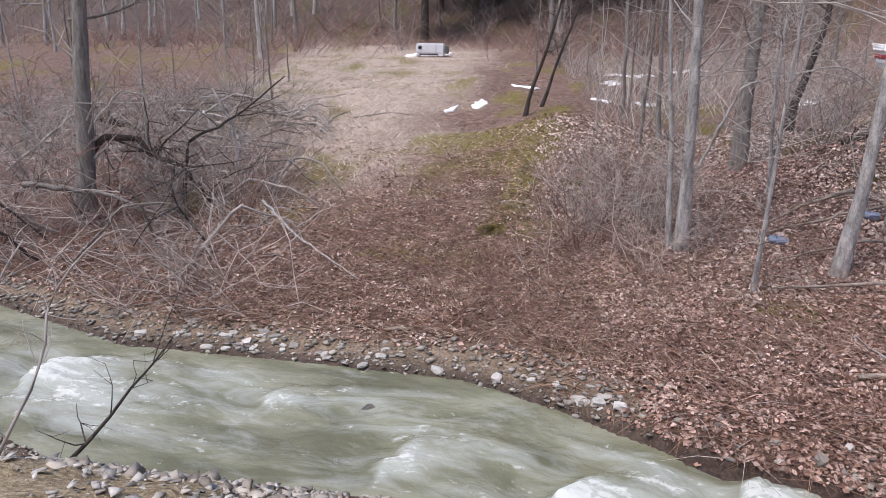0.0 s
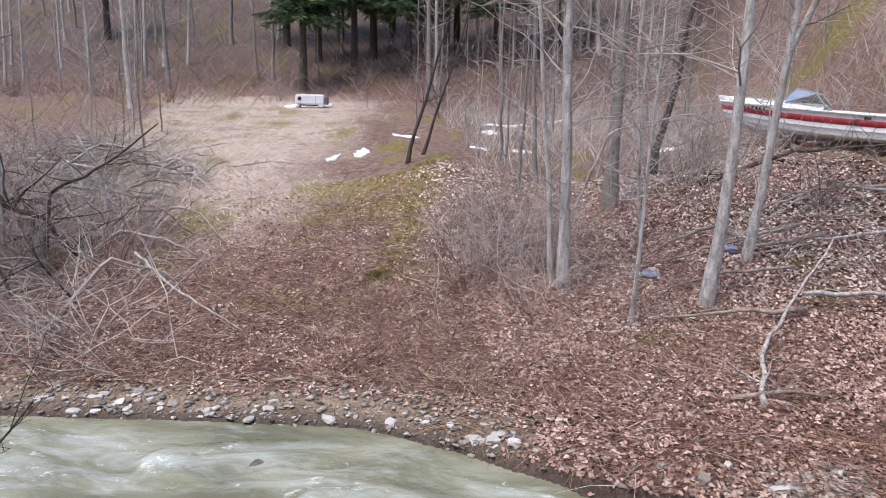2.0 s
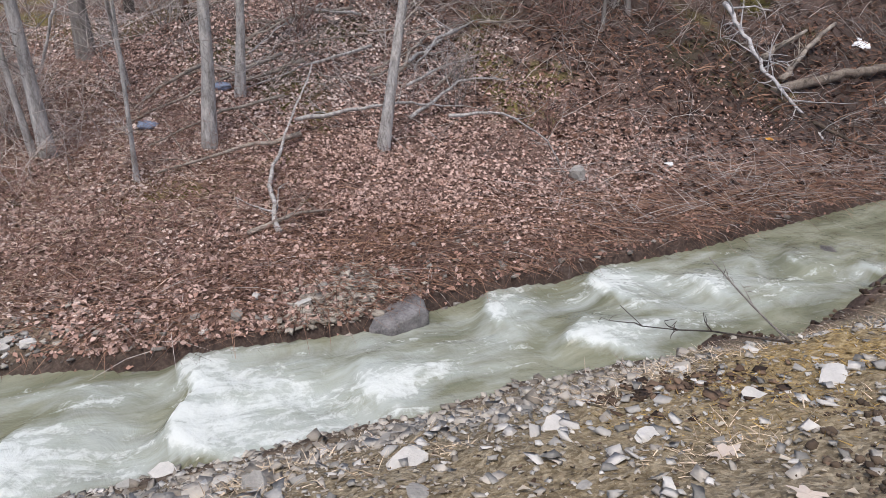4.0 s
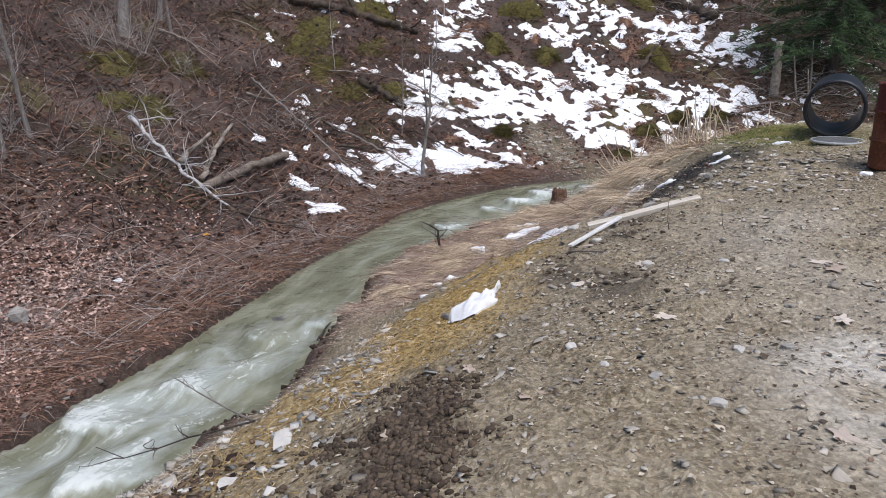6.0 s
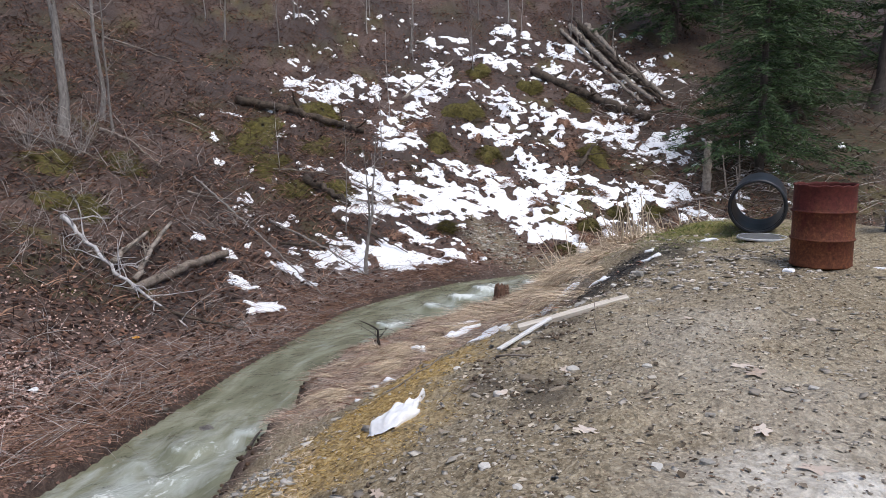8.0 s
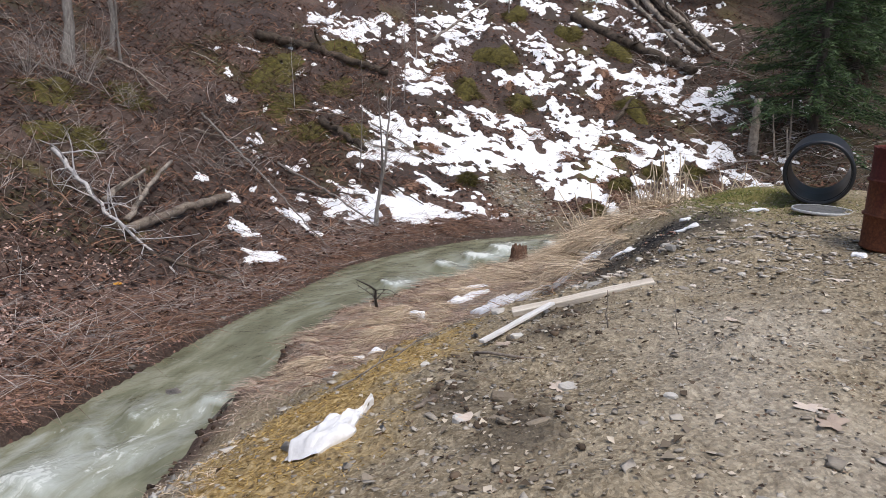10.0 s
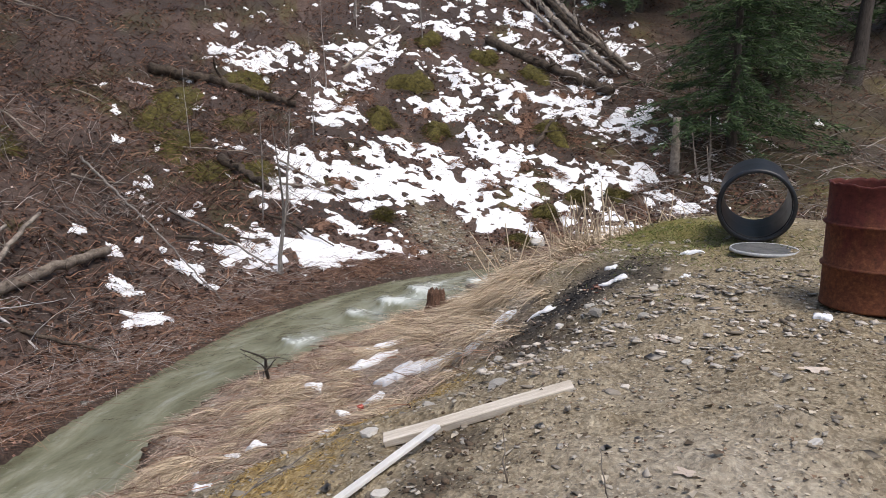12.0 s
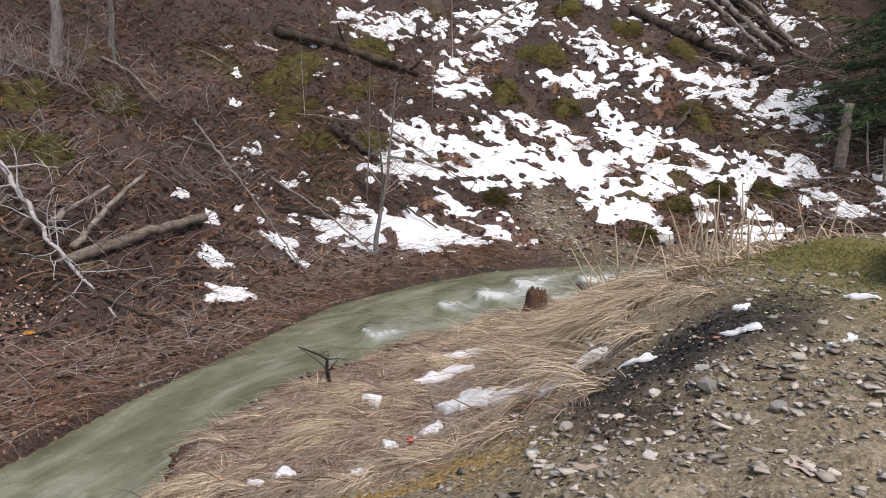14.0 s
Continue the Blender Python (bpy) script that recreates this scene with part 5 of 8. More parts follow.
x, y = scatter(rng, 900, -45, 40, 30, 60, lambda x, y: np.where(along(FAR, x, y)[0] > 30, .8 - .5 * (np.abs(x + 1) < 5) * (y < 44), 0))
stems("brambles", x, y, TWIG_RED, "purplish brown undergrowth at the wood's edge", (1.2, 2.6), (.012, .022), rng, .6, 4)
x, y = scatter(rng, 900, 3, 30, 16, 34, lambda x, y: np.where(along(FAR, x, y)[0] > 11, .8, 0) * (x > 4 + .1 * (y - 16)))
stems("brambles", x, y, TWIG_GREY, "grey brushwood on the terrace behind the trees", (.8, 2.2), (.006, .012), rng, .6, 4)


x, y = scatter(rng, 3600, -6, 13, 4, 17, lambda x, y: np.where(along(FAR, x, y)[0] > .3, .7, 0))
stems("fallen_sticks", x, y, TWIG_GREY, "short grey sticks strewn over the leaves", (.25, .8), (.004, .009), rng, 6.0, 1, "sticks")
x, y = scatter(rng, 2400, 13, 34, -12, 12, lambda x, y: np.where(along(FAR, x, y)[0] > .3, .7, 0))
stems("fallen_sticks", x, y, TWIG_GREY, "short grey sticks strewn over the hillside", (.3, 1.0), (.005, .012), rng, 6.0, 1, "sticks")
x, y = scatter(rng, 500, -1, 10, -6, 3, near_any)
stems("fallen_sticks", x, y, TWIG_GREY, "bits of twig and straw on the mud", (.06, .2), (.002, .004), rng, 8.0, 0, "sticks")


# ---- snow ----
def build_snow():
    u, v = np.arange(18.5, 43, .065), np.arange(-17, 3.5, .065)
    X, Y = np.meshgrid(u, v)
    s = snow_depth(X, Y)
    ok = along(FAR, X, Y)[0] > .5
    Z = height(X, Y) + np.clip(s * .22, -.06, .045) + (fbm(X, Y, .3, 2, 113) - .5) * .02
    n = X.shape[1]
    i = (np.arange(X.shape[0] - 1)[:, None] * n + np.arange(n - 1)[None])
    good = ((s[:-1, :-1] > -.1) | (s[1:, 1:] > -.1)) & ok[:-1, :-1]
    i = i[good]
    f = np.stack([i, i + 1, i + n + 1, i + n], 1)
    used, inv = np.unique(f, return_inverse=True)
    vv = np.stack([X, Y, Z], -1).reshape(-1, 3)[used]
    stuff("snow_field", (vv, inv.reshape(f.shape)), SNOW, "patchy melting snow on the shaded hillside", "snow", True)


build_snow()


def snow_patch(x, y, rx, ry, yaw=0.0, thick=.05, seed=0, lift=.012):
    r = np.random.default_rng(seed + 500)
    m = 40
    a = np.linspace(0, 2 * math.pi, m, endpoint=False)
    edge = 1 + sum(w * np.sin(k * a + r.uniform(0, 6)) for k, w in ((2, .1), (3, .14), (4, .1), (5, .13), (7, .12), (9, .1), (11, .08), (13, .07), (17, .05)))
    vs, fs = [], []
    mid = float(bare(np.array([x]), np.array([y]))[0])
    for k, (q, h) in enumerate(((1.0, -1.2), (.985, 0), (.93, .6), (.8, .9), (.6, 1.0), (.4, 1.0), (.2, 1.0))):
        px, py = np.cos(a) * rx * edge * q, np.sin(a) * ry * edge * q
        wx, wy = x + px * math.cos(yaw) - py * math.sin(yaw), y + px * math.sin(yaw) + py * math.cos(yaw)
        g = bare(wx, wy)
        vs.append(np.stack([wx, wy, g + (lift if k else .012) + thick * h + (r.uniform(-.004, .004, m) if k > 1 else 0)], 1))
    vs.append(np.array([[x, y, mid + lift + thick]]))
    for k in range(6):
        i = np.arange(m)
        j = (i + 1) % m
        fs.append(np.stack([k * m + i, k * m + j, k * m + m + j, k * m + m + i], 1))
    i = np.arange(m)
    fs.append(np.stack([6 * m + i, 6 * m + (i + 1) % m, np.full(m, 7 * m), np.full(m, 7 * m)], 1))
    me = bpy.data.meshes.new("snow_patch")
    me.from_pydata(np.concatenate(vs).tolist(), [], [tuple(dict.fromkeys(f)) for f in np.concatenate(fs).tolist()])
    me.polygons.foreach_set("use_smooth", np.ones(len(me.polygons), bool))
    me.materials.append(SNOW)
    tagged(new("snow_patch", me), "small melting scrap of white snow on the ground", "snow", "snow scraps")


for k, (x, y, rx, ry, yaw) in enumerate(BANK_SNOW + TRACK_SNOW + HILL_SNOW + FIELD_SNOW):
    snow_patch(x, y, rx, ry, yaw, .022 if k < 12 else min(.03, .2 * ry), k, .035 if k < 5 else .015)


def tussock(x, y, r, high, n, seed, material, label, name="grass_tussock"):
    """A low ragged hummock of grass or moss draped on the slope, with drooping blades."""
    q = np.random.default_rng(seed)
    seg, rings = 22, 6
    a = np.linspace(0, 2 * math.pi, seg, endpoint=False)
    edge = 1 + .3 * np.sin(2 * a + q.uniform(0, 6)) + .2 * np.sin(3 * a + q.uniform(0, 6)) + q.uniform(-.12, .12, seg)
    k = np.linspace(1, .08, rings)[:, None]
    px, py = (np.cos(a) * edge)[None] * k * r, (np.sin(a) * edge)[None] * k * r * .8
    z0 = gz(x, y)
    pz = bare(x + px, y + py) - z0 + high * (1 - k ** 4) * (1 if material is MOSS else .55) * (.7 + .6 * fbm(x + px, y + py, .25, 2, seed)) - .05 * k
    t = thing(name, label, "tussock", "tussocks on the slope", pose(x, y, z0))
    v = np.stack([px, py, pz], -1).reshape(-1, 3)
    i = (np.arange(rings - 1)[:, None] * seg + np.arange(seg)[None]).reshape(-1)
    j = (np.arange(rings - 1)[:, None] * seg + (np.arange(seg)[None] + 1) % seg).reshape(-1)
    if material is not STRAW:
        part("hummock", fast_mesh("hummock", v, np.stack([i, j, j + seg, i + seg], 1), material, True), material, t)
    b, m = q.uniform(0, 6.28, n), q.uniform(0, 1, n) ** .5
    bx, by = np.cos(b) * m * r, np.sin(b) * m * r * .8
    root = np.stack([bx, by, height(x + bx, y + by) - z0 + high * (1 - m ** 2) * .9], 1)
    d = np.stack([np.cos(b) * m, np.sin(b) * m, q.uniform(.1, .7, n)], 1)
    if material is STRAW:
        c = 2.3 + q.normal(0, .45, n)
        d = np.stack([np.cos(c), np.sin(c), q.uniform(-.1, .5, n)], 1)
    tuft = part("tuft", fast_mesh("tuft", *ribbons(root, d, q.uniform(.08, .24, n) * (.7 + (4 if material is STRAW else 1) * high), q.uniform(.008, .02, n) * (.5 if material is STRAW else 1), np.full(n, .5), q), material), material, t)
    tagged(tuft, kind="stuff")


for k, (x, y, r) in enumerate(MOSSY):
    tussock(x, y, r * .8, .12 + .2 * r, 800, 300 + k, MOSS, "yellow green mossy hummock on the hillside", "moss_hummock")
for k, (x, y, r, h) in enumerate(((3.0, 14.4, .16, .04), (1.2, 12.5, .18, .04), (28.0, 3.4, 1.1, .12), (25.0, 2.9, 1.0, .1), (23.9, .6, .8, .1), (23.5, 1.9, .9, .1), (20.8, 8.2, 1.0, .12), (19.0, 7.0, .9, .1), (30.6, 1.3, 1.0, .15), (26.5, 3.8, .9, .1), (22.2, 6.8, .8, .1), (27.2, 1.4, .9, .1))):
    tussock(x, y, r, h, 900, 320 + k, MOSS_PALE if x < 5 else MOSS, "yellow green mossy hummock on the hillside", "moss_hummock")
q4 = np.random.default_rng(77)
for k in range(46):
    x, y = q4.uniform(20.2, 31), q4.uniform(-12.5, .8)
    if float(along(FAR, np.array([x]), np.array([y]))[0][0]) > .5 and scar_zone(x, y) < .3:
        tussock(x, y, q4.uniform(.12, .34), q4.uniform(.08, .18), 260, 340 + k, RUSTGRASS, "brown dead grass hummock poking through snow")
for k, (x, y, r, h) in enumerate(((11.0, -3.4, .4, .25), (12.1, -3.9, .4, .3), (12.6, -3.2, .4, .2), (13.3, -4.2, .45, .3), (14.0, -3.6, .45, .25),
                                  (14.6, -4.6, .45, .3), (15.2, -3.7, .35, .2), (10.9, -.6, .35, .12), (12.0, -.8, .35, .12), (13.0, -1.6, .4, .15), (9.9, .3, .3, .12), (15.7, -5.4, .4, .3))):
    tussock(x, y, r * 1.2, h, 900, 420 + k, STRAW, "slumped tussock of straw-coloured dead grass")
x, y = scatter(rng, 60000, 15, 22, -12, 1, lambda x, y: np.where((along(FAR, x, y)[0] > .1) & (along(FAR, x, y)[0] < .7), np.clip(5 * fbm(x, y, .45, 3, 185) - 2.3, 0, 1), 0))
blades("dead_grass", x, y, RUSTGRASS, "brown overhanging sod grass at the foot of the slope", (.2, .5), (.006, .014), 1.0, .6, .5, 3.1)


# ---- trees ----
def grow(rng, high, r0, lean=(0, 0), fork=0.0, branches=22, first=.25, twigs=3, reach=.28, spread=.7, crook=.05):
    """Trunk paths and branch paths of a bare tree rooted at the origin."""
    n = 12
    t = np.linspace(0, 1, n)
    off = np.cumsum(rng.normal(0, crook, (n, 2)), 0) * high / n
    trunk = np.stack([lean[0] * t * high + off[:, 0], lean[1] * t * high + off[:, 1], t * high], 1)
    trunk[0, :2] = 0
    flare = 1 + .35 * np.exp(-t * high / .2)
    stems_ = [(np.vstack([trunk[:1] - [[0, 0, .25]], trunk]), np.r_[r0 * 1.6, r0 * (1 - .82 * t) * flare])]
    if fork:
        k = int(fork * n)
        p = wander(rng, trunk[k], (.35 * rng.choice([-1, 1]), rng.normal(0, .1), 1), high * (1 - fork) * .95, 7, .04, up=.04)
        stems_.append((p, r0 * (1 - .82 * t[k]) * np.linspace(.85, .15, 8)))
    limbs = []
    for _ in range(branches):
        q = rng.uniform(first, .97)
        i = q * (n - 1)
        k = int(i)
        base = trunk[k] + (trunk[min(k + 1, n - 1)] - trunk[k]) * (i - k)
        a = rng.uniform(0, 6.28)
        low = min(1.0, .08 + q * 2.6)
        ln = (high * reach * (1.1 - q) * rng.uniform(.5, 1.2) + .3) * low
        p = wander(rng, base, (math.cos(a) * spread, math.sin(a) * spread, rng.uniform(.2, .9)), ln, 5, .2, up=.05)
        rb = max(r0 * (1 - .82 * q) * rng.uniform(.16, .36) * low, .004)
        limbs.append((p, rb * np.linspace(1, .25, 6)))
        for _ in range(twigs):
            j = rng.integers(1, 5)
            b = rng.uniform(0, 6.28)
            s = wander(rng, p[j], (math.cos(b), math.sin(b), rng.uniform(0, .9)), ln * rng.uniform(.25, .5), 2, .15)
            limbs.append((s, max(rb * .4, .004) * np.linspace(1, .4, 3)))
    return stems_, limbs


def bare_tree(x, y, high, r0, material, twig_mat, label, seed, group="", sides=10, **kw):
    r = np.random.default_rng(seed)
    st, li = grow(r, high, r0, **kw)
    t = thing("bare_tree", label, "tree", group, pose(x, y, gz(x, y)))
    part("trunk", fast_mesh("trunk", *tubes(st, sides), material, True), material, t)
    part("crown", fast_mesh("crown", *tubes(li, 4 if sides > 8 else 3), twig_mat, True), twig_mat, t, "bare grey branches")
    return t


bare_tree(4.04, 11.0, 13, .092, BARK_PALE, TWIG_GREY, "pale grey bare tree on the leafy bank", 1, lean=(-.04, 0), twigs=9, branches=44, first=.07, crook=.02)
bare_tree(3.9, 11.15, 10, .045, BARK_PALE, TWIG_GREY, "thin pale stem beside a thicker tree", 2, lean=(-.10, .02), twigs=9, branches=44, first=.07, crook=.03)
bare_tree(5.67, 9.46, 13, .092, BARK_PALE, TWIG_GREY, "pale grey tree with rough bark leaning slightly", 3, lean=(.053, 0), twigs=9, branches=44, first=.07, crook=.015)
bare_tree(6.92, 10.46, 12, .075, BARK_PALE, TWIG_GREY, "pale forked tree leaning over the slope", 4, lean=(.118, 0), fork=.25, twigs=9, branches=44, first=.07, crook=.02)
bare_tree(7.6, 7.85, 11, .08, BARK_PALE, TWIG_GREY, "pale tree leaning strongly over fallen branches", 5, lean=(.27, .05), fork=.3, twigs=9, branches=44, first=.07, crook=.02)
bare_tree(6.46, 14.84, 14, .15, BARK_GREY, TWIG_GREY, "thick grey tree standing at the bank hollow", 6, lean=(.02, 0), twigs=9, branches=44, first=.07, crook=.015)
bare_tree(4.5, 9.4, 6.5, .032, BARK_PALE, TWIG_GREY, "thin pale sapling among fallen leaves", 7, lean=(.038, 0), twigs=9, branches=44, first=.07, crook=.03)
bare_tree(6.06, 12.5, 8, .04, BARK_PALE, TWIG_GREY, "thin pale sapling beside the thick tree", 8, lean=(.02, 0), twigs=9, branches=44, first=.07)
bare_tree(8.83, 17.65, 7, .1, BARK_DARK, TWIG_DARK, "dark leaning tree on the terrace edge", 9, lean=(.22, 0), branches=14, first=.3, crook=.06)
bare_tree(2.8, 20.9, 5, .06, BARK_DARK, TWIG_DARK, "dark crooked sapling at the clearing's edge", 10, lean=(.3, 0), branches=16, first=.25, crook=.08)
bare_tree(3.36, 21.6, 5, .05, BARK_DARK, TWIG_DARK, "dark crooked sapling at the clearing's edge", 11, lean=(.27, 0), branches=16, first=.25, crook=.08)
bare_tree(-6.52, 13.65, 9, .19, BARK_GREY, TWIG_GREY, "rough grey tree standing in the thicket", 12, lean=(.06, .05), branches=16, first=.12, crook=.035)
bare_tree(23.2, 8.75, 12, .15, BARK_GREY, TWIG_GREY, "grey bare tree on the steep hillside", 13, lean=(0, .045), branches=12, first=.3)
bare_tree(25.4, 8.3, 11, .075, BARK_GREY, TWIG_GREY, "thin grey tree on the steep hillside", 14, lean=(0, .04), branches=12, first=.3)
bare_tree(18.6, -.26, 3.6, .05, BARK_GREY, TWIG_GREY, "small crooked grey tree leaning over the bend", 16, lean=(.1, -.12), fork=.3, branches=22, first=.1, crook=.09)
bare_tree(29.9, -23.1, 14, .3, BARK_DARK, TWIG_DARK, "dark trunk standing beyond the barrels", 15, lean=(0, -.1), branches=10, first=.4)


def sown(name, kinds, places):
    """Copies of a few built kinds over many places: x, y, scale, turn."""
    for k, (x, y, s, a) in enumerate(places):
        src = kinds[k % len(kinds)]
        ob = copy_thing(src, pose(x, y, gz(x, y) - .05, 0, 0, a))
        ob.scale = (s, s, s)
        ob.name = name


# woods behind the clearing
wood_kinds = []
for k, (h, r0, m) in enumerate(((15, .13, BARK_PALE), (14, .1, BARK_GREY), (16, .17, BARK_GREY), (13, .09, BARK_PALE), (15, .15, BARK_PALE))):
    wood_kinds.append(bare_tree(-38 - 5 * k, 62, h, r0, m, TWIG_GREY, "bare grey woodland tree on the slope behind the clearing", 40 + k, "woodland trees", 7,
                                branches=40, twigs=3, first=.06, reach=.24, crook=.03, lean=(.02 * (k - 2), 0)))
r2 = np.random.default_rng(5)
spots = []
while len(spots) < 122:
    x, y = r2.uniform(-48, 42), r2.uniform(30, 92)
    d = float(along(FAR, np.array([x]), np.array([y]))[0][0])
    if d < 30 or (d < 37 and -6 < x < 8) or (abs(x + .5) < 5 and y < 47):
        continue
    if min((math.hypot(x - p[0], y - p[1]) for p in spots), default=9) > 1.6:
        spots.append((x, y, r2.uniform(.75, 1.2), r2.uniform(0, 360)))
sown("bare_tree", wood_kinds, spots)

sapling_kinds = [bare_tree(12 + 2 * k, 27 + k, 6 + k * .7, .035 + .008 * k, (BARK_PALE, BARK_GREY, BARK_GREY)[k], TWIG_GREY, "slim grey sapling among the brush", 60 + k, "saplings", 6,
                           branches=24, twigs=3, first=.12, reach=.3, crook=.05) for k in range(3)]
spots = []
for _ in range(44):
    x = r2.uniform(3, 26)
    y = r2.uniform(15, 36)
    if math.hypot(x - 14, y - 20) > 5.0 and (x > 4.5 or y < 18) and y > 15.5:
        spots.append((x, y, r2.uniform(.6, 1.2), r2.uniform(0, 360)))
for _ in range(18):
    spots.append((r2.uniform(-15, -4.6), r2.uniform(12, 30), r2.uniform(.5, .95), r2.uniform(0, 360)))
for _ in range(40):
    x, y = r2.uniform(36, 56), r2.uniform(-14, 14)
    spots.append((x, y, r2.uniform(.4, .9), r2.uniform(0, 360)))
for _ in range(24):
    x, y = r2.uniform(14, 48), r2.uniform(4, 30)
    if float(along(FAR, np.array([x]), np.array([y]))[0][0]) > 6:
        spots.append((x, y, r2.uniform(.5, 1.1), r2.uniform(0, 360)))
for x, y, s in ((31, -1.5, .6), (27, -1.0, .5), (38, -3, 1.0), (42, -9, 1.1), (40, 3, 1.1), (36, 6, 1.0), (44, -16, 1.2), (38, -20, 1.2), (34, -27, 1.2), (30, -30, 1.1), (46, -24, 1.3), (21.2, .3, .45), (24.5, 2.5, .4)):
    spots.append((x, y, s, r2.uniform(0, 360)))
sown("bare_tree", sapling_kinds, spots)
spots = [(r2.uniform(30, 70), r2.uniform(-40, 30), r2.uniform(.7, 1.2), r2.uniform(0, 360)) for _ in range(22)]
sown("bare_tree", wood_kinds, [s for s in spots if s[0] > 41 or s[1] < -17 or s[1] > 9])


def shrub(x, y, seed, high, material, label, group="shrubs"):
    r = np.random.default_rng(seed)
    paths = []
    for _ in range(14):
        a = r.uniform(0, 6.28)
        p = wander(r, (r.normal(0, .08), r.normal(0, .08), -.05), (math.cos(a) * .5, math.sin(a) * .5, 1), high * r.uniform(.6, 1.1), 5, .14)
        paths.append((p, .012 * np.linspace(1, .3, 6)))
        for _ in range(5):
            j = r.integers(1, 6)
            b = r.uniform(0, 6.28)
            paths.append((wander(r, p[j], (math.cos(b), math.sin(b), r.uniform(.2, 1)), high * r.uniform(.2, .45), 3, .2), .006 * np.linspace(1, .4, 4)))
    t = thing("shrub", label, "shrub", group, pose(x, y, gz(x, y)))
    part("bush_frame", fast_mesh("bush_frame", *tubes(paths, 3), material, False), material, t)
    return t


shrub_kinds = [shrub(-5 - k, 14 + 2 * k, 80 + k, 1.6 + .4 * k, (TWIG_GREY, TWIG_RED, TWIG_GREY)[k], "bare tangled shrub with many grey stems") for k in range(3)]
spots = [(r2.uniform(-13, -3.2), r2.uniform(10.5, 24), r2.uniform(.7, 1.3), r2.uniform(0, 360)) for _ in range(28)]
spots = [s for s in spots if s[0] < -1.8 - .1 * (s[1] - 9)]
for _ in range(70):
    x, y = r2.uniform(-40, 38), r2.uniform(33, 52)
    if float(along(FAR, np.array([x]), np.array([y]))[0][0]) > 33 and not (abs(x) < 4.5 and y < 46):
        spots.append((x, y, r2.uniform(1.0, 1.9), r2.uniform(0, 360)))
for _ in range(26):
    spots.append((r2.uniform(8, 22), r2.uniform(6.5, 16), r2.uniform(.5, 1.0), r2.uniform(0, 360)))
for x, y in ((2.9, 12.2), (3.6, 13.0), (3.1, 13.8), (3.9, 12.0), (2.5, 11.5), (4.6, 13.4)):
    spots.append((x, y, r2.uniform(.55, .8), r2.uniform(0, 360)))
sown("shrub", shrub_kinds, spots)


def conifer(x, y, high, wide, seed, label, trunk_r=.18, first=.08, group="conifers", dense=1.0, spray=1.0):
    r = np.random.default_rng(seed)
    t = thing("conifer", label, "conifer", group, pose(x, y, gz(x, y)))
    part("trunk", fast_mesh("trunk", *tubes([(np.array([[0, 0, -.2], [0, 0, high * .5], [0, 0, high]]), np.array([trunk_r, trunk_r * .6, .02]))], 8), BARK_DARK, True), BARK_DARK, t)
    limbs, root, dr, ln = [], [], [], []
    for _ in range(int(high * 26)):
        q = first + (1 - first) * r.uniform(0, 1) ** 1.15
        a = r.uniform(0, 6.28)
        reach = wide * (1.03 - q) ** .8 * r.uniform(.5, 1.15)
        p = wander(r, (0, 0, q * high), (math.cos(a), math.sin(a), r.uniform(-.25, .12)), reach, 5, .07, droop=.05)
        limbs.append((p[[0, 2, 5]], np.array([.02, .014, .005])))
        n = int((16 + reach * 40) * dense)
        u = r.uniform(.18, 1, n) * 5
        k = np.minimum(u.astype(int), 4)
        pos = p[k] + (p[k + 1] - p[k]) * (u - k)[:, None] + r.normal(0, .05, (n, 3))
        d = np.stack([np.cos(a) + r.normal(0, 1.0, n), np.sin(a) + r.normal(0, 1.0, n), r.normal(-.35, .35, n)], 1)
        root.append(pos)
        dr.append(d)
        ln.append(spray * r.uniform(.12, .34, n) * (.7 + .3 * wide / 3))
    part("bough_frame", fast_mesh("bough_frame", *tubes(limbs, 3), BARK_DARK), BARK_DARK, t)
    root, dr, ln = np.concatenate(root), np.concatenate(dr), np.concatenate(ln)
    part("crown", fast_mesh("crown", *ribbons(root, dr, ln, ln * .17, np.full(len(ln), .12), r, 2), NEEDLE), NEEDLE, t, "dark green needle sprays")
    return t


c1 = conifer(25.9, -15.4, 10.5, 4.1, 90, "dark green hemlock on the slope beyond the pipe", dense=.85, spray=.8)
c2 = conifer(-.4, 54, 15, 4.4, 91, "tall dark green conifer behind the clearing", .3, .34, dense=.5, spray=1.7)
for x, y, s, a in ((33, -21.5, 1.1, 50), (29.5, -19, .85, 120), (38.5, -17.5, 1.25, 80), (33, -28, 1.2, 10), (42, -23, 1.4, 280)):
    copy_thing(c1, pose(x, y, gz(x, y), 0, 0, a)).scale = (s, s, s)
for x, y, s, a in ((3.5, 58, 1.0, 40), (7.5, 56, .95, 100), (11, 59, 1.05, 160), (15, 57, .95, 200), (19, 60, 1.1, 250), (0.8, 63, 1.1, 300), (13, 65, 1.1, 30), (5.5, 64, 1.2, 80), (9.5, 63, 1.15, 190), (17, 66, 1.2, 120), (22, 64, 1.2, 10), (-2, 70, 1.2, 220), (3, 71, 1.25, 280), (8, 72, 1.3, 330), (-19, 76, 1.1, 250), (26, 66, 1.2, 90)):
    copy_thing(c2, pose(x, y, gz(x, y), 0, 0, a)).scale = (s, s, s)


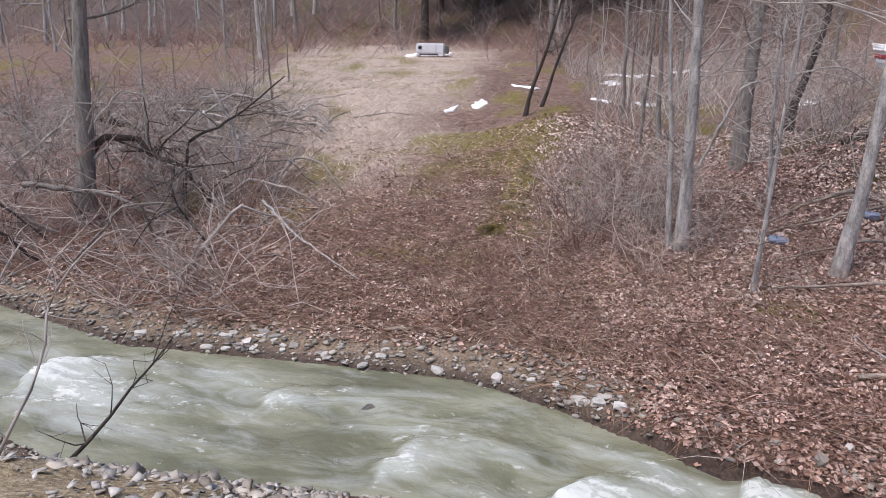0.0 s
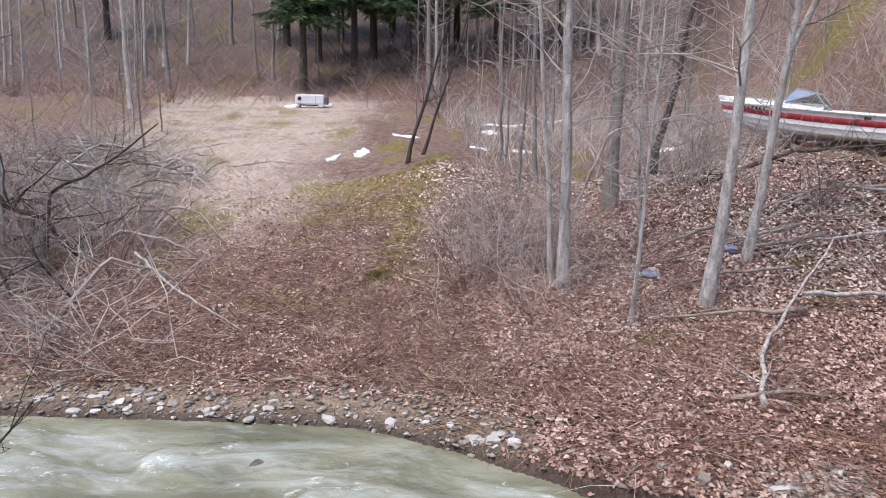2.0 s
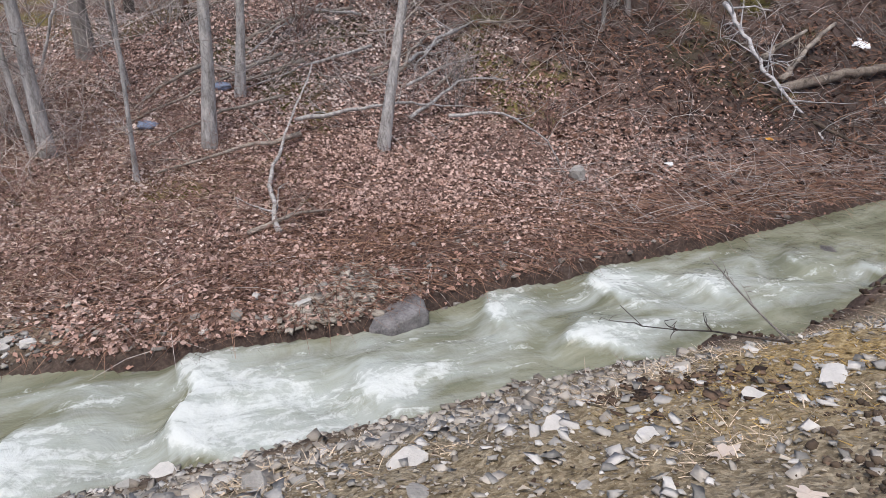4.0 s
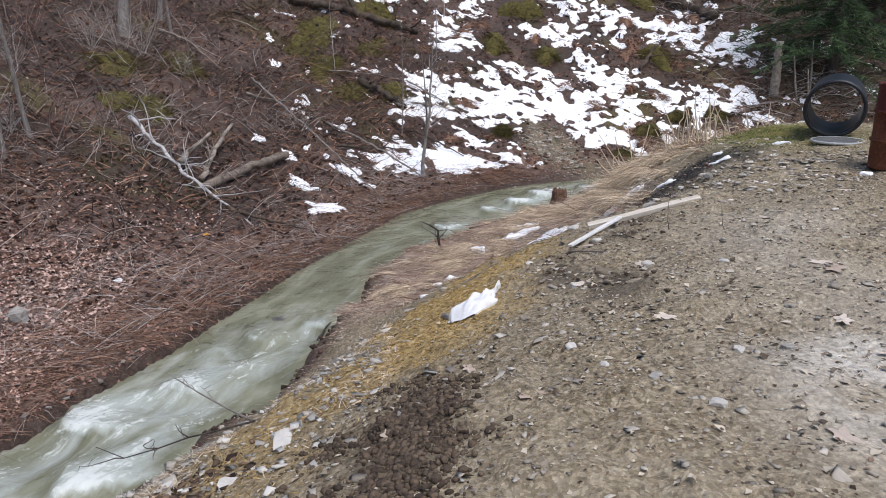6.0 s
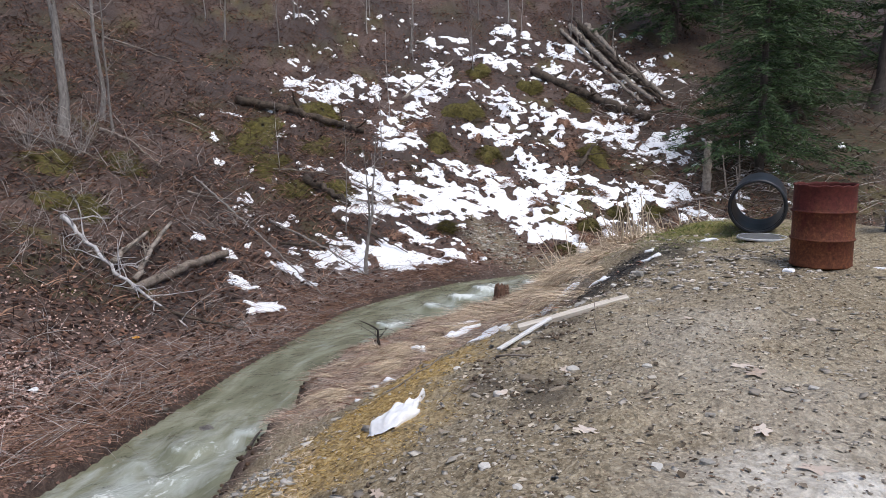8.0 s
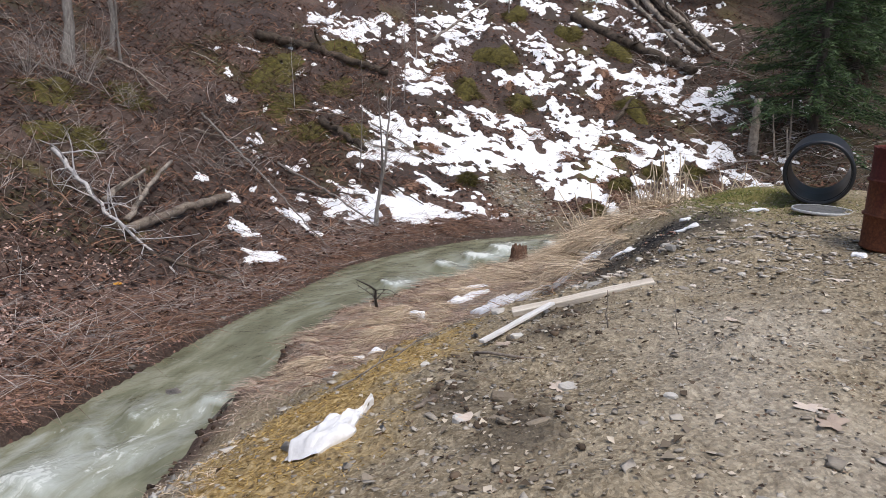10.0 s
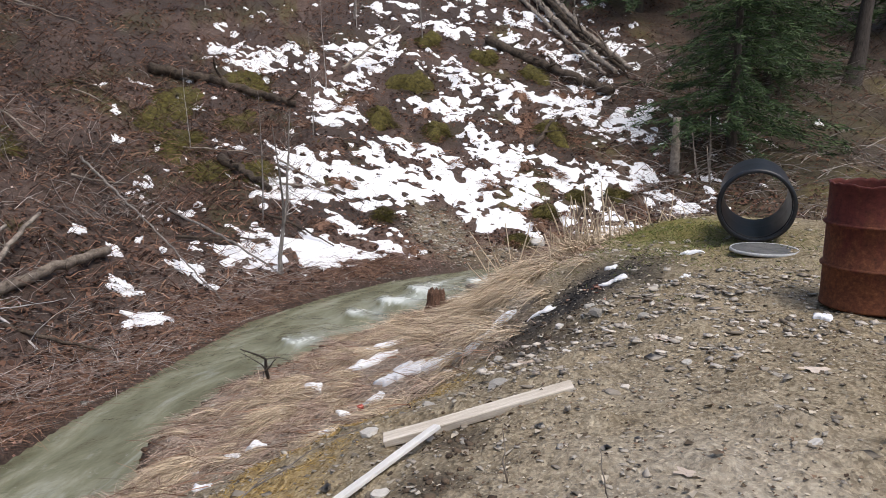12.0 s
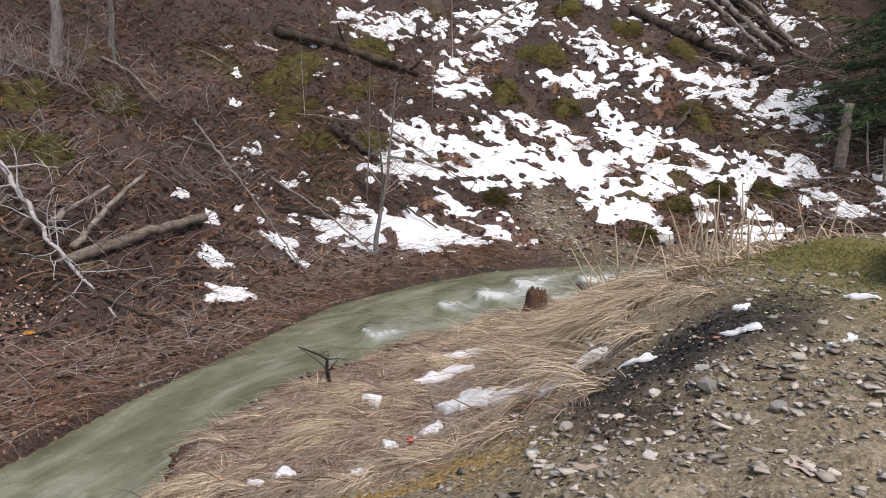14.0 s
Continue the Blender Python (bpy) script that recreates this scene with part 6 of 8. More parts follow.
# ---- made things ----
def rust_build(nt, bsdf):
    v = coords(nt)
    sep = nt.nodes.new("ShaderNodeSeparateXYZ")
    nt.links.new(v, sep.inputs[0])
    big, fine = noise_tex(nt, v, 3.5, 6, .65, .6), noise_tex(nt, v, 30, 5, .7)
    streak = noise_tex(nt, coords(nt, (14, 14, 1.2)), 1.0, 5, .6)
    paint = ramp(nt, fine, [(.3, (.055, .011, .009)), (.7, (.125, .027, .02))])
    rust = ramp(nt, fine, [(.3, (.06, .02, .011)), (.55, (.15, .05, .022)), (.75, (.26, .105, .045))])
    low = maths(nt, 'SUBTRACT', .62, maths(nt, 'MULTIPLY', sep.outputs[2], .75))
    k = ramp(nt, maths(nt, 'ADD', maths(nt, 'MULTIPLY', big, .6), maths(nt, 'ADD', maths(nt, 'MULTIPLY', streak, .35), maths(nt, 'MULTIPLY', low, .45))), [(.5, (0, 0, 0)), (.68, (1, 1, 1))])
    nt.links.new(mix(nt, k, paint, rust), bsdf.inputs["Base Color"])
    bump(nt, bsdf, fine, .4, .006)


def blue_build(nt, bsdf):
    v = coords(nt)
    big, fine = noise_tex(nt, v, 4, 6, .65, .5), noise_tex(nt, v, 40, 4, .7)
    c = ramp(nt, big, [(.35, (.028, .034, .045)), (.6, (.045, .055, .072)), (.75, (.085, .085, .085))])
    nt.links.new(mix(nt, ramp(nt, fine, [(.66, (0, 0, 0)), (.76, (1, 1, 1))]), c, (.14, .11, .09)), bsdf.inputs["Base Color"])
    bump(nt, bsdf, fine, .15, .004)


RUST = mat("rusty red painted steel", rust_build, .75, .0)
BLUE = mat("dark blue painted steel", blue_build, .5, .0)
PALE_RING = plain("worn white paint", (.32, .33, .34), (.62, .63, .62), 20, .7)
BLACK_PIPE = plain("black plastic pipe", (.006, .007, .009), (.018, .021, .026), 6, .4, bump_s=.1, spec=.5)
GREY_LID = plain("weathered grey plastic", (.07, .073, .072), (.18, .18, .175), 8, .7)
PLANK = plain("bare sawn board", (.5, .43, .34), (.8, .74, .64), 3, .85, stretch=(1, 14, 14), bump_s=.4, bump_d=.004)
STRIP = plain("pale painted strip", (.66, .64, .6), (.86, .85, .81), 5, .8, stretch=(1, 10, 10))
STUMPWOOD = plain("rotten red brown stump", (.06, .035, .025), (.26, .15, .1), 6, .95, stretch=(3, 3, .8), bump_s=.9, bump_d=.03)
PLASTIC_W = plain("dirty white plastic film", (.82, .82, .8), (.95, .95, .94), 6, .5, spec=.5)
HULL_W = plain("white boat gelcoat", (.68, .68, .67), (.82, .82, .81), 2.5, .35, spec=.5, bump_s=0)
HULL_R = plain("faded red boat stripe", (.3, .02, .03), (.42, .035, .045), 3, .4, spec=.5, bump_s=0)
DARK_TRIM = plain("dark trim", (.02, .02, .022), (.05, .05, .05), 5, .6, bump_s=0)
APPLIANCE = plain("white enamel", (.66, .67, .68), (.82, .82, .82), 2, .4, spec=.5, bump_s=0)
METAL = plain("dull bare aluminium", (.35, .36, .37), (.55, .56, .57), 10, .4, .8, bump_s=0)
ASH = plain("black wet ash", (.008, .008, .009), (.05, .047, .045), 9, .9, bump_s=1.0, bump_d=.03)
MUD = plain("dark clotted mud", (.035, .025, .018), (.17, .125, .085), 9, .95, island=.5, bump_s=.6, bump_d=.01)
TIN_RED = plain("red printed tin", (.4, .03, .03), (.55, .06, .05), 10, .4, .3, bump_s=0)
BLUE_FILM = plain("blue grey litter", (.12, .16, .24), (.3, .35, .45), 10, .5, bump_s=0)
BOULDER = plain("damp grey boulder", (.09, .085, .085), (.3, .285, .275), 5, .55, bump_s=.5, bump_d=.02, spec=.4)
WETROCK = plain("dark wet rock", (.045, .04, .034), (.19, .17, .14), 9, .35, spec=.5, bump_s=.5, bump_d=.01)
ORANGE = plain("orange leaf", (.5, .2, .02), (.75, .4, .06), 10, .6, bump_s=0)
glass_m = bpy.data.materials.new("windshield glass")
glass_m.use_nodes = True
_g = glass_m.node_tree.nodes["Principled BSDF"]
_g.inputs["Transmission Weight"].default_value, _g.inputs["Roughness"].default_value, _g.inputs["Base Color"].default_value = 1.0, .05, (.8, .9, .9, 1)


def lathe(rings, seg=40, wobble=0.0, seed=0):
    """Surface of revolution: rings of (radius, z). Returns a bmesh."""
    r = np.random.default_rng(seed)
    bm = bmesh.new()
    w = r.uniform(-1, 1, seg) * wobble
    rows = [[bm.verts.new((math.cos(2 * math.pi * k / seg) * (rad + w[k]), math.sin(2 * math.pi * k / seg) * (rad + w[k]), z)) for k in range(seg)] for rad, z in rings]
    for a, b in zip(rows[:-1], rows[1:]):
        for k in range(seg):
            f = bm.faces.new((a[k], a[(k + 1) % seg], b[(k + 1) % seg], b[k]))
            f.smooth = True
    return bm


def drum(x, y, material, label, open_jagged, turn=0):
    t = thing("oil_drum", label, "drum", "oil drums", pose(x, y, gz(x, y) - .01, 0, 0, turn))
    R = .302
    rings = [(.0, .015), (R - .02, .012), (R + .004, 0), (R + .006, .012), (R, .03)]
    for zc in (.29, .585):
        rings += [(R, zc - .022), (R + .012, zc - .008), (R + .012, zc + .008), (R, zc + .022)]
    rings += [(R, .85), (R + .006, .868), (R + .006, .88), (R - .006, .882), (R - .008, .86), (R - .012, .03), (0, .028)]
    bm = lathe(rings, 48, .0015, int(x * 10))
    if open_jagged:
        r = np.random.default_rng(3)
        cut = r.uniform(.0, .018, 48) * (r.uniform(0, 1, 48) > .45)
        for v in bm.verts:
            if v.co.z > .84:
                k = int(round(math.atan2(v.co.y, v.co.x) / (2 * math.pi) * 48)) % 48
                v.co.z -= cut[k] + .01
    part("shell", bm, material, t)
    return t


d1 = drum(7.14, -5.06, RUST, "rusty red steel drum with a ragged open top", True, 20)
for zc in (.29, .585):
    part("hoop", lathe([(.308, zc - .014), (.32, zc - .006), (.32, zc + .006), (.308, zc + .014)], 48), RUST, d1)
d2 = drum(8.7, -7.42, BLUE, "dark blue steel drum with worn white hoops", False, 70)
for zc in (.29, .585):
    part("hoop", lathe([(.309, zc - .016), (.3195, zc - .007), (.3195, zc + .007), (.309, zc + .016)], 48), PALE_RING, d2, "worn white hoop")
bm = bmesh.new()
bmesh.ops.create_cone(bm, cap_ends=True, segments=18, radius1=.035, radius2=.035, depth=.02, matrix=pose(.12, -.285 + .02, .11, 90, 0, 20))
part("bung_hole", bm, DARK_TRIM, d2, "dark drilled hole")

# pipe section lying with its mouth towards the path, and the lid in front of it
pipe_axis, px, py = -32.0, 9.46, -5.68
pipe = thing("culvert_pipe", "short section of black plastic culvert pipe lying on its side", "pipe", at=Matrix.Translation((px, py, gz(px, py) + .4)) @ pose(0, 0, 0, 0, 0, pipe_axis) @ pose(0, 0, 0, 0, 88, 0))
part("pipe_wall", lathe([(.345, 0), (.378, 0), (.382, .02), (.38, .05), (.378, .6), (.378, 1.15), (.345, 1.15), (.343, .6), (.345, 0)], 64), BLACK_PIPE, pipe)
part("inner_rib", lathe([(.344, .06), (.336, .07), (.336, .09), (.344, .1)], 64), BLACK_PIPE, pipe)
part("mouth_ring", lathe([(.344, -.004), (.362, -.012), (.38, -.004), (.387, .012)], 64), BLACK_PIPE, pipe)
lid = thing("round_lid", "weathered grey round plastic lid lying on the ground", "lid", at=pose(9.04, -5.52, gz(9.04, -5.52) + .005, 0, 0, 0))
part("plate", lathe([(0, .03), (.21, .03), (.26, .022), (.295, .028), (.31, .012), (.305, 0), (0, 0)], 48), GREY_LID, lid)
part("rim", lathe([(.298, .03), (.31, .034), (.317, .02), (.315, .002), (.305, .0)], 48), PALE_RING, lid, "pale worn rim")


def board(name, a, b, w, h, material, label, category="board", roll=0):
    """A plank between two places on or over the ground."""
    a, b = Vector(a), Vector(b)
    ln = (b - a).length
    m = Matrix.Translation((a + b) / 2) @ (b - a).to_track_quat('X', 'Z').to_matrix().to_4x4() @ pose(0, 0, 0, roll)
    bm = bmesh.new()
    bmesh.ops.create_cube(bm, size=1, matrix=Matrix.Diagonal((ln, w, h, 1)))
    bmesh.ops.subdivide_edges(bm, edges=[e for e in bm.edges if abs(e.verts[0].co.x - e.verts[1].co.x) > .1], cuts=9)
    bmesh.ops.bevel(bm, geom=[e for e in bm.edges if e.calc_face_angle(0) > 1], offset=.004, segments=1, affect='EDGES')
    for v in bm.verts:
        v.co.z += .004 * math.sin(v.co.x * 5) + random.uniform(-.0015, .0015)
    me = bpy.data.meshes.new(name)
    bm.to_mesh(me)
    bm.free()
    me.materials.append(material)
    ob = new(name, me)
    ob.matrix_world = m
    return tagged(ob, label, category)


board("plank", (6.3, -1.56, gz(6.3, -1.56) + .035), (6.19, -2.55, gz(6.19, -2.55) + .016), .085, .045, PLANK, "bare sawn plank lying across the bank edge", roll=8)
board("wooden_strip", (5.76, -1.27, gz(5.76, -1.27) + .045), (6.2, -1.83, gz(6.2, -1.83) + .05), .05, .022, STRIP, "thin white painted wooden strip on the ground", roll=-10)


def sticks(name, pts, r0, material, label, seed, twigs=0, twig_len=.5, category="branch", taper=.35, sides=6):
    """A fallen branch or log through given places, with side twigs as parts."""
    r = np.random.default_rng(seed)
    P = np.array(pts, float)
    seg = np.r_[0, np.cumsum(np.linalg.norm(np.diff(P, axis=0), axis=1))]
    u = np.linspace(0, seg[-1], max(6, int(seg[-1] * 5)))
    q = np.stack([np.interp(u, seg, P[:, k]) for k in range(3)], 1)
    q[1:-1] += r.normal(0, .006 if category == "snag" else .18 * r0 + .008, (len(q) - 2, 3))
    rad = r0 * np.linspace(1, taper, len(q)) * (1 + r.normal(0, .06, len(q)))
    t = thing(name, label, category, at=pose(*q[0]))
    v, f = tubes([(q - q[0], rad)], sides)
    n = len(v)
    me = bpy.data.meshes.new("stem")
    me.from_pydata(v.tolist(), [], f.tolist() + [list(range(sides))[::-1], list(range(n - sides, n))])
    me.polygons.foreach_set("use_smooth", np.ones(len(me.polygons), bool))
    me.materials.append(material)
    part("stem", me, material, t)
    for _ in range(twigs):
        k = r.integers(1, len(q) - 1)
        d = q[k] - q[k - 1]
        b = r.normal(0, 1, 3) + d / np.linalg.norm(d) * .8
        b[2] = abs(b[2]) * .7
        p = wander(r, q[k] - q[0], b, twig_len * r.uniform(.5, 1.2), 5, .18)
        paths = [(p, max(rad[k] * .45, .005) * np.linspace(1, .3, 6))]
        for _ in range(2):
            j = r.integers(2, 6)
            paths.append((wander(r, p[j], r.normal(0, 1, 3), twig_len * .35, 3, .2), max(rad[k] * .2, .003) * np.linspace(1, .4, 4)))
        part("side_branch", fast_mesh("side_branch", *tubes(paths, 4), material, True), material, t)
    return t


def gp(x, y, lift=.05):
    return (x, y, gz(x, y) + lift)


# fallen timber on the hillside
sticks("log", [gp(15.9, 4.85, .1), gp(17.2, 4.0, .2), gp(18.55, 3.28, .2)], .115, LOG_BROWN, "grey brown fallen log resting at the slope's foot", 1, 0, taper=.8, sides=10, category="log")
sticks("log", [gp(16.6, 5.4, .25), gp(18.3, 5.1, .3)], .075, DEADWOOD, "broken pale limb lying on the slope", 2, 2, .6, category="log", taper=.5, sides=8)
sticks("log", [gp(16.4, 4.9, .1), gp(17.6, 4.85, .35), gp(19.0, 4.7, .45)], .07, DEADWOOD, "split pale limb propped over a log", 3, 3, .7, category="log", taper=.6, sides=8)
sticks("fallen_branch", [gp(17.4, 6.7, .5), gp(16.2, 5.2, .25), gp(15.0, 3.5, .05)], .055, BIRCH, "whitish fallen branch with many side twigs", 4, 20, 1.1)
sticks("fallen_branch", [gp(24.2, 8.0, .1), gp(23.5, 6.9, .2), gp(22.8, 5.8, .15)], .05, DEADWOOD, "thin pale fallen trunk lying down the slope", 5, 3, .7, category="log")
sticks("fallen_branch", [gp(22.0, 4.7, .3), gp(19.6, 2.7, .35), gp(17.26, .77, .06)], .036, BARK_GREY, "thin grey fallen pole on the slope", 6, 4, .7)
sticks("fallen_branch", [gp(20.5, 2.4, .3), gp(19.3, .8, .3), gp(18.05, -.9, .05)], .036, BARK_GREY, "grey fallen pole reaching the water", 7, 5, .7)
sticks("log", [gp(30, 4.6, .2), gp(29.8, 2, .2), gp(29.4, -.4, .2)], .17, LOG_DARK, "dark rotten log lying across the slope", 8, 2, .8, category="log", taper=.7, sides=9)
sticks("log", [gp(24.4, 1.65, .15), gp(22.76, .18, .12)], .14, LOG_DARK, "dark rotten log beside the snow", 9, 1, .6, category="log", taper=.6, sides=9)
sticks("log", [gp(32.6, -2.2, .3), gp(34.8, -4.8, 1.3)], .07, DEADWOOD, "leaning pale dead stem above the snow", 10, 4, .9, category="log")
sticks("log", [gp(36.1, -9.1, .25), gp(33.2, -11.0, .25), gp(30.4, -12.8, .25)], .24, LOG_DARK, "dark fallen trunk across the snow", 11, 4, 1.0, category="log", taper=.7, sides=10)
for k, (o, h, rr) in enumerate(((0, .2, .16), (.55, .25, .13), (1.0, .3, .15), (.3, .55, .12), (-.6, .2, .1))):
    sticks("log", [gp(41 + o * .3, -12.4 - o, h), gp(36.4, -12.9 - o * .8, h), gp(31.8, -13.5 - o * .7, h + .1)], rr, DEADWOOD if k % 2 == 0 else LOG_DARK, "fallen trunk in a heap of windthrown timber", 12 + k, 3, 1.4, category="log", taper=.6, sides=8)
sticks("fallen_branch", [gp(27.2, -8.7, .1), gp(28.4, -9.6, .35), gp(29.4, -10.4, .2)], .1, LOG_DARK, "dark forked limb lying on the snow", 20, 3, .8)
sticks("dead_snag", [gp(25.5, -13.1, -.1), (25.4, -13.05, gz(25.5, -13.1) + 1.9)], .17, DEADWOOD, "broken pale tree stub standing on the slope", 21, 0, taper=.75, sides=9, category="snag")
for k, (x, y, h) in enumerate(((24.8, -13.6, 1.6), (24.5, -13.9, 1.3), (25.1, -14.2, 1.8))):
    sticks("dead_snag", [gp(x, y, -.1), (x + .1, y + .25 - .1 * k, gz(x, y) + h)], .05, DEADWOOD, "thin pale dead stem beside the broken stub", 22 + k, 3, .6, category="snag")
for k in range(16):
    rr = np.random.default_rng(700 + k)
    x, y = rr.uniform(15, 33), rr.uniform(-1, 11)
    if float(along(FAR, np.array([x]), np.array([y]))[0][0]) < 2.5:
        continue
    a, ln = rr.uniform(-2.6, -1.2), rr.uniform(1.2, 3.2)
    sticks("fallen_branch", [gp(x, y, .1), gp(x + math.cos(a) * ln * .5, y + math.sin(a) * ln * .5, .16), gp(x + math.cos(a) * ln, y + math.sin(a) * ln, .08)], rr.uniform(.02, .05),
           DEADWOOD if k % 3 else LOG_DARK, "weathered fallen branch on the hillside litter", 720 + k, 3, .6)
# fallen timber between the trees of the far bank
for k in range(24):
    rr = np.random.default_rng(800 + k)
    x, y = rr.uniform(6.6, 12.5), rr.uniform(8.2, 12.5)
    a, ln = rr.uniform(-.5, .6) + (3.14 if k % 2 else 0), rr.uniform(1.2, 3.4)
    sticks("fallen_branch", [gp(x, y, .1 + .2 * rr.uniform()), gp(x + math.cos(a) * ln * .5, y + math.sin(a) * ln * .5, .3 * rr.uniform() + .1), gp(x + math.cos(a) * ln, y + math.sin(a) * ln, .1)],
           rr.uniform(.02, .045), DEADWOOD if k % 3 else BARK_PALE, "tangled grey fallen branch between the trees", 830 + k, 4, .9)
sticks("fallen_branch", [gp(5.0, 7.0, .05), gp(5.6, 8.0, .12), gp(7.6, 9.4, .7)], .035, BARK_PALE, "long pale branch propped on the leafy bank", 860, 2, .5)
sticks("fallen_branch", [gp(8.0, 6.9, .8), gp(8.9, 6.5, .75), gp(9.4, 6.1, .35), gp(9.5, 5.9, .02)], .028, BARK_PALE, "arched whitish branch touching the ground", 861, 5, .8)
sticks("fallen_branch", [gp(4.7, 7.2, .05), gp(5.3, 7.15, .1), gp(5.9, 7.1, .06)], .035, DEADWOOD, "short weathered branch on the leaves", 862, 3, .5)
sticks("fallen_branch", [gp(-.5, 9.3, .03), gp(1.3, 9.1, .04)], .025, DEADWOOD, "straight thin stick along the stony margin", 863, 0)
sticks("fallen_branch", [gp(-3.0, 13.2, .5), gp(-2.2, 12.0, .25), gp(-1.0, 10.7, .06)], .03, BARK_PALE, "pale forked branch on the brambles", 864, 5, .9)
sticks("fallen_branch", [gp(-7.5, 13.5, .9), gp(-5.8, 13.2, .7), gp(-4.2, 13.0, .1)], .06, BARK_GREY, "thick bent limb lying in the thicket", 865, 5, 1.0)
sticks("fallen_branch", [gp(-6.5, 17.5, .3), gp(-5.2, 17, .9), gp(-3.4, 16.8, .5)], .05, BARK_GREY, "bent grey limb lying in the thicket", 866, 6, 1.2)
sticks("fallen_branch", [gp(-6.6, 19.5, .4), gp(-5, 19, 1.4), gp(-3.6, 18.6, 1.2)], .04, BARK_PALE, "bent pale limb arching out of the thicket", 867, 6, 1.2)
sticks("fallen_branch", [gp(-9.2, 20.6, .5), gp(-7.4, 19.6, .35), gp(-6.2, 18.6, .08)], .11, LOG_DARK, "thick dark limb lying under the brush heap", 880, 4, 1.0)
sticks("fallen_branch", [gp(-5.9, 17.6, .35), gp(-4.7, 16.7, .2), gp(-3.8, 16.3, .06)], .06, DEADWOOD, "broken grey limb below the brush heap", 881, 5, .8)
sticks("fallen_branch", [gp(-5.2, 18.4, .05), gp(-5.35, 18.5, .5), gp(-5.7, 18.7, 1.1)], .055, BARK_PALE, "pale broken stem standing in the brush heap", 882, 4, .8)
sticks("fallen_branch", [(-6.5, 13.75, -1.1), (-6.1, 13.94, -.59), (-5.58, 14.15, -.68), (-5.23, 14.23, -1.08), (-4.81, 14.37, -1.15), gp(-4.3, 14.5, .05)], .085, LOG_DARK, "thick dark limb arching down from the grey tree", 883, 9, 1.3)
sticks("fallen_branch", [gp(-4.9, 14.5, .1), (-4.77, 14.66, -.75), (-4.22, 14.86, -.52), (-3.47, 15.1, .01), (-2.9, 15.28, .5)], .042, BARK_DARK, "dark crooked limb rising out of the thicket", 884, 9, 1.1)
sticks("fallen_branch", [(-6.5, 13.9, 1.5), (-5.83, 14.26, 1.62), (-5.47, 14.4, 1.83), (-5.09, 14.53, 2.05)], .04, BARK_GREY, "bare side limb of the rough grey tree", 885, 5, .8)
sticks("fallen_branch", [gp(-3.85, 15.32, .0), (-4.1, 15.33, -.4), (-4.4, 15.28, .24)], .06, BARK_PALE, "pale broken stem standing in the thicket", 886, 3, .7)
sticks("fallen_branch", [(-4.95, 14.3, -1.1), (-4.75, 13.5, -1.6), gp(-4.4, 13.15, .0)], .04, BARK_DARK, "dark limb hanging down into the brambles", 887, 5, .7)
for k in range(16):
    rr = np.random.default_rng(1300 + k)
    x, y = rr.uniform(-7.2, -3.4), rr.uniform(11.8, 16.5)
    a, ln, hh = rr.uniform(-.9, .9) + (3.14 if k % 3 == 0 else 0), rr.uniform(1.2, 2.6), rr.uniform(.4, 1.2)
    sticks("fallen_branch", [gp(x, y, .0), gp(x + math.cos(a) * ln * .4, y + math.sin(a) * ln * .4, hh), gp(x + math.cos(a) * ln * .75, y + math.sin(a) * ln * .75, hh * rr.uniform(.6, 1.2)), gp(x + math.cos(a) * ln, y + math.sin(a) * ln, hh * rr.uniform(.0, .5))],
           rr.uniform(.022, .04), (BARK_DARK, BARK_GREY, TWIG_GREY)[k % 3], "crooked branch tangled in the thicket", 1320 + k, 7, .9)
sticks("fallen_branch", [gp(8.2, 14.2, .1), gp(10.5, 14.6, .25), gp(13.5, 14.4, .5)], .06, LOG_DARK, "dark fallen limb along the terrace edge", 868, 3, .8)
sticks("sapling", [(5.2, 14.0, gz(5.2, 14) + .05), (5.9, 13.8, gz(5.2, 14) + 1.9), (7.6, 13.6, gz(5.2, 14) + 2.3), (9.3, 13.4, gz(5.2, 14) + 1.2)], .028, BARK_PALE, "bent sapling arching between the trees", 869, 6, .7, category="sapling")
for k in range(12):
    rr = np.random.default_rng(1000 + k)
    x, y = rr.uniform(-10.5, -4.4), rr.uniform(13, 21)
    a, ln, hh = rr.uniform(-.6, .6) + (3.14 if k % 2 else 0), rr.uniform(1.6, 3.6), rr.uniform(.5, 1.5)
    sticks("fallen_branch", [gp(x, y, .0), gp(x + math.cos(a) * ln * .5, y + math.sin(a) * ln * .5, hh), gp(x + math.cos(a) * ln, y + math.sin(a) * ln, hh * rr.uniform(.3, 1.1))],
           rr.uniform(.025, .05), BARK_GREY if k % 2 else BARK_PALE, "crooked grey limb arching through the thicket", 1020 + k, 6, 1.1)
for k in range(70):
    rr = np.random.default_rng(1100 + k)
    x, y = -5.5 + rr.normal(0, 1.3), 20.6 + rr.normal(0, 1.2)
    a, ln = rr.uniform(0, 6.28), rr.uniform(1.0, 2.8)
    h0 = 1.3 * math.exp(-((x + 5.5) / 1.8) ** 2 - ((y - 20.6) / 2) ** 2) * rr.uniform(.1, 1)
    sticks("fallen_branch", [gp(x, y, h0), gp(x + math.cos(a) * ln * .5, y + math.sin(a) * ln * .5, h0 + .2), gp(x + math.cos(a) * ln, y + math.sin(a) * ln, h0 * .5 + .1)],
           rr.uniform(.015, .04), (DEADWOOD, BARK_PALE, BARK_GREY)[k % 3], "dead branch in a heap of cut brushwood", 1150 + k, 3, .8)
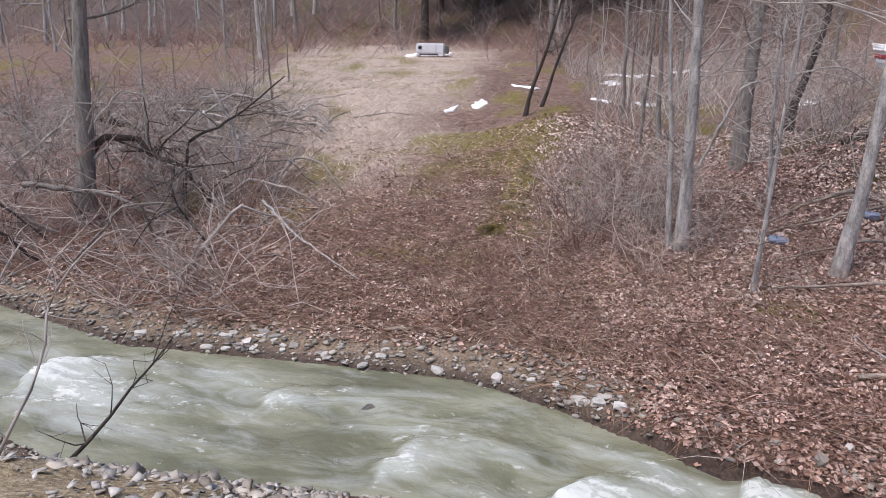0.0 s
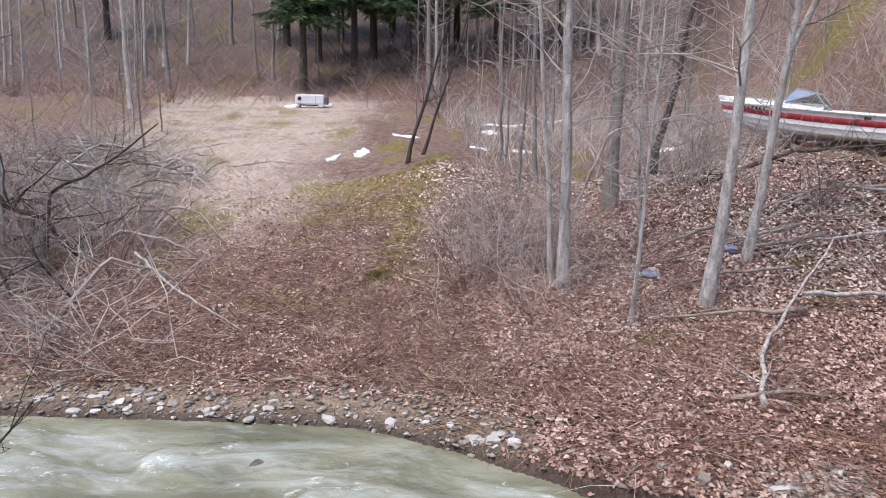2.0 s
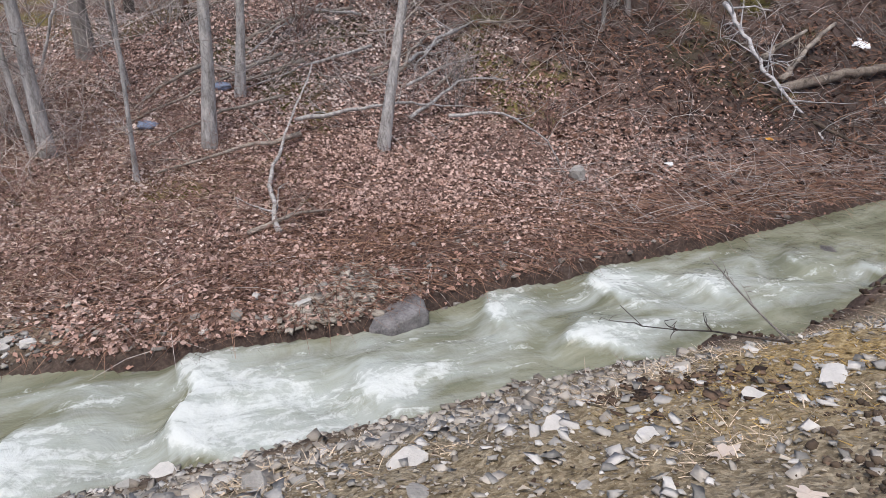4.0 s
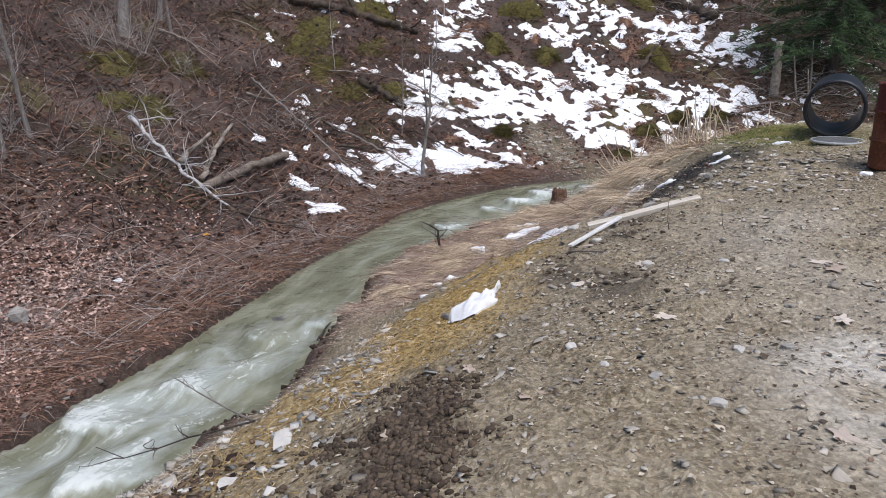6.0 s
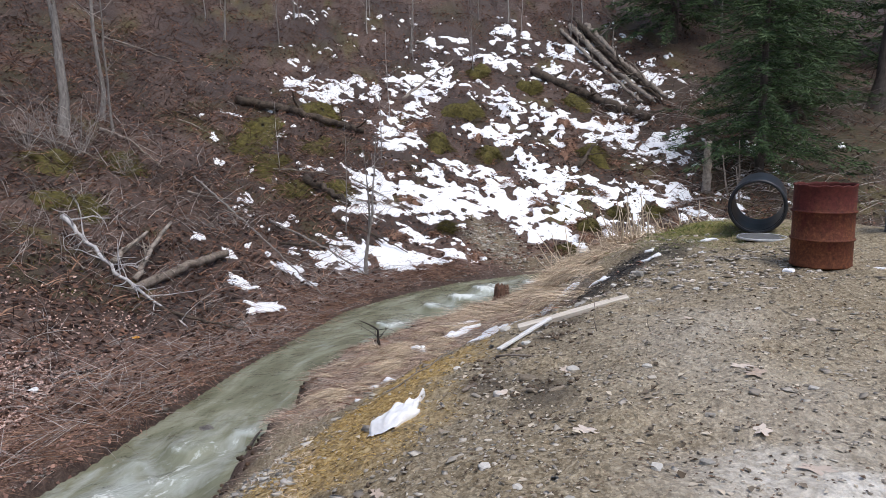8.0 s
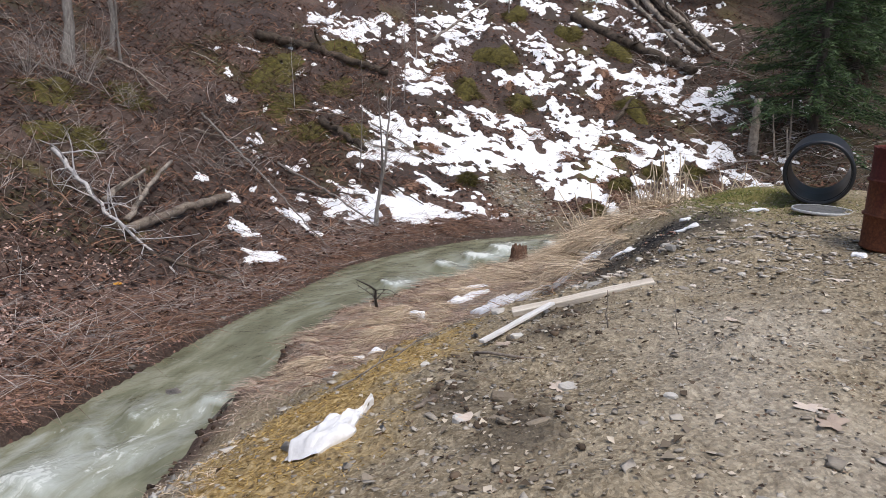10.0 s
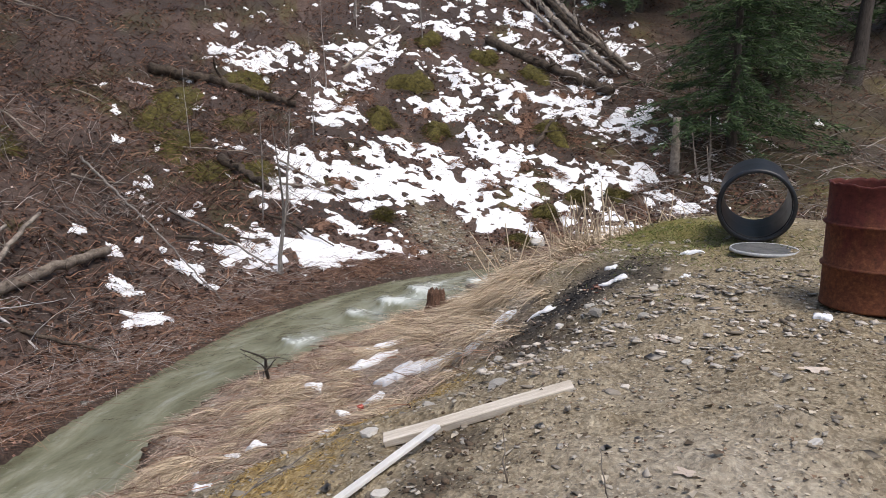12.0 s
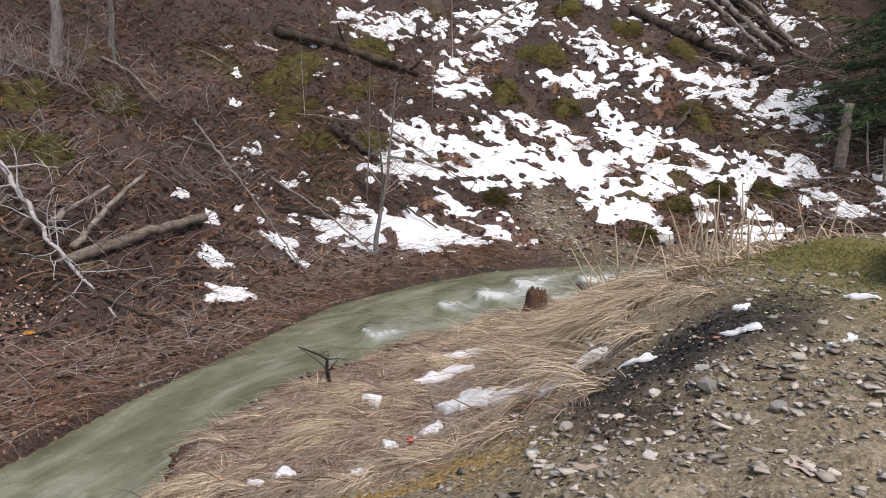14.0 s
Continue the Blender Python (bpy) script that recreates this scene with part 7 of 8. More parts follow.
# branches over the water at the near bank
sticks("fallen_branch", [(4.2, 1.13, gz(4.2, 1.13) + .01), (4.12, 1.6, -1.1), (4.1, 1.97, -1.2), (4.14, 2.15, -1.13)], .007, BARK_DARK, "dark thin branch reaching out over the water", 870, 4, .22)
sticks("fallen_branch", [(4.2, 1.15, gz(4.2, 1.15) + .02), (4.27, 1.44, -.9), (4.36, 1.72, -.73)], .008, BARK_GREY, "dark broken branch on the bank edge", 871, 3, .16)
sticks("fallen_branch", [(-3.0, 5.6, gz(-3.0, 5.6)), (-2.6, 5.9, -1.9), (-2.2, 6.2, -1.4)], .02, BARK_DARK, "dark twiggy branch leaning over the stream", 872, 8, .8)
sticks("fallen_branch", [(-3.6, 5.7, gz(-3.6, 5.7)), (-3.3, 6.0, -1.6), (-3.2, 6.3, -.9), (-2.8, 6.5, -.5)], .018, TWIG_GREY, "thin grey shrub stem at the water's edge", 873, 8, .7)
sticks("fallen_branch", [(-4.1, 5.9, gz(-4.1, 5.9)), (-4.0, 6.2, -1.3), (-3.6, 6.6, -.6)], .018, TWIG_GREY, "thin grey shrub stem at the water's edge", 874, 8, .7)
sticks("twig", [gp(12.5, -.42, 0), (12.45, -.4, gz(12.5, -.42) + .35), (12.25, -.1, gz(12.5, -.42) + .55)], .025, BARK_DARK, "dark twisted twig sticking out of the straw", 875, 5, .4)
sticks("stick", [gp(5.5, -1.2, .02), gp(5.0, -1.62, .02)], .011, DEADWOOD, "thin dry stick on the gravel", 876, 0)
sticks("twig", [gp(5.44, -2.0, 0), (5.45, -1.98, gz(5.44, -2.0) + .24)], .005, DEADWOOD, "dry weed stalk standing in the mud", 877, 0)
sticks("twig", [gp(5.1, -2.3, 0), (5.14, -2.26, gz(5.1, -2.3) + .22)], .004, DEADWOOD, "dry weed stalk standing in the mud", 878, 0)
sticks("driftwood", [(9.35, 1.45, ZW - .02), (9.75, 1.3, ZW + .1)], .03, BARK_DARK, "dark stick of driftwood caught in the rapids", 879, 0)

# stump on the low bench
st = thing("tree_stump", "rotten reddish tree stump at the water's edge", "stump", at=pose(15.75, -3.3, gz(15.75, -3.3) - .05))
bm = lathe([(.28, -.1), (.21, .05), (.16, .18), (.15, .32), (.135, .38), (.07, .3), (0, .26)], 22, .03, 4)
for v in bm.verts:
    if v.co.z > .31:
        v.co.z += random.uniform(-.04, .05)
part("bole", bm, STUMPWOOD, st)


def reeds(x, y, n, high, label, seed, spread=.35, name="reed_clump"):
    r = np.random.default_rng(seed)
    t = thing(name, label, "reeds", at=pose(x, y, gz(x, y)))
    m = n * 9
    lx, ly = r.normal(0, spread * 1.1, m), r.normal(0, spread * 1.1, m)
    root = np.stack([lx, ly, height(x + lx, y + ly) - gz(x, y)], 1)
    way = 2.3 + r.normal(0, 1.0, m)
    d = np.stack([np.cos(way) * .7, np.sin(way) * .7, r.uniform(.3, 1.2, m)], 1)
    tagged(part("leaf_mass", fast_mesh("leaf_mass", *ribbons(root, d, r.uniform(.3, .8, m) * high, r.uniform(.008, .018, m), r.uniform(.2, .8, m), r, 4), STRAW), STRAW, t, "drooping dry leaf blades"), kind="stuff")
    for _ in range(n // 2):
        px, py = r.normal(0, spread, 2)
        z0 = gz(x + px, y + py) - gz(x, y)
        p = wander(r, (px, py, z0 - .03), (r.normal(0, .3), r.normal(0, .3), 1), high * r.uniform(.35, 1.15), 5, .08)
        if r.uniform() < .35:
            p[4:] += np.array([r.normal(0, .1), r.normal(0, .1), -.15]) * high
        part("stalk", fast_mesh("stalk", *tubes([(p, np.linspace(.014, .006, 6))], 4), STRAW), STRAW, t)
    return t


reeds(12.3, -3.75, 26, .95, "pale snapped reed stalks on the bank", 31, .14)
reeds(12.2, -5.05, 30, .8, "clump of dry pale cattail stalks", 32, .3)
reeds(11.6, -4.5, 44, .95, "clump of dry pale cattail stalks", 33, .18)
reeds(12.9, -5.6, 26, .7, "clump of dry pale cattail stalks", 34, .45)
reeds(13.6, -6.6, 18, .6, "thin dry cattail stalks at the bank edge", 35, .5)

# plastic bag on the bank: a crumpled sheet, wide at one end and twisted to a tail
def build_bag(x, y, yaw):
    bag = thing("plastic_bag", "torn white plastic bag half buried in the bank", "bag", at=pose(x, y, gz(x, y)))
    bm = bmesh.new()
    nu, nv = 30, 20
    grid = []
    ca, sa = math.cos(yaw), math.sin(yaw)
    for i in range(nu):
        u = i / (nu - 1)
        half = .21 * math.sin(math.pi * min(1, .12 + u * 1.0) ** .7) * (1 - .75 * max(0, u - .45) / .55) + .015
        row = []
        for j in range(nv):
            w = j / (nv - 1) * 2 - 1
            px, py = (u - .45) * .62 + .03 * noise.noise((u * 5, w * 3, 1)), .75 * half * w * (1 + .45 * noise.noise((u * 5, w * 2, 4)))
            wx, wy = x + px * ca - py * sa, y + px * sa + py * ca
            crease = abs(noise.noise((u * 4, w * 2.5, 7))) + .4 * abs(noise.noise((u * 10, w * 6, 2)))
            fold = .05 * (1 - u) * (1 - w * w) + .075 * crease
            row.append(bm.verts.new((wx - x, wy - y, gz(wx, wy) - gz(x, y) + .014 + fold * (1 - w ** 6) * min(1, u * 8))))
        grid.append(row)
    for a, b in zip(grid[:-1], grid[1:]):
        for k in range(nv - 1):
            bm.faces.new((a[k], b[k], b[k + 1], a[k + 1])).smooth = True
    for k in range(nu - 1):
        for side, a, b in ((0, k + 1, k), (nv - 1, k, k + 1)):
            u, v = grid[a][side], grid[b][side]
            low = [bm.verts.new(q.co - Vector((0, 0, .03))) for q in (v, u)]
            bm.faces.new((u, v, *low))
    part("film", bm, PLASTIC_W, bag)


build_bag(4.8, -.4, -.57)


def stone(x, y, sx, sy, sz, seed, label="grey stone", yaw=0.0, sink=.35, material=None, base=None):
    bm = bmesh.new()
    bmesh.ops.create_icosphere(bm, subdivisions=2 if max(sx, sy) < .3 else 3, radius=1)
    off = Vector((seed * 3.7, seed * 1.3, 0))
    for v in bm.verts:
        c = v.co.copy()
        flat = Vector((max(-.72, min(.72, c.x)), max(-.75, min(.75, c.y)), max(-.6, min(.6, c.z))))
        c = c.lerp(flat * 1.25, .65) * (1 + .34 * noise.noise(c * 1.4 + off) + .16 * noise.noise(c * 3.1 + off))
        v.co = Vector((c.x * sx, c.y * sy, c.z * sz))
    for f in bm.faces:
        f.smooth = max(sx, sy) > .3
    me = bpy.data.meshes.new("stone")
    bm.to_mesh(me)
    bm.free()
    me.materials.append(material or STONE_TH)
    ob = new("stone", me)
    z = (gz(x, y) if base is None else base) + sz * (1 - 2 * sink)
    ob.matrix_world = pose(x, y, z, random.uniform(-12, 12), random.uniform(-12, 12), yaw)
    return tagged(ob, label, "stone", "bank stones")


b0 = stone(5.0, 5.06, .35, .26, .16, 1, "large smooth grey boulder at the waterline", -20, .5, BOULDER, ZW)
b0.matrix_world = pose(5.0, 5.06, ZW + .02, 4, -10, -22)
for k, (x, y, s) in enumerate(((.2, 8.25, .17), (.9, 8.0, .16), (1.75, 7.45, .17), (1.95, 7.3, .15), (2.15, 7.15, .15), (3.05, 6.75, .09), (2.9, 6.9, .06), (-2.8, 8.9, .16), (-2.3, 9.0, .14), (-2.6, 9.15, .15),
                               (-1.2, 8.6, .12), (-.5, 8.6, .11), (1.3, 7.9, .1), (-3.3, 9.2, .14), (-3.8, 9.3, .16), (-1.8, 8.8, .1), (3.7, 6.0, .16), (4.3, 5.7, .18), (4.6, 5.75, .13), (4.0, 6.1, .12), (6.9, 5.0, .1))):
    s *= .55
    stone(x, y, s, s * random.uniform(.55, .9), s * random.uniform(.35, .6), 10 + k, "grey stone on the far waterline", random.uniform(0, 180))
q6 = np.random.default_rng(91)
for k in range(80):
    cx, cy, sd = ((-2.6, 9.1, .5), (-.4, 8.5, .6), (1.3, 7.7, .5), (2.6, 6.75, .5), (-1.4, 8.75, .6))[k % 5]
    x, y = cx + q6.normal(0, sd), cy + q6.normal(0, .22)
    y -= .38 * (x - cx)
    if -.1 < float(along(FAR, np.array([x]), np.array([y]))[0][0]) < .75:
        s = .03 + .06 * q6.uniform() ** 2
        stone(x, y, s, s * q6.uniform(.5, .9), s * q6.uniform(.25, .45), 200 + k, "flat grey stone on the far waterline", q6.uniform(0, 180), .35)
for k, (x, y, s) in enumerate(((3.02, 4.4, .18), (2.15, 4.72, .17), (1.9, 4.75, .14), (2.5, 4.5, .12), (2.5, 1.6, .11), (2.48, 1.2, .09), (2.82, 1.68, .075), (1.9, 1.9, .14), (1.7, 1.65, .1), (3.05, 1.0, .1),
                               (2.0, 1.2, .05), (1.5, 2.35, .12), (3.35, .78, .14), (2.3, 2.4, .12), (1.2, 2.7, .12), (3.6, 1.5, .08), (4.3, 1.2, .1), (2.9, 2.6, .08))):
    s *= .62
    stone(x, y, s, s * random.uniform(.55, .9), s * random.uniform(.2, .34), 40 + k, "pale grey stone on the gravel bank", random.uniform(0, 180))
for k, (x, y, s) in enumerate(((6.76, -2.3, .12), (5.72, -1.5, .09), (4.6, -1.55, .08), (3.2, -.7, .05), (2.9, -1.4, .05), (2.95, -.8, .045), (2.92, -1.64, .06), (2.7, -.95, .055), (2.42, -1.1, .06), (4.4, -1.0, .06),
                               (4.2, -1.9, .05), (8.4, -3.5, .09), (8.0, -3.4, .1), (8.3, -3.2, .07), (7.6, -3.6, .08), (7.3, -2.9, .07), (8.4, -2.7, .1), (6.4, -3.3, .06), (5.2, -3.2, .06), (3.6, -2.6, .05), (3.4, -1.9, .045),
                               (9.6, -1.9, .07), (9.2, -1.7, .06), (6.6, -1.5, .08), (7.0, -1.9, .07), (4.9, -.4, .06), (5.6, -.9, .05))):
    s *= .62
    stone(x, y, s, s * random.uniform(.6, .95), s * random.uniform(.45, .65), 80 + k, "muddy stone lying in the gravel", random.uniform(0, 180), .4)
for k, (x, y, sx, sy, yaw) in enumerate(((5.71, -1.47, .085, .06, 30), (4.54, -1.22, .1, .075, 70), (4.25, -1.18, .06, .045, 20), (4.18, -1.32, .085, .03, 100), (4.03, -1.4, .045, .025, 20), (5.13, -1.09, .06, .035, 80),
                                         (5.43, -1.21, .07, .03, 140), (5.16, -1.28, .06, .04, 60), (5.1, -.8, .05, .035, 0), (5.25, -.88, .04, .03, 40), (4.0, -.6, .06, .045, 10), (3.7, -.95, .055, .04, 60))):
    stone(x, y, sx * .62, sy * .62, min(sx, sy) * .36, 140 + k, "muddy brown stone beside the yellowed moss", yaw, .35, STONE_MUD)
sticks("stick", [gp(4.8, -.92, .015), gp(4.62, -.8, .03)], .02, LOG_BROWN, "short thick rotten stick on the soil", 888, 0)
sticks("stick", [gp(5.6, -.33, .03), gp(6.3, -.75, .06), gp(6.86, -1.19, .05), gp(7.2, -1.5, .02)], .006, BARK_GREY, "thin dark limb lying along the straw edge", 889, 3, .2)
for x, y, s in ((10.05, 2.1, .15), (19.2, -5.2, .2), (18.6, -4.6, .16), (-.6, 7.4, .1)):
    stone(x, y, s * 1.2, s * .7, s * .36, int(x * 9) + 5, "dark wet rock breaking the stream's surface", 30, .45, WETROCK, ZW - .02)
stone(21.2, -6.9, .26, .2, .16, 77, "pale rock in the undercut bank", 20, .4)
stone(9.5, 5.6, .16, .12, .12, 78, "pale stone beside the arched branch", 20, .3)

# burnt scraps in the black fire place by the bank top
heap = thing("ash_heap", "flat black fire place with wet ash and burnt scraps", "ash heap", at=pose(8.9, -3.7, gz(8.9, -3.7)))
r3 = np.random.default_rng(12)
hu, hv = r3.normal(0, .42, 900), r3.normal(0, .24, 900)
hx, hy = 8.95 + .6 * hu + .8 * hv, -3.65 - .8 * hu + .6 * hv
v, f = chips(hx, hy, .004 + .02 * r3.uniform(0, 1, 900) ** 3, r3, .1, .4)
part("ash", fast_mesh("ash", v - np.array([8.9, -3.7, gz(8.9, -3.7)]), f, ASH), ASH, heap)
CHAR = plain("charred orange scraps", (.12, .03, .02), (.5, .3, .22), 20, .8, per_object=.8)
for _ in range(16):
    px, py = 8.7 + r3.normal(0, .25), -3.75 + r3.normal(0, .1)
    v, f = chips(np.array([px]), np.array([py]), r3.uniform(.015, .03, 1), r3, .3)
    part("burnt_scrap", fast_mesh("burnt_scrap", v - np.array([8.9, -3.7, gz(8.9, -3.7)]), f, CHAR), CHAR, heap, "charred orange scrap")

# mud clods
def clod_keep(x, y):
    k = np.zeros_like(x)
    for px, py, rx, ry in SOIL_SPOTS:
        k = np.maximum(k, np.exp(-(((x - px) / rx) ** 2 + ((y - py) / ry) ** 2)) * (1 if px < 3 else .35))
    return k * np.clip(4 * fbm(x, y, .3, 3, 191) - 1.2, .05, 1)


x, y = scatter(rng, 60000, 2.1, 3.5, -.4, .75, clod_keep)
stuff("mud_clods", pebbles(x, y, .004 + .02 * rng.uniform(0, 1, len(x)) ** 3, rng, .5, .6), MUD, "low heap of dark crumbly mud", "mud")
x, y = scatter(rng, 40000, 3.5, 9.0, -3.6, -.9, clod_keep)
stuff("mud_clods", pebbles(x, y, .004 + .022 * rng.uniform(0, 1, len(x)) ** 4, rng, .3, .5), MUD, "dark crumbs of dug soil beside the planks", "mud")

# litter
can = thing("drink_can", "crushed red and white drink can in the straw", "can", at=pose(10.25, -1.62, gz(10.25, -1.62) + .05, 80, 0, 30))
part("can_body", lathe([(0, -.06), (.026, -.06), (.033, -.05), (.033, .0)], 20, .003, 2), TIN_RED, can)
part("can_end", lathe([(.033, .0), (.033, .05), (.026, .06), (0, .058)], 20, .003, 2), METAL, can, "bare metal end")
for x, y, m, s, lab in ((6.9, 10.9, BLUE_FILM, .16, "crumpled blue litter among the leaves"), (5.4, 10.7, BLUE_FILM, .15, "crumpled blue grey litter among the leaves"), (13.75, 4.15, ORANGE, .07, "single orange leaf on dark grass"),
                        (11.0, 4.8, PLASTIC_W, .08, "white scrap of litter on the bank"), (2.35, -1.75, BLUE_FILM, .025, "faded blue wrapper trodden into the mud")):
    bm = bmesh.new()
    bmesh.ops.create_icosphere(bm, subdivisions=2, radius=s)
    for v in bm.verts:
        v.co *= 1 + .5 * noise.noise(v.co * .9 / s + Vector((x, y, 0)))
        v.co.z *= .4
    me = bpy.data.meshes.new("scrap")
    bm.to_mesh(me)
    bm.free()
    me.materials.append(m)
    ob = new("scrap", me)
    ob.matrix_world = pose(x, y, gz(x, y) + s * .3, 0, 0, x * 40)
    tagged(ob, lab, "litter")


def oak_leaf(x, y, s, seed, material):
    r = np.random.default_rng(seed)
    n = 18
    a = np.linspace(0, 2 * math.pi, n, endpoint=False)
    lobes = 1 + .34 * np.cos(5 * a + .3) + r.uniform(-.08, .08, n)
    px, py = np.cos(a) * s * lobes, np.sin(a) * s * .62 * lobes
    pz = .07 * s * np.sin(2 * a + r.uniform(0, 6)) + .1 * s + r.uniform(-.04, .04, n) * s
    me = bpy.data.meshes.new("fallen_leaf")
    me.from_pydata([(0, 0, .05 * s)] + list(zip(px.tolist(), py.tolist(), pz.tolist())), [], [(0, 1 + k, 1 + (k + 1) % n) for k in range(n)])
    me.materials.append(material)
    ob = new("fallen_leaf", me)
    ob.matrix_world = pose(x, y, gz(x, y) + .002, 0, 0, r.uniform(0, 360))
    tagged(ob, "bleached lobed oak leaf lying on the gravel", "leaf", "oak leaves")


for k, (x, y) in enumerate(((2.8, .2), (3.4, -1.25), (3.85, -2.4), (4.0, -2.45), (3.1, -2.0), (2.75, -2.05), (2.45, -1.85), (2.2, -1.95), (4.4, -1.05), (4.55, -1.2), (4.6, -1.5), (2.75, -.45), (5.1, -2.6), (4.0, -2.4), (6.0, -3.8),
                            (3.3, -.2), (2.1, -1.4), (1.9, .9), (2.1, .6), (2.4, .9), (6.9, -3.4), (7.5, -3.9), (5.6, -1.4), (2.6, -2.6), (3.0, -3.0), (4.8, -3.4), (7.2, -2.6), (8.0, -3.0))):
    oak_leaf(x, y, .045 + .014 * (k % 3), 900 + k, LEAF_BIG)

# ---- boat on the terrace ----
def build_boat():
    bow, stern = Vector((12.0, 19.5, 0)), Vector((15.9, 15.7, 0))
    ln = (bow - stern).length
    mid = (bow + stern) / 2
    ang = math.degrees(math.atan2(bow.y - stern.y, bow.x - stern.x))
    z0 = gz(mid.x, mid.y) + .14
    t = thing("motorboat", "old white runabout with a red stripe stored on the terrace", "boat", at=pose(mid.x, mid.y, z0, 0, -2.0, ang))
    n = 25
    stations = np.linspace(0, 1, n)

    def sect(u):
        half = .97 * (1 - max(0, (u - .45) / .55) ** 2.4) * (.93 + .07 * min(1, u / .3)) + .01
        sheer = .78 + .2 * u ** 2
        keel = .02 + .5 * max(0, (u - .72) / .28) ** 2
        chine_z = .2 + .34 * u ** 3
        chine_w = half * (.96 - .22 * u ** 2)
        return half, sheer, min(keel, sheer - .1), min(chine_z, sheer - .08), chine_w

    def strip(levels, material, name, label=""):
        bm = bmesh.new()
        for side in (1, -1):
            rows = []
            for u in stations:
                rake = .45 * u ** 6
                rows.append([bm.verts.new(((u - .5) * ln + rake * (p[1] - .3), side * p[0], p[1])) for p in levels(u)])
            for a, b in zip(rows[:-1], rows[1:]):
                for k in range(len(a) - 1):
                    f = bm.faces.new((a[k], b[k], b[k + 1], a[k + 1]) if side > 0 else (a[k + 1], b[k + 1], b[k], a[k]))
                    f.smooth = True
        return part(name, bm, material, t, label)

    def lerp(a, b, q):
        return (a[0] + (b[0] - a[0]) * q, a[1] + (b[1] - a[1]) * q)

    def hull(u):
        h, s, k, cz, cw = sect(u)
        return [(0, k), (cw * .5, k + (cz - k) * .45), (cw, cz), lerp((cw, cz), (h, s), .05), lerp((cw, cz), (h, s), .28), lerp((cw + .012, cz), (h + .012, s), .3), lerp((cw, cz), (h, s), .33), lerp((cw, cz), (h, s), .5)]

    def stripe(u):
        h, s, k, cz, cw = sect(u)
        return [lerp((cw, cz), (h, s), .5), lerp((cw + .01, cz), (h + .01, s), .52), lerp((cw + .012, cz), (h + .012, s), .76), lerp((cw, cz), (h, s), .78)]

    def topside(u):
        h, s, k, cz, cw = sect(u)
        return [lerp((cw, cz), (h, s), .78), (h, s - .03), (h + .03, s - .02), (h + .03, s + .02), (h - .02, s + .03)]

    def deck(u):
        h, s, k, cz, cw = sect(u)
        e = s + .03
        if u > .52:
            return [(h - .02, e), (h * .6, e + .09), (0, e + .13)]
        return [(h - .02, e), (h * .82, e + .02), (h * .8, e - .12), (h * .78, .3), (0, .28)]

    strip(hull, HULL_W, "hull")
    strip(stripe, HULL_R, "stripe", "faded red stripe along the side")
    strip(topside, HULL_W, "gunwale", "white rubbing strake")
    bm = bmesh.new()
    cover = [u for u in stations]
    for lo, hi in ((0, .5), (.54, 1.0)):
        for side in (1, -1):
            rows = [[bm.verts.new(((u - .5) * ln + .45 * u ** 6 * (p[1] - .3), side * p[0], p[1])) for p in deck(u)] for u in cover if lo <= u <= hi]
            for a, b in zip(rows[:-1], rows[1:]):
                for k in range(len(a) - 1):
                    bm.faces.new((a[k], b[k], b[k + 1], a[k + 1]))
    part("deck", bm, HULL_W, t)
    # transom
    h, s, k, cz, cw = sect(0)
    bm = bmesh.new()
    ring = [(0, k), (cw, cz), (h, s), (h * .4, s - .05), (0, s - .25), (-h * .4, s - .05), (-h, s), (-cw, cz)]
    bm.faces.new([bm.verts.new((-.5 * ln, p[0], p[1])) for p in ring])
    part("transom", bm, HULL_W, t)
    # windshield
    def pane(pts, nm="windshield_pane"):
        bm = bmesh.new()
        f = bm.faces.new([bm.verts.new(p) for p in pts])
        bmesh.ops.solidify(bm, geom=[f], thickness=.008)
        return part(nm, bm, glass_m, frame_top, "tinted windshield glass")
    zb, zt = .98, 1.4
    frame_top = part("windshield_frame", fast_mesh("windshield_frame", *tubes([(np.array([(1.0, -.34, zt), (1.0, .34, zt)]), np.array([.018, .018]))], 6), METAL), METAL, t, "bare metal frame")
    pane([(1.35, -.4, zb), (1.35, .4, zb), (1.0, .34, zt), (1.0, -.34, zt)])
    for sgn in (1, -1):
        pane([(1.35, sgn * .4, zb), (0.2, sgn * .8, zb - .03), (0.45, sgn * .72, zt - .12), (1.0, sgn * .34, zt)])
        for a, b in (((1.35, sgn * .4, zb), (1.0, sgn * .34, zt)), ((0.2, sgn * .8, zb), (0.45, sgn * .72, zt - .12)), ((1.0, sgn * .34, zt), (0.45, sgn * .72, zt - .12))):
            part("windshield_frame", fast_mesh("windshield_frame", *tubes([(np.array([a, b]), np.array([.018, .018]))], 6), METAL), METAL, t, "bare metal frame")
    rail = np.array([((u - .5) * ln + .12, .62 * sect(u)[0], sect(u)[1] + .17) for u in np.linspace(.7, .97, 8)])
    for sgn in (1, -1):
        part("bow_rail", fast_mesh("bow_rail", *tubes([(rail * np.array([1, sgn, 1]), np.full(8, .014))], 6), METAL), METAL, t, "thin metal bow rail")
    for u in (.35, .12):
        bm = bmesh.new()
        bmesh.ops.create_cube(bm, size=1, matrix=Matrix.Translation(((u - .5) * ln, .97, .72)) @ Matrix.Diagonal((.16, .03, .06, 1)))
        part("vent", bm, DARK_TRIM, t, "dark side vent")
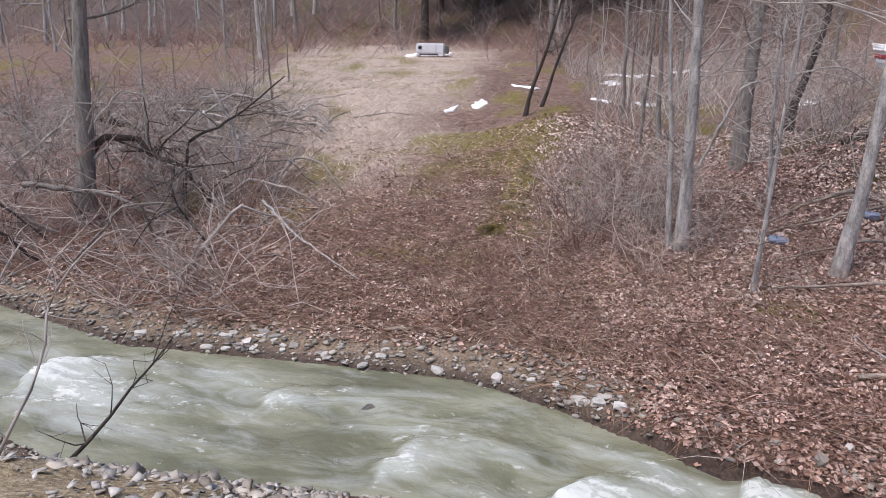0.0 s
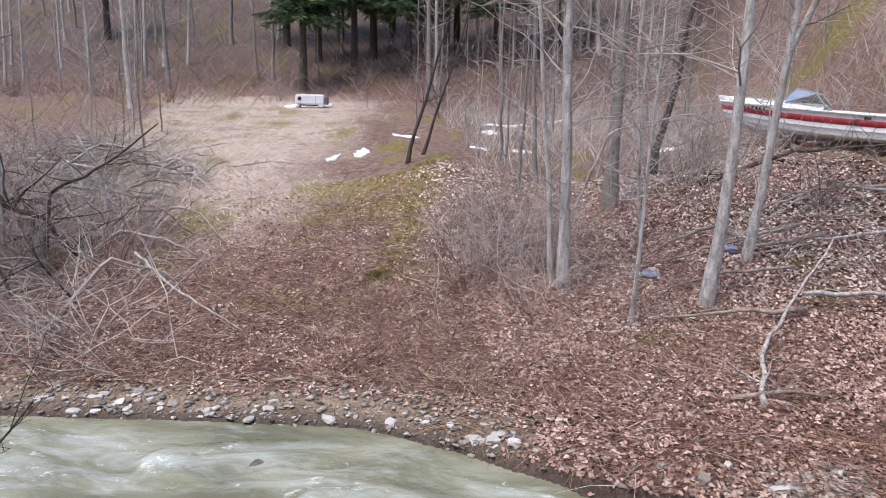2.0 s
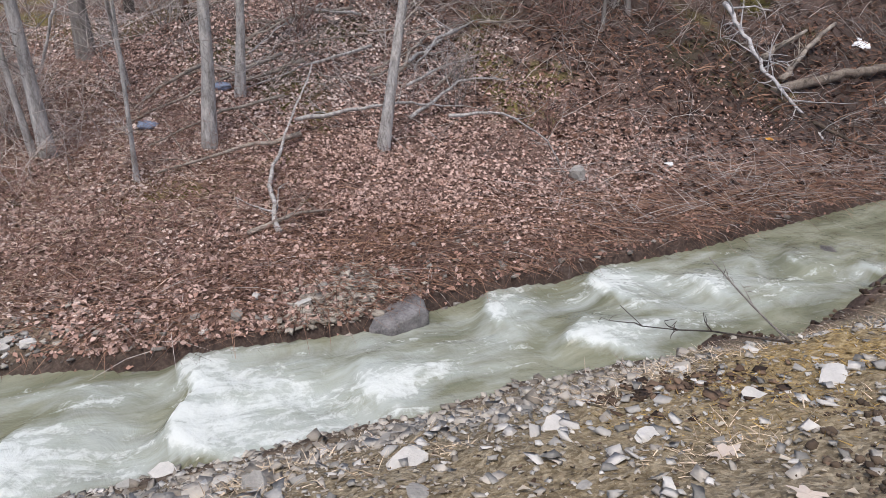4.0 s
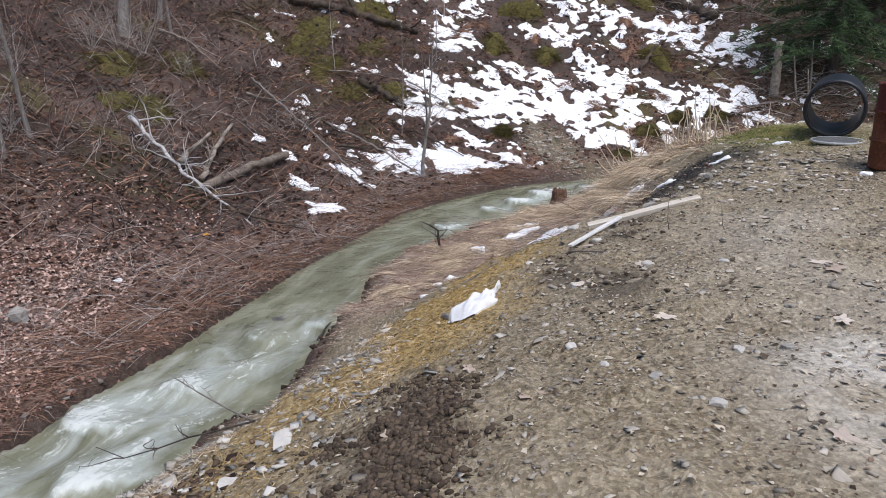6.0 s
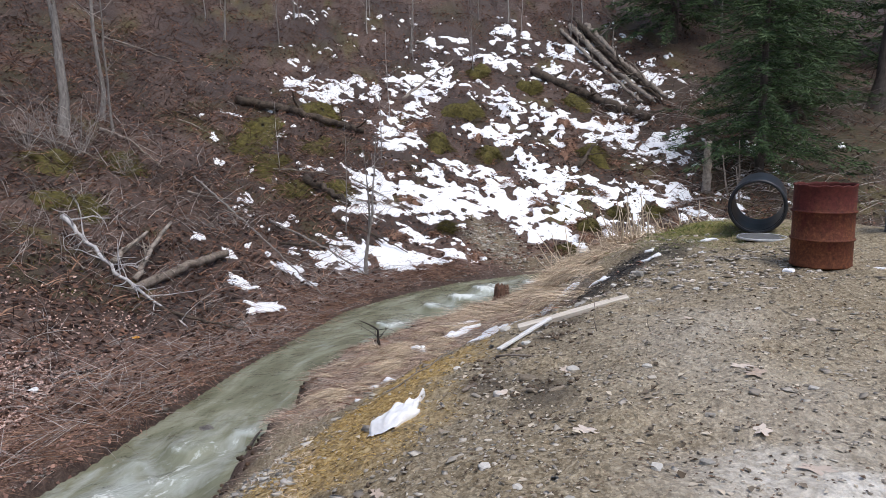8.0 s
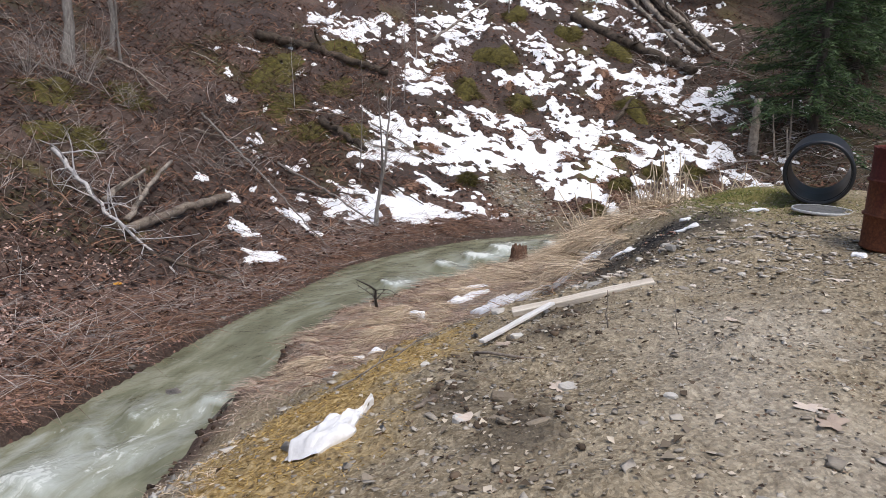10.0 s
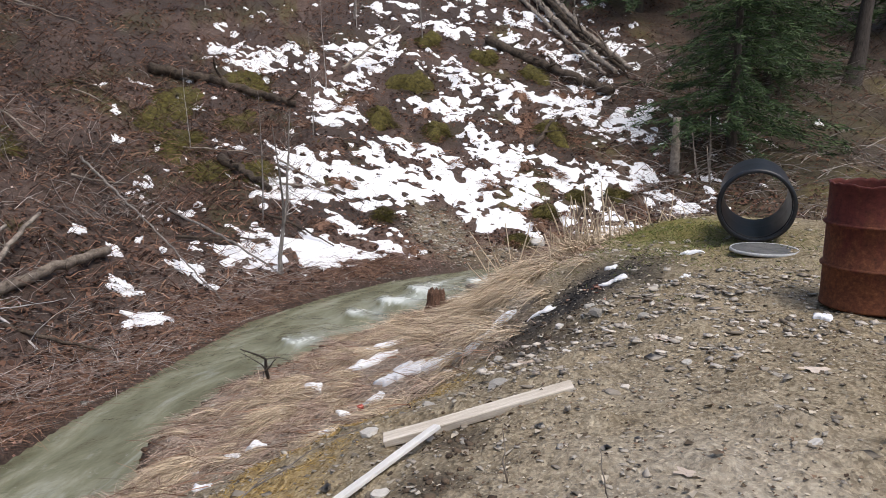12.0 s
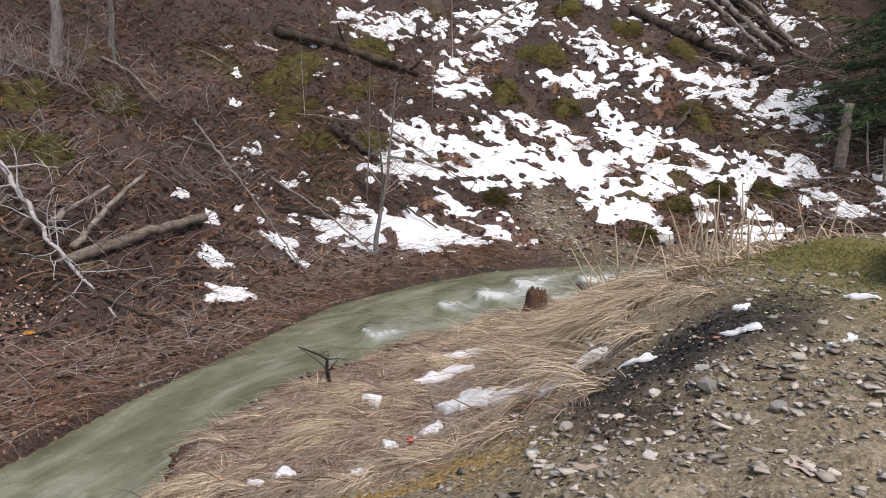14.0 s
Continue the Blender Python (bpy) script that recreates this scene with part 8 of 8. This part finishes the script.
    # registration bars on the bow, unreadable
    for k in range(6):
        bm = bmesh.new()
        u = .80 + k * .018
        h, s, _, cz, cw = sect(u)
        bmesh.ops.create_cube(bm, size=1, matrix=Matrix.Translation(((u - .5) * ln + .45 * u ** 6 * (s - .38), h + .012, s - .085)) @ Matrix.Diagonal((.055, .02, .07, 1)))
        part("marking_bar", bm, DARK_TRIM, t, "small dark marking bar")
    for x in (-1.7, 1.0):
        board("cradle_beam", t.matrix_world @ Vector((x, -.9, -.06)), t.matrix_world @ Vector((x, .9, -.06)), .16, .2, LOG_DARK, "dark timber block under the boat", "timber")


build_boat()

# ---- white appliance on its side at the far end of the clearing ----
def build_appliance():
    x, y = 0.05, 42.3
    t = thing("chest_appliance", "old white appliance lying on its side in the clearing", "appliance", at=pose(x, y, gz(x, y), 0, 0, -8))
    def box(nm, cx, cy, cz, sx, sy, sz, m, bev=.03, label=""):
        bm = bmesh.new()
        bmesh.ops.create_cube(bm, size=1, matrix=Matrix.Translation((cx, cy, cz)) @ Matrix.Diagonal((sx, sy, sz, 1)))
        bmesh.ops.bevel(bm, geom=bm.edges[:], offset=bev, segments=3, affect='EDGES')
        return part(nm, bm, m, t, label)
    box("cabinet", 0, 0, .42, 1.62, .75, .58, APPLIANCE, .07)
    box("foot", -.68, -.02, .07, .2, .7, .16, APPLIANCE, .03)
    box("foot", .62, -.02, .07, .3, .7, .16, APPLIANCE, .03)
    # near-black slab added between the feet as the shade below the cabinet
    box("underside", 0, .1, .1, 1.2, .5, .08, DARK_TRIM, .01, "dark slab standing in for the shade underneath")
    box("side_flap", .92, 0, .34, .16, .7, .42, GREY_LID, .03, "grey bent side panel")
    bm = bmesh.new()
    bmesh.ops.create_cone(bm, cap_ends=True, segments=24, radius1=.11, radius2=.11, depth=.05, matrix=pose(-.56, -.375, .46, 90))
    part("round_port", bm, DARK_TRIM, t, "black round opening")
    box("seam", .35, -.378, .42, .012, .02, .5, DARK_TRIM, .002)
    for k, (dx, w) in enumerate(((.1, .9), (-1.1, .4), (-.9, .3))):
        snow_patch(x + dx, y + (1.2 if k == 0 else .3), w, .3, .1, .16, 40 + k)


build_appliance()
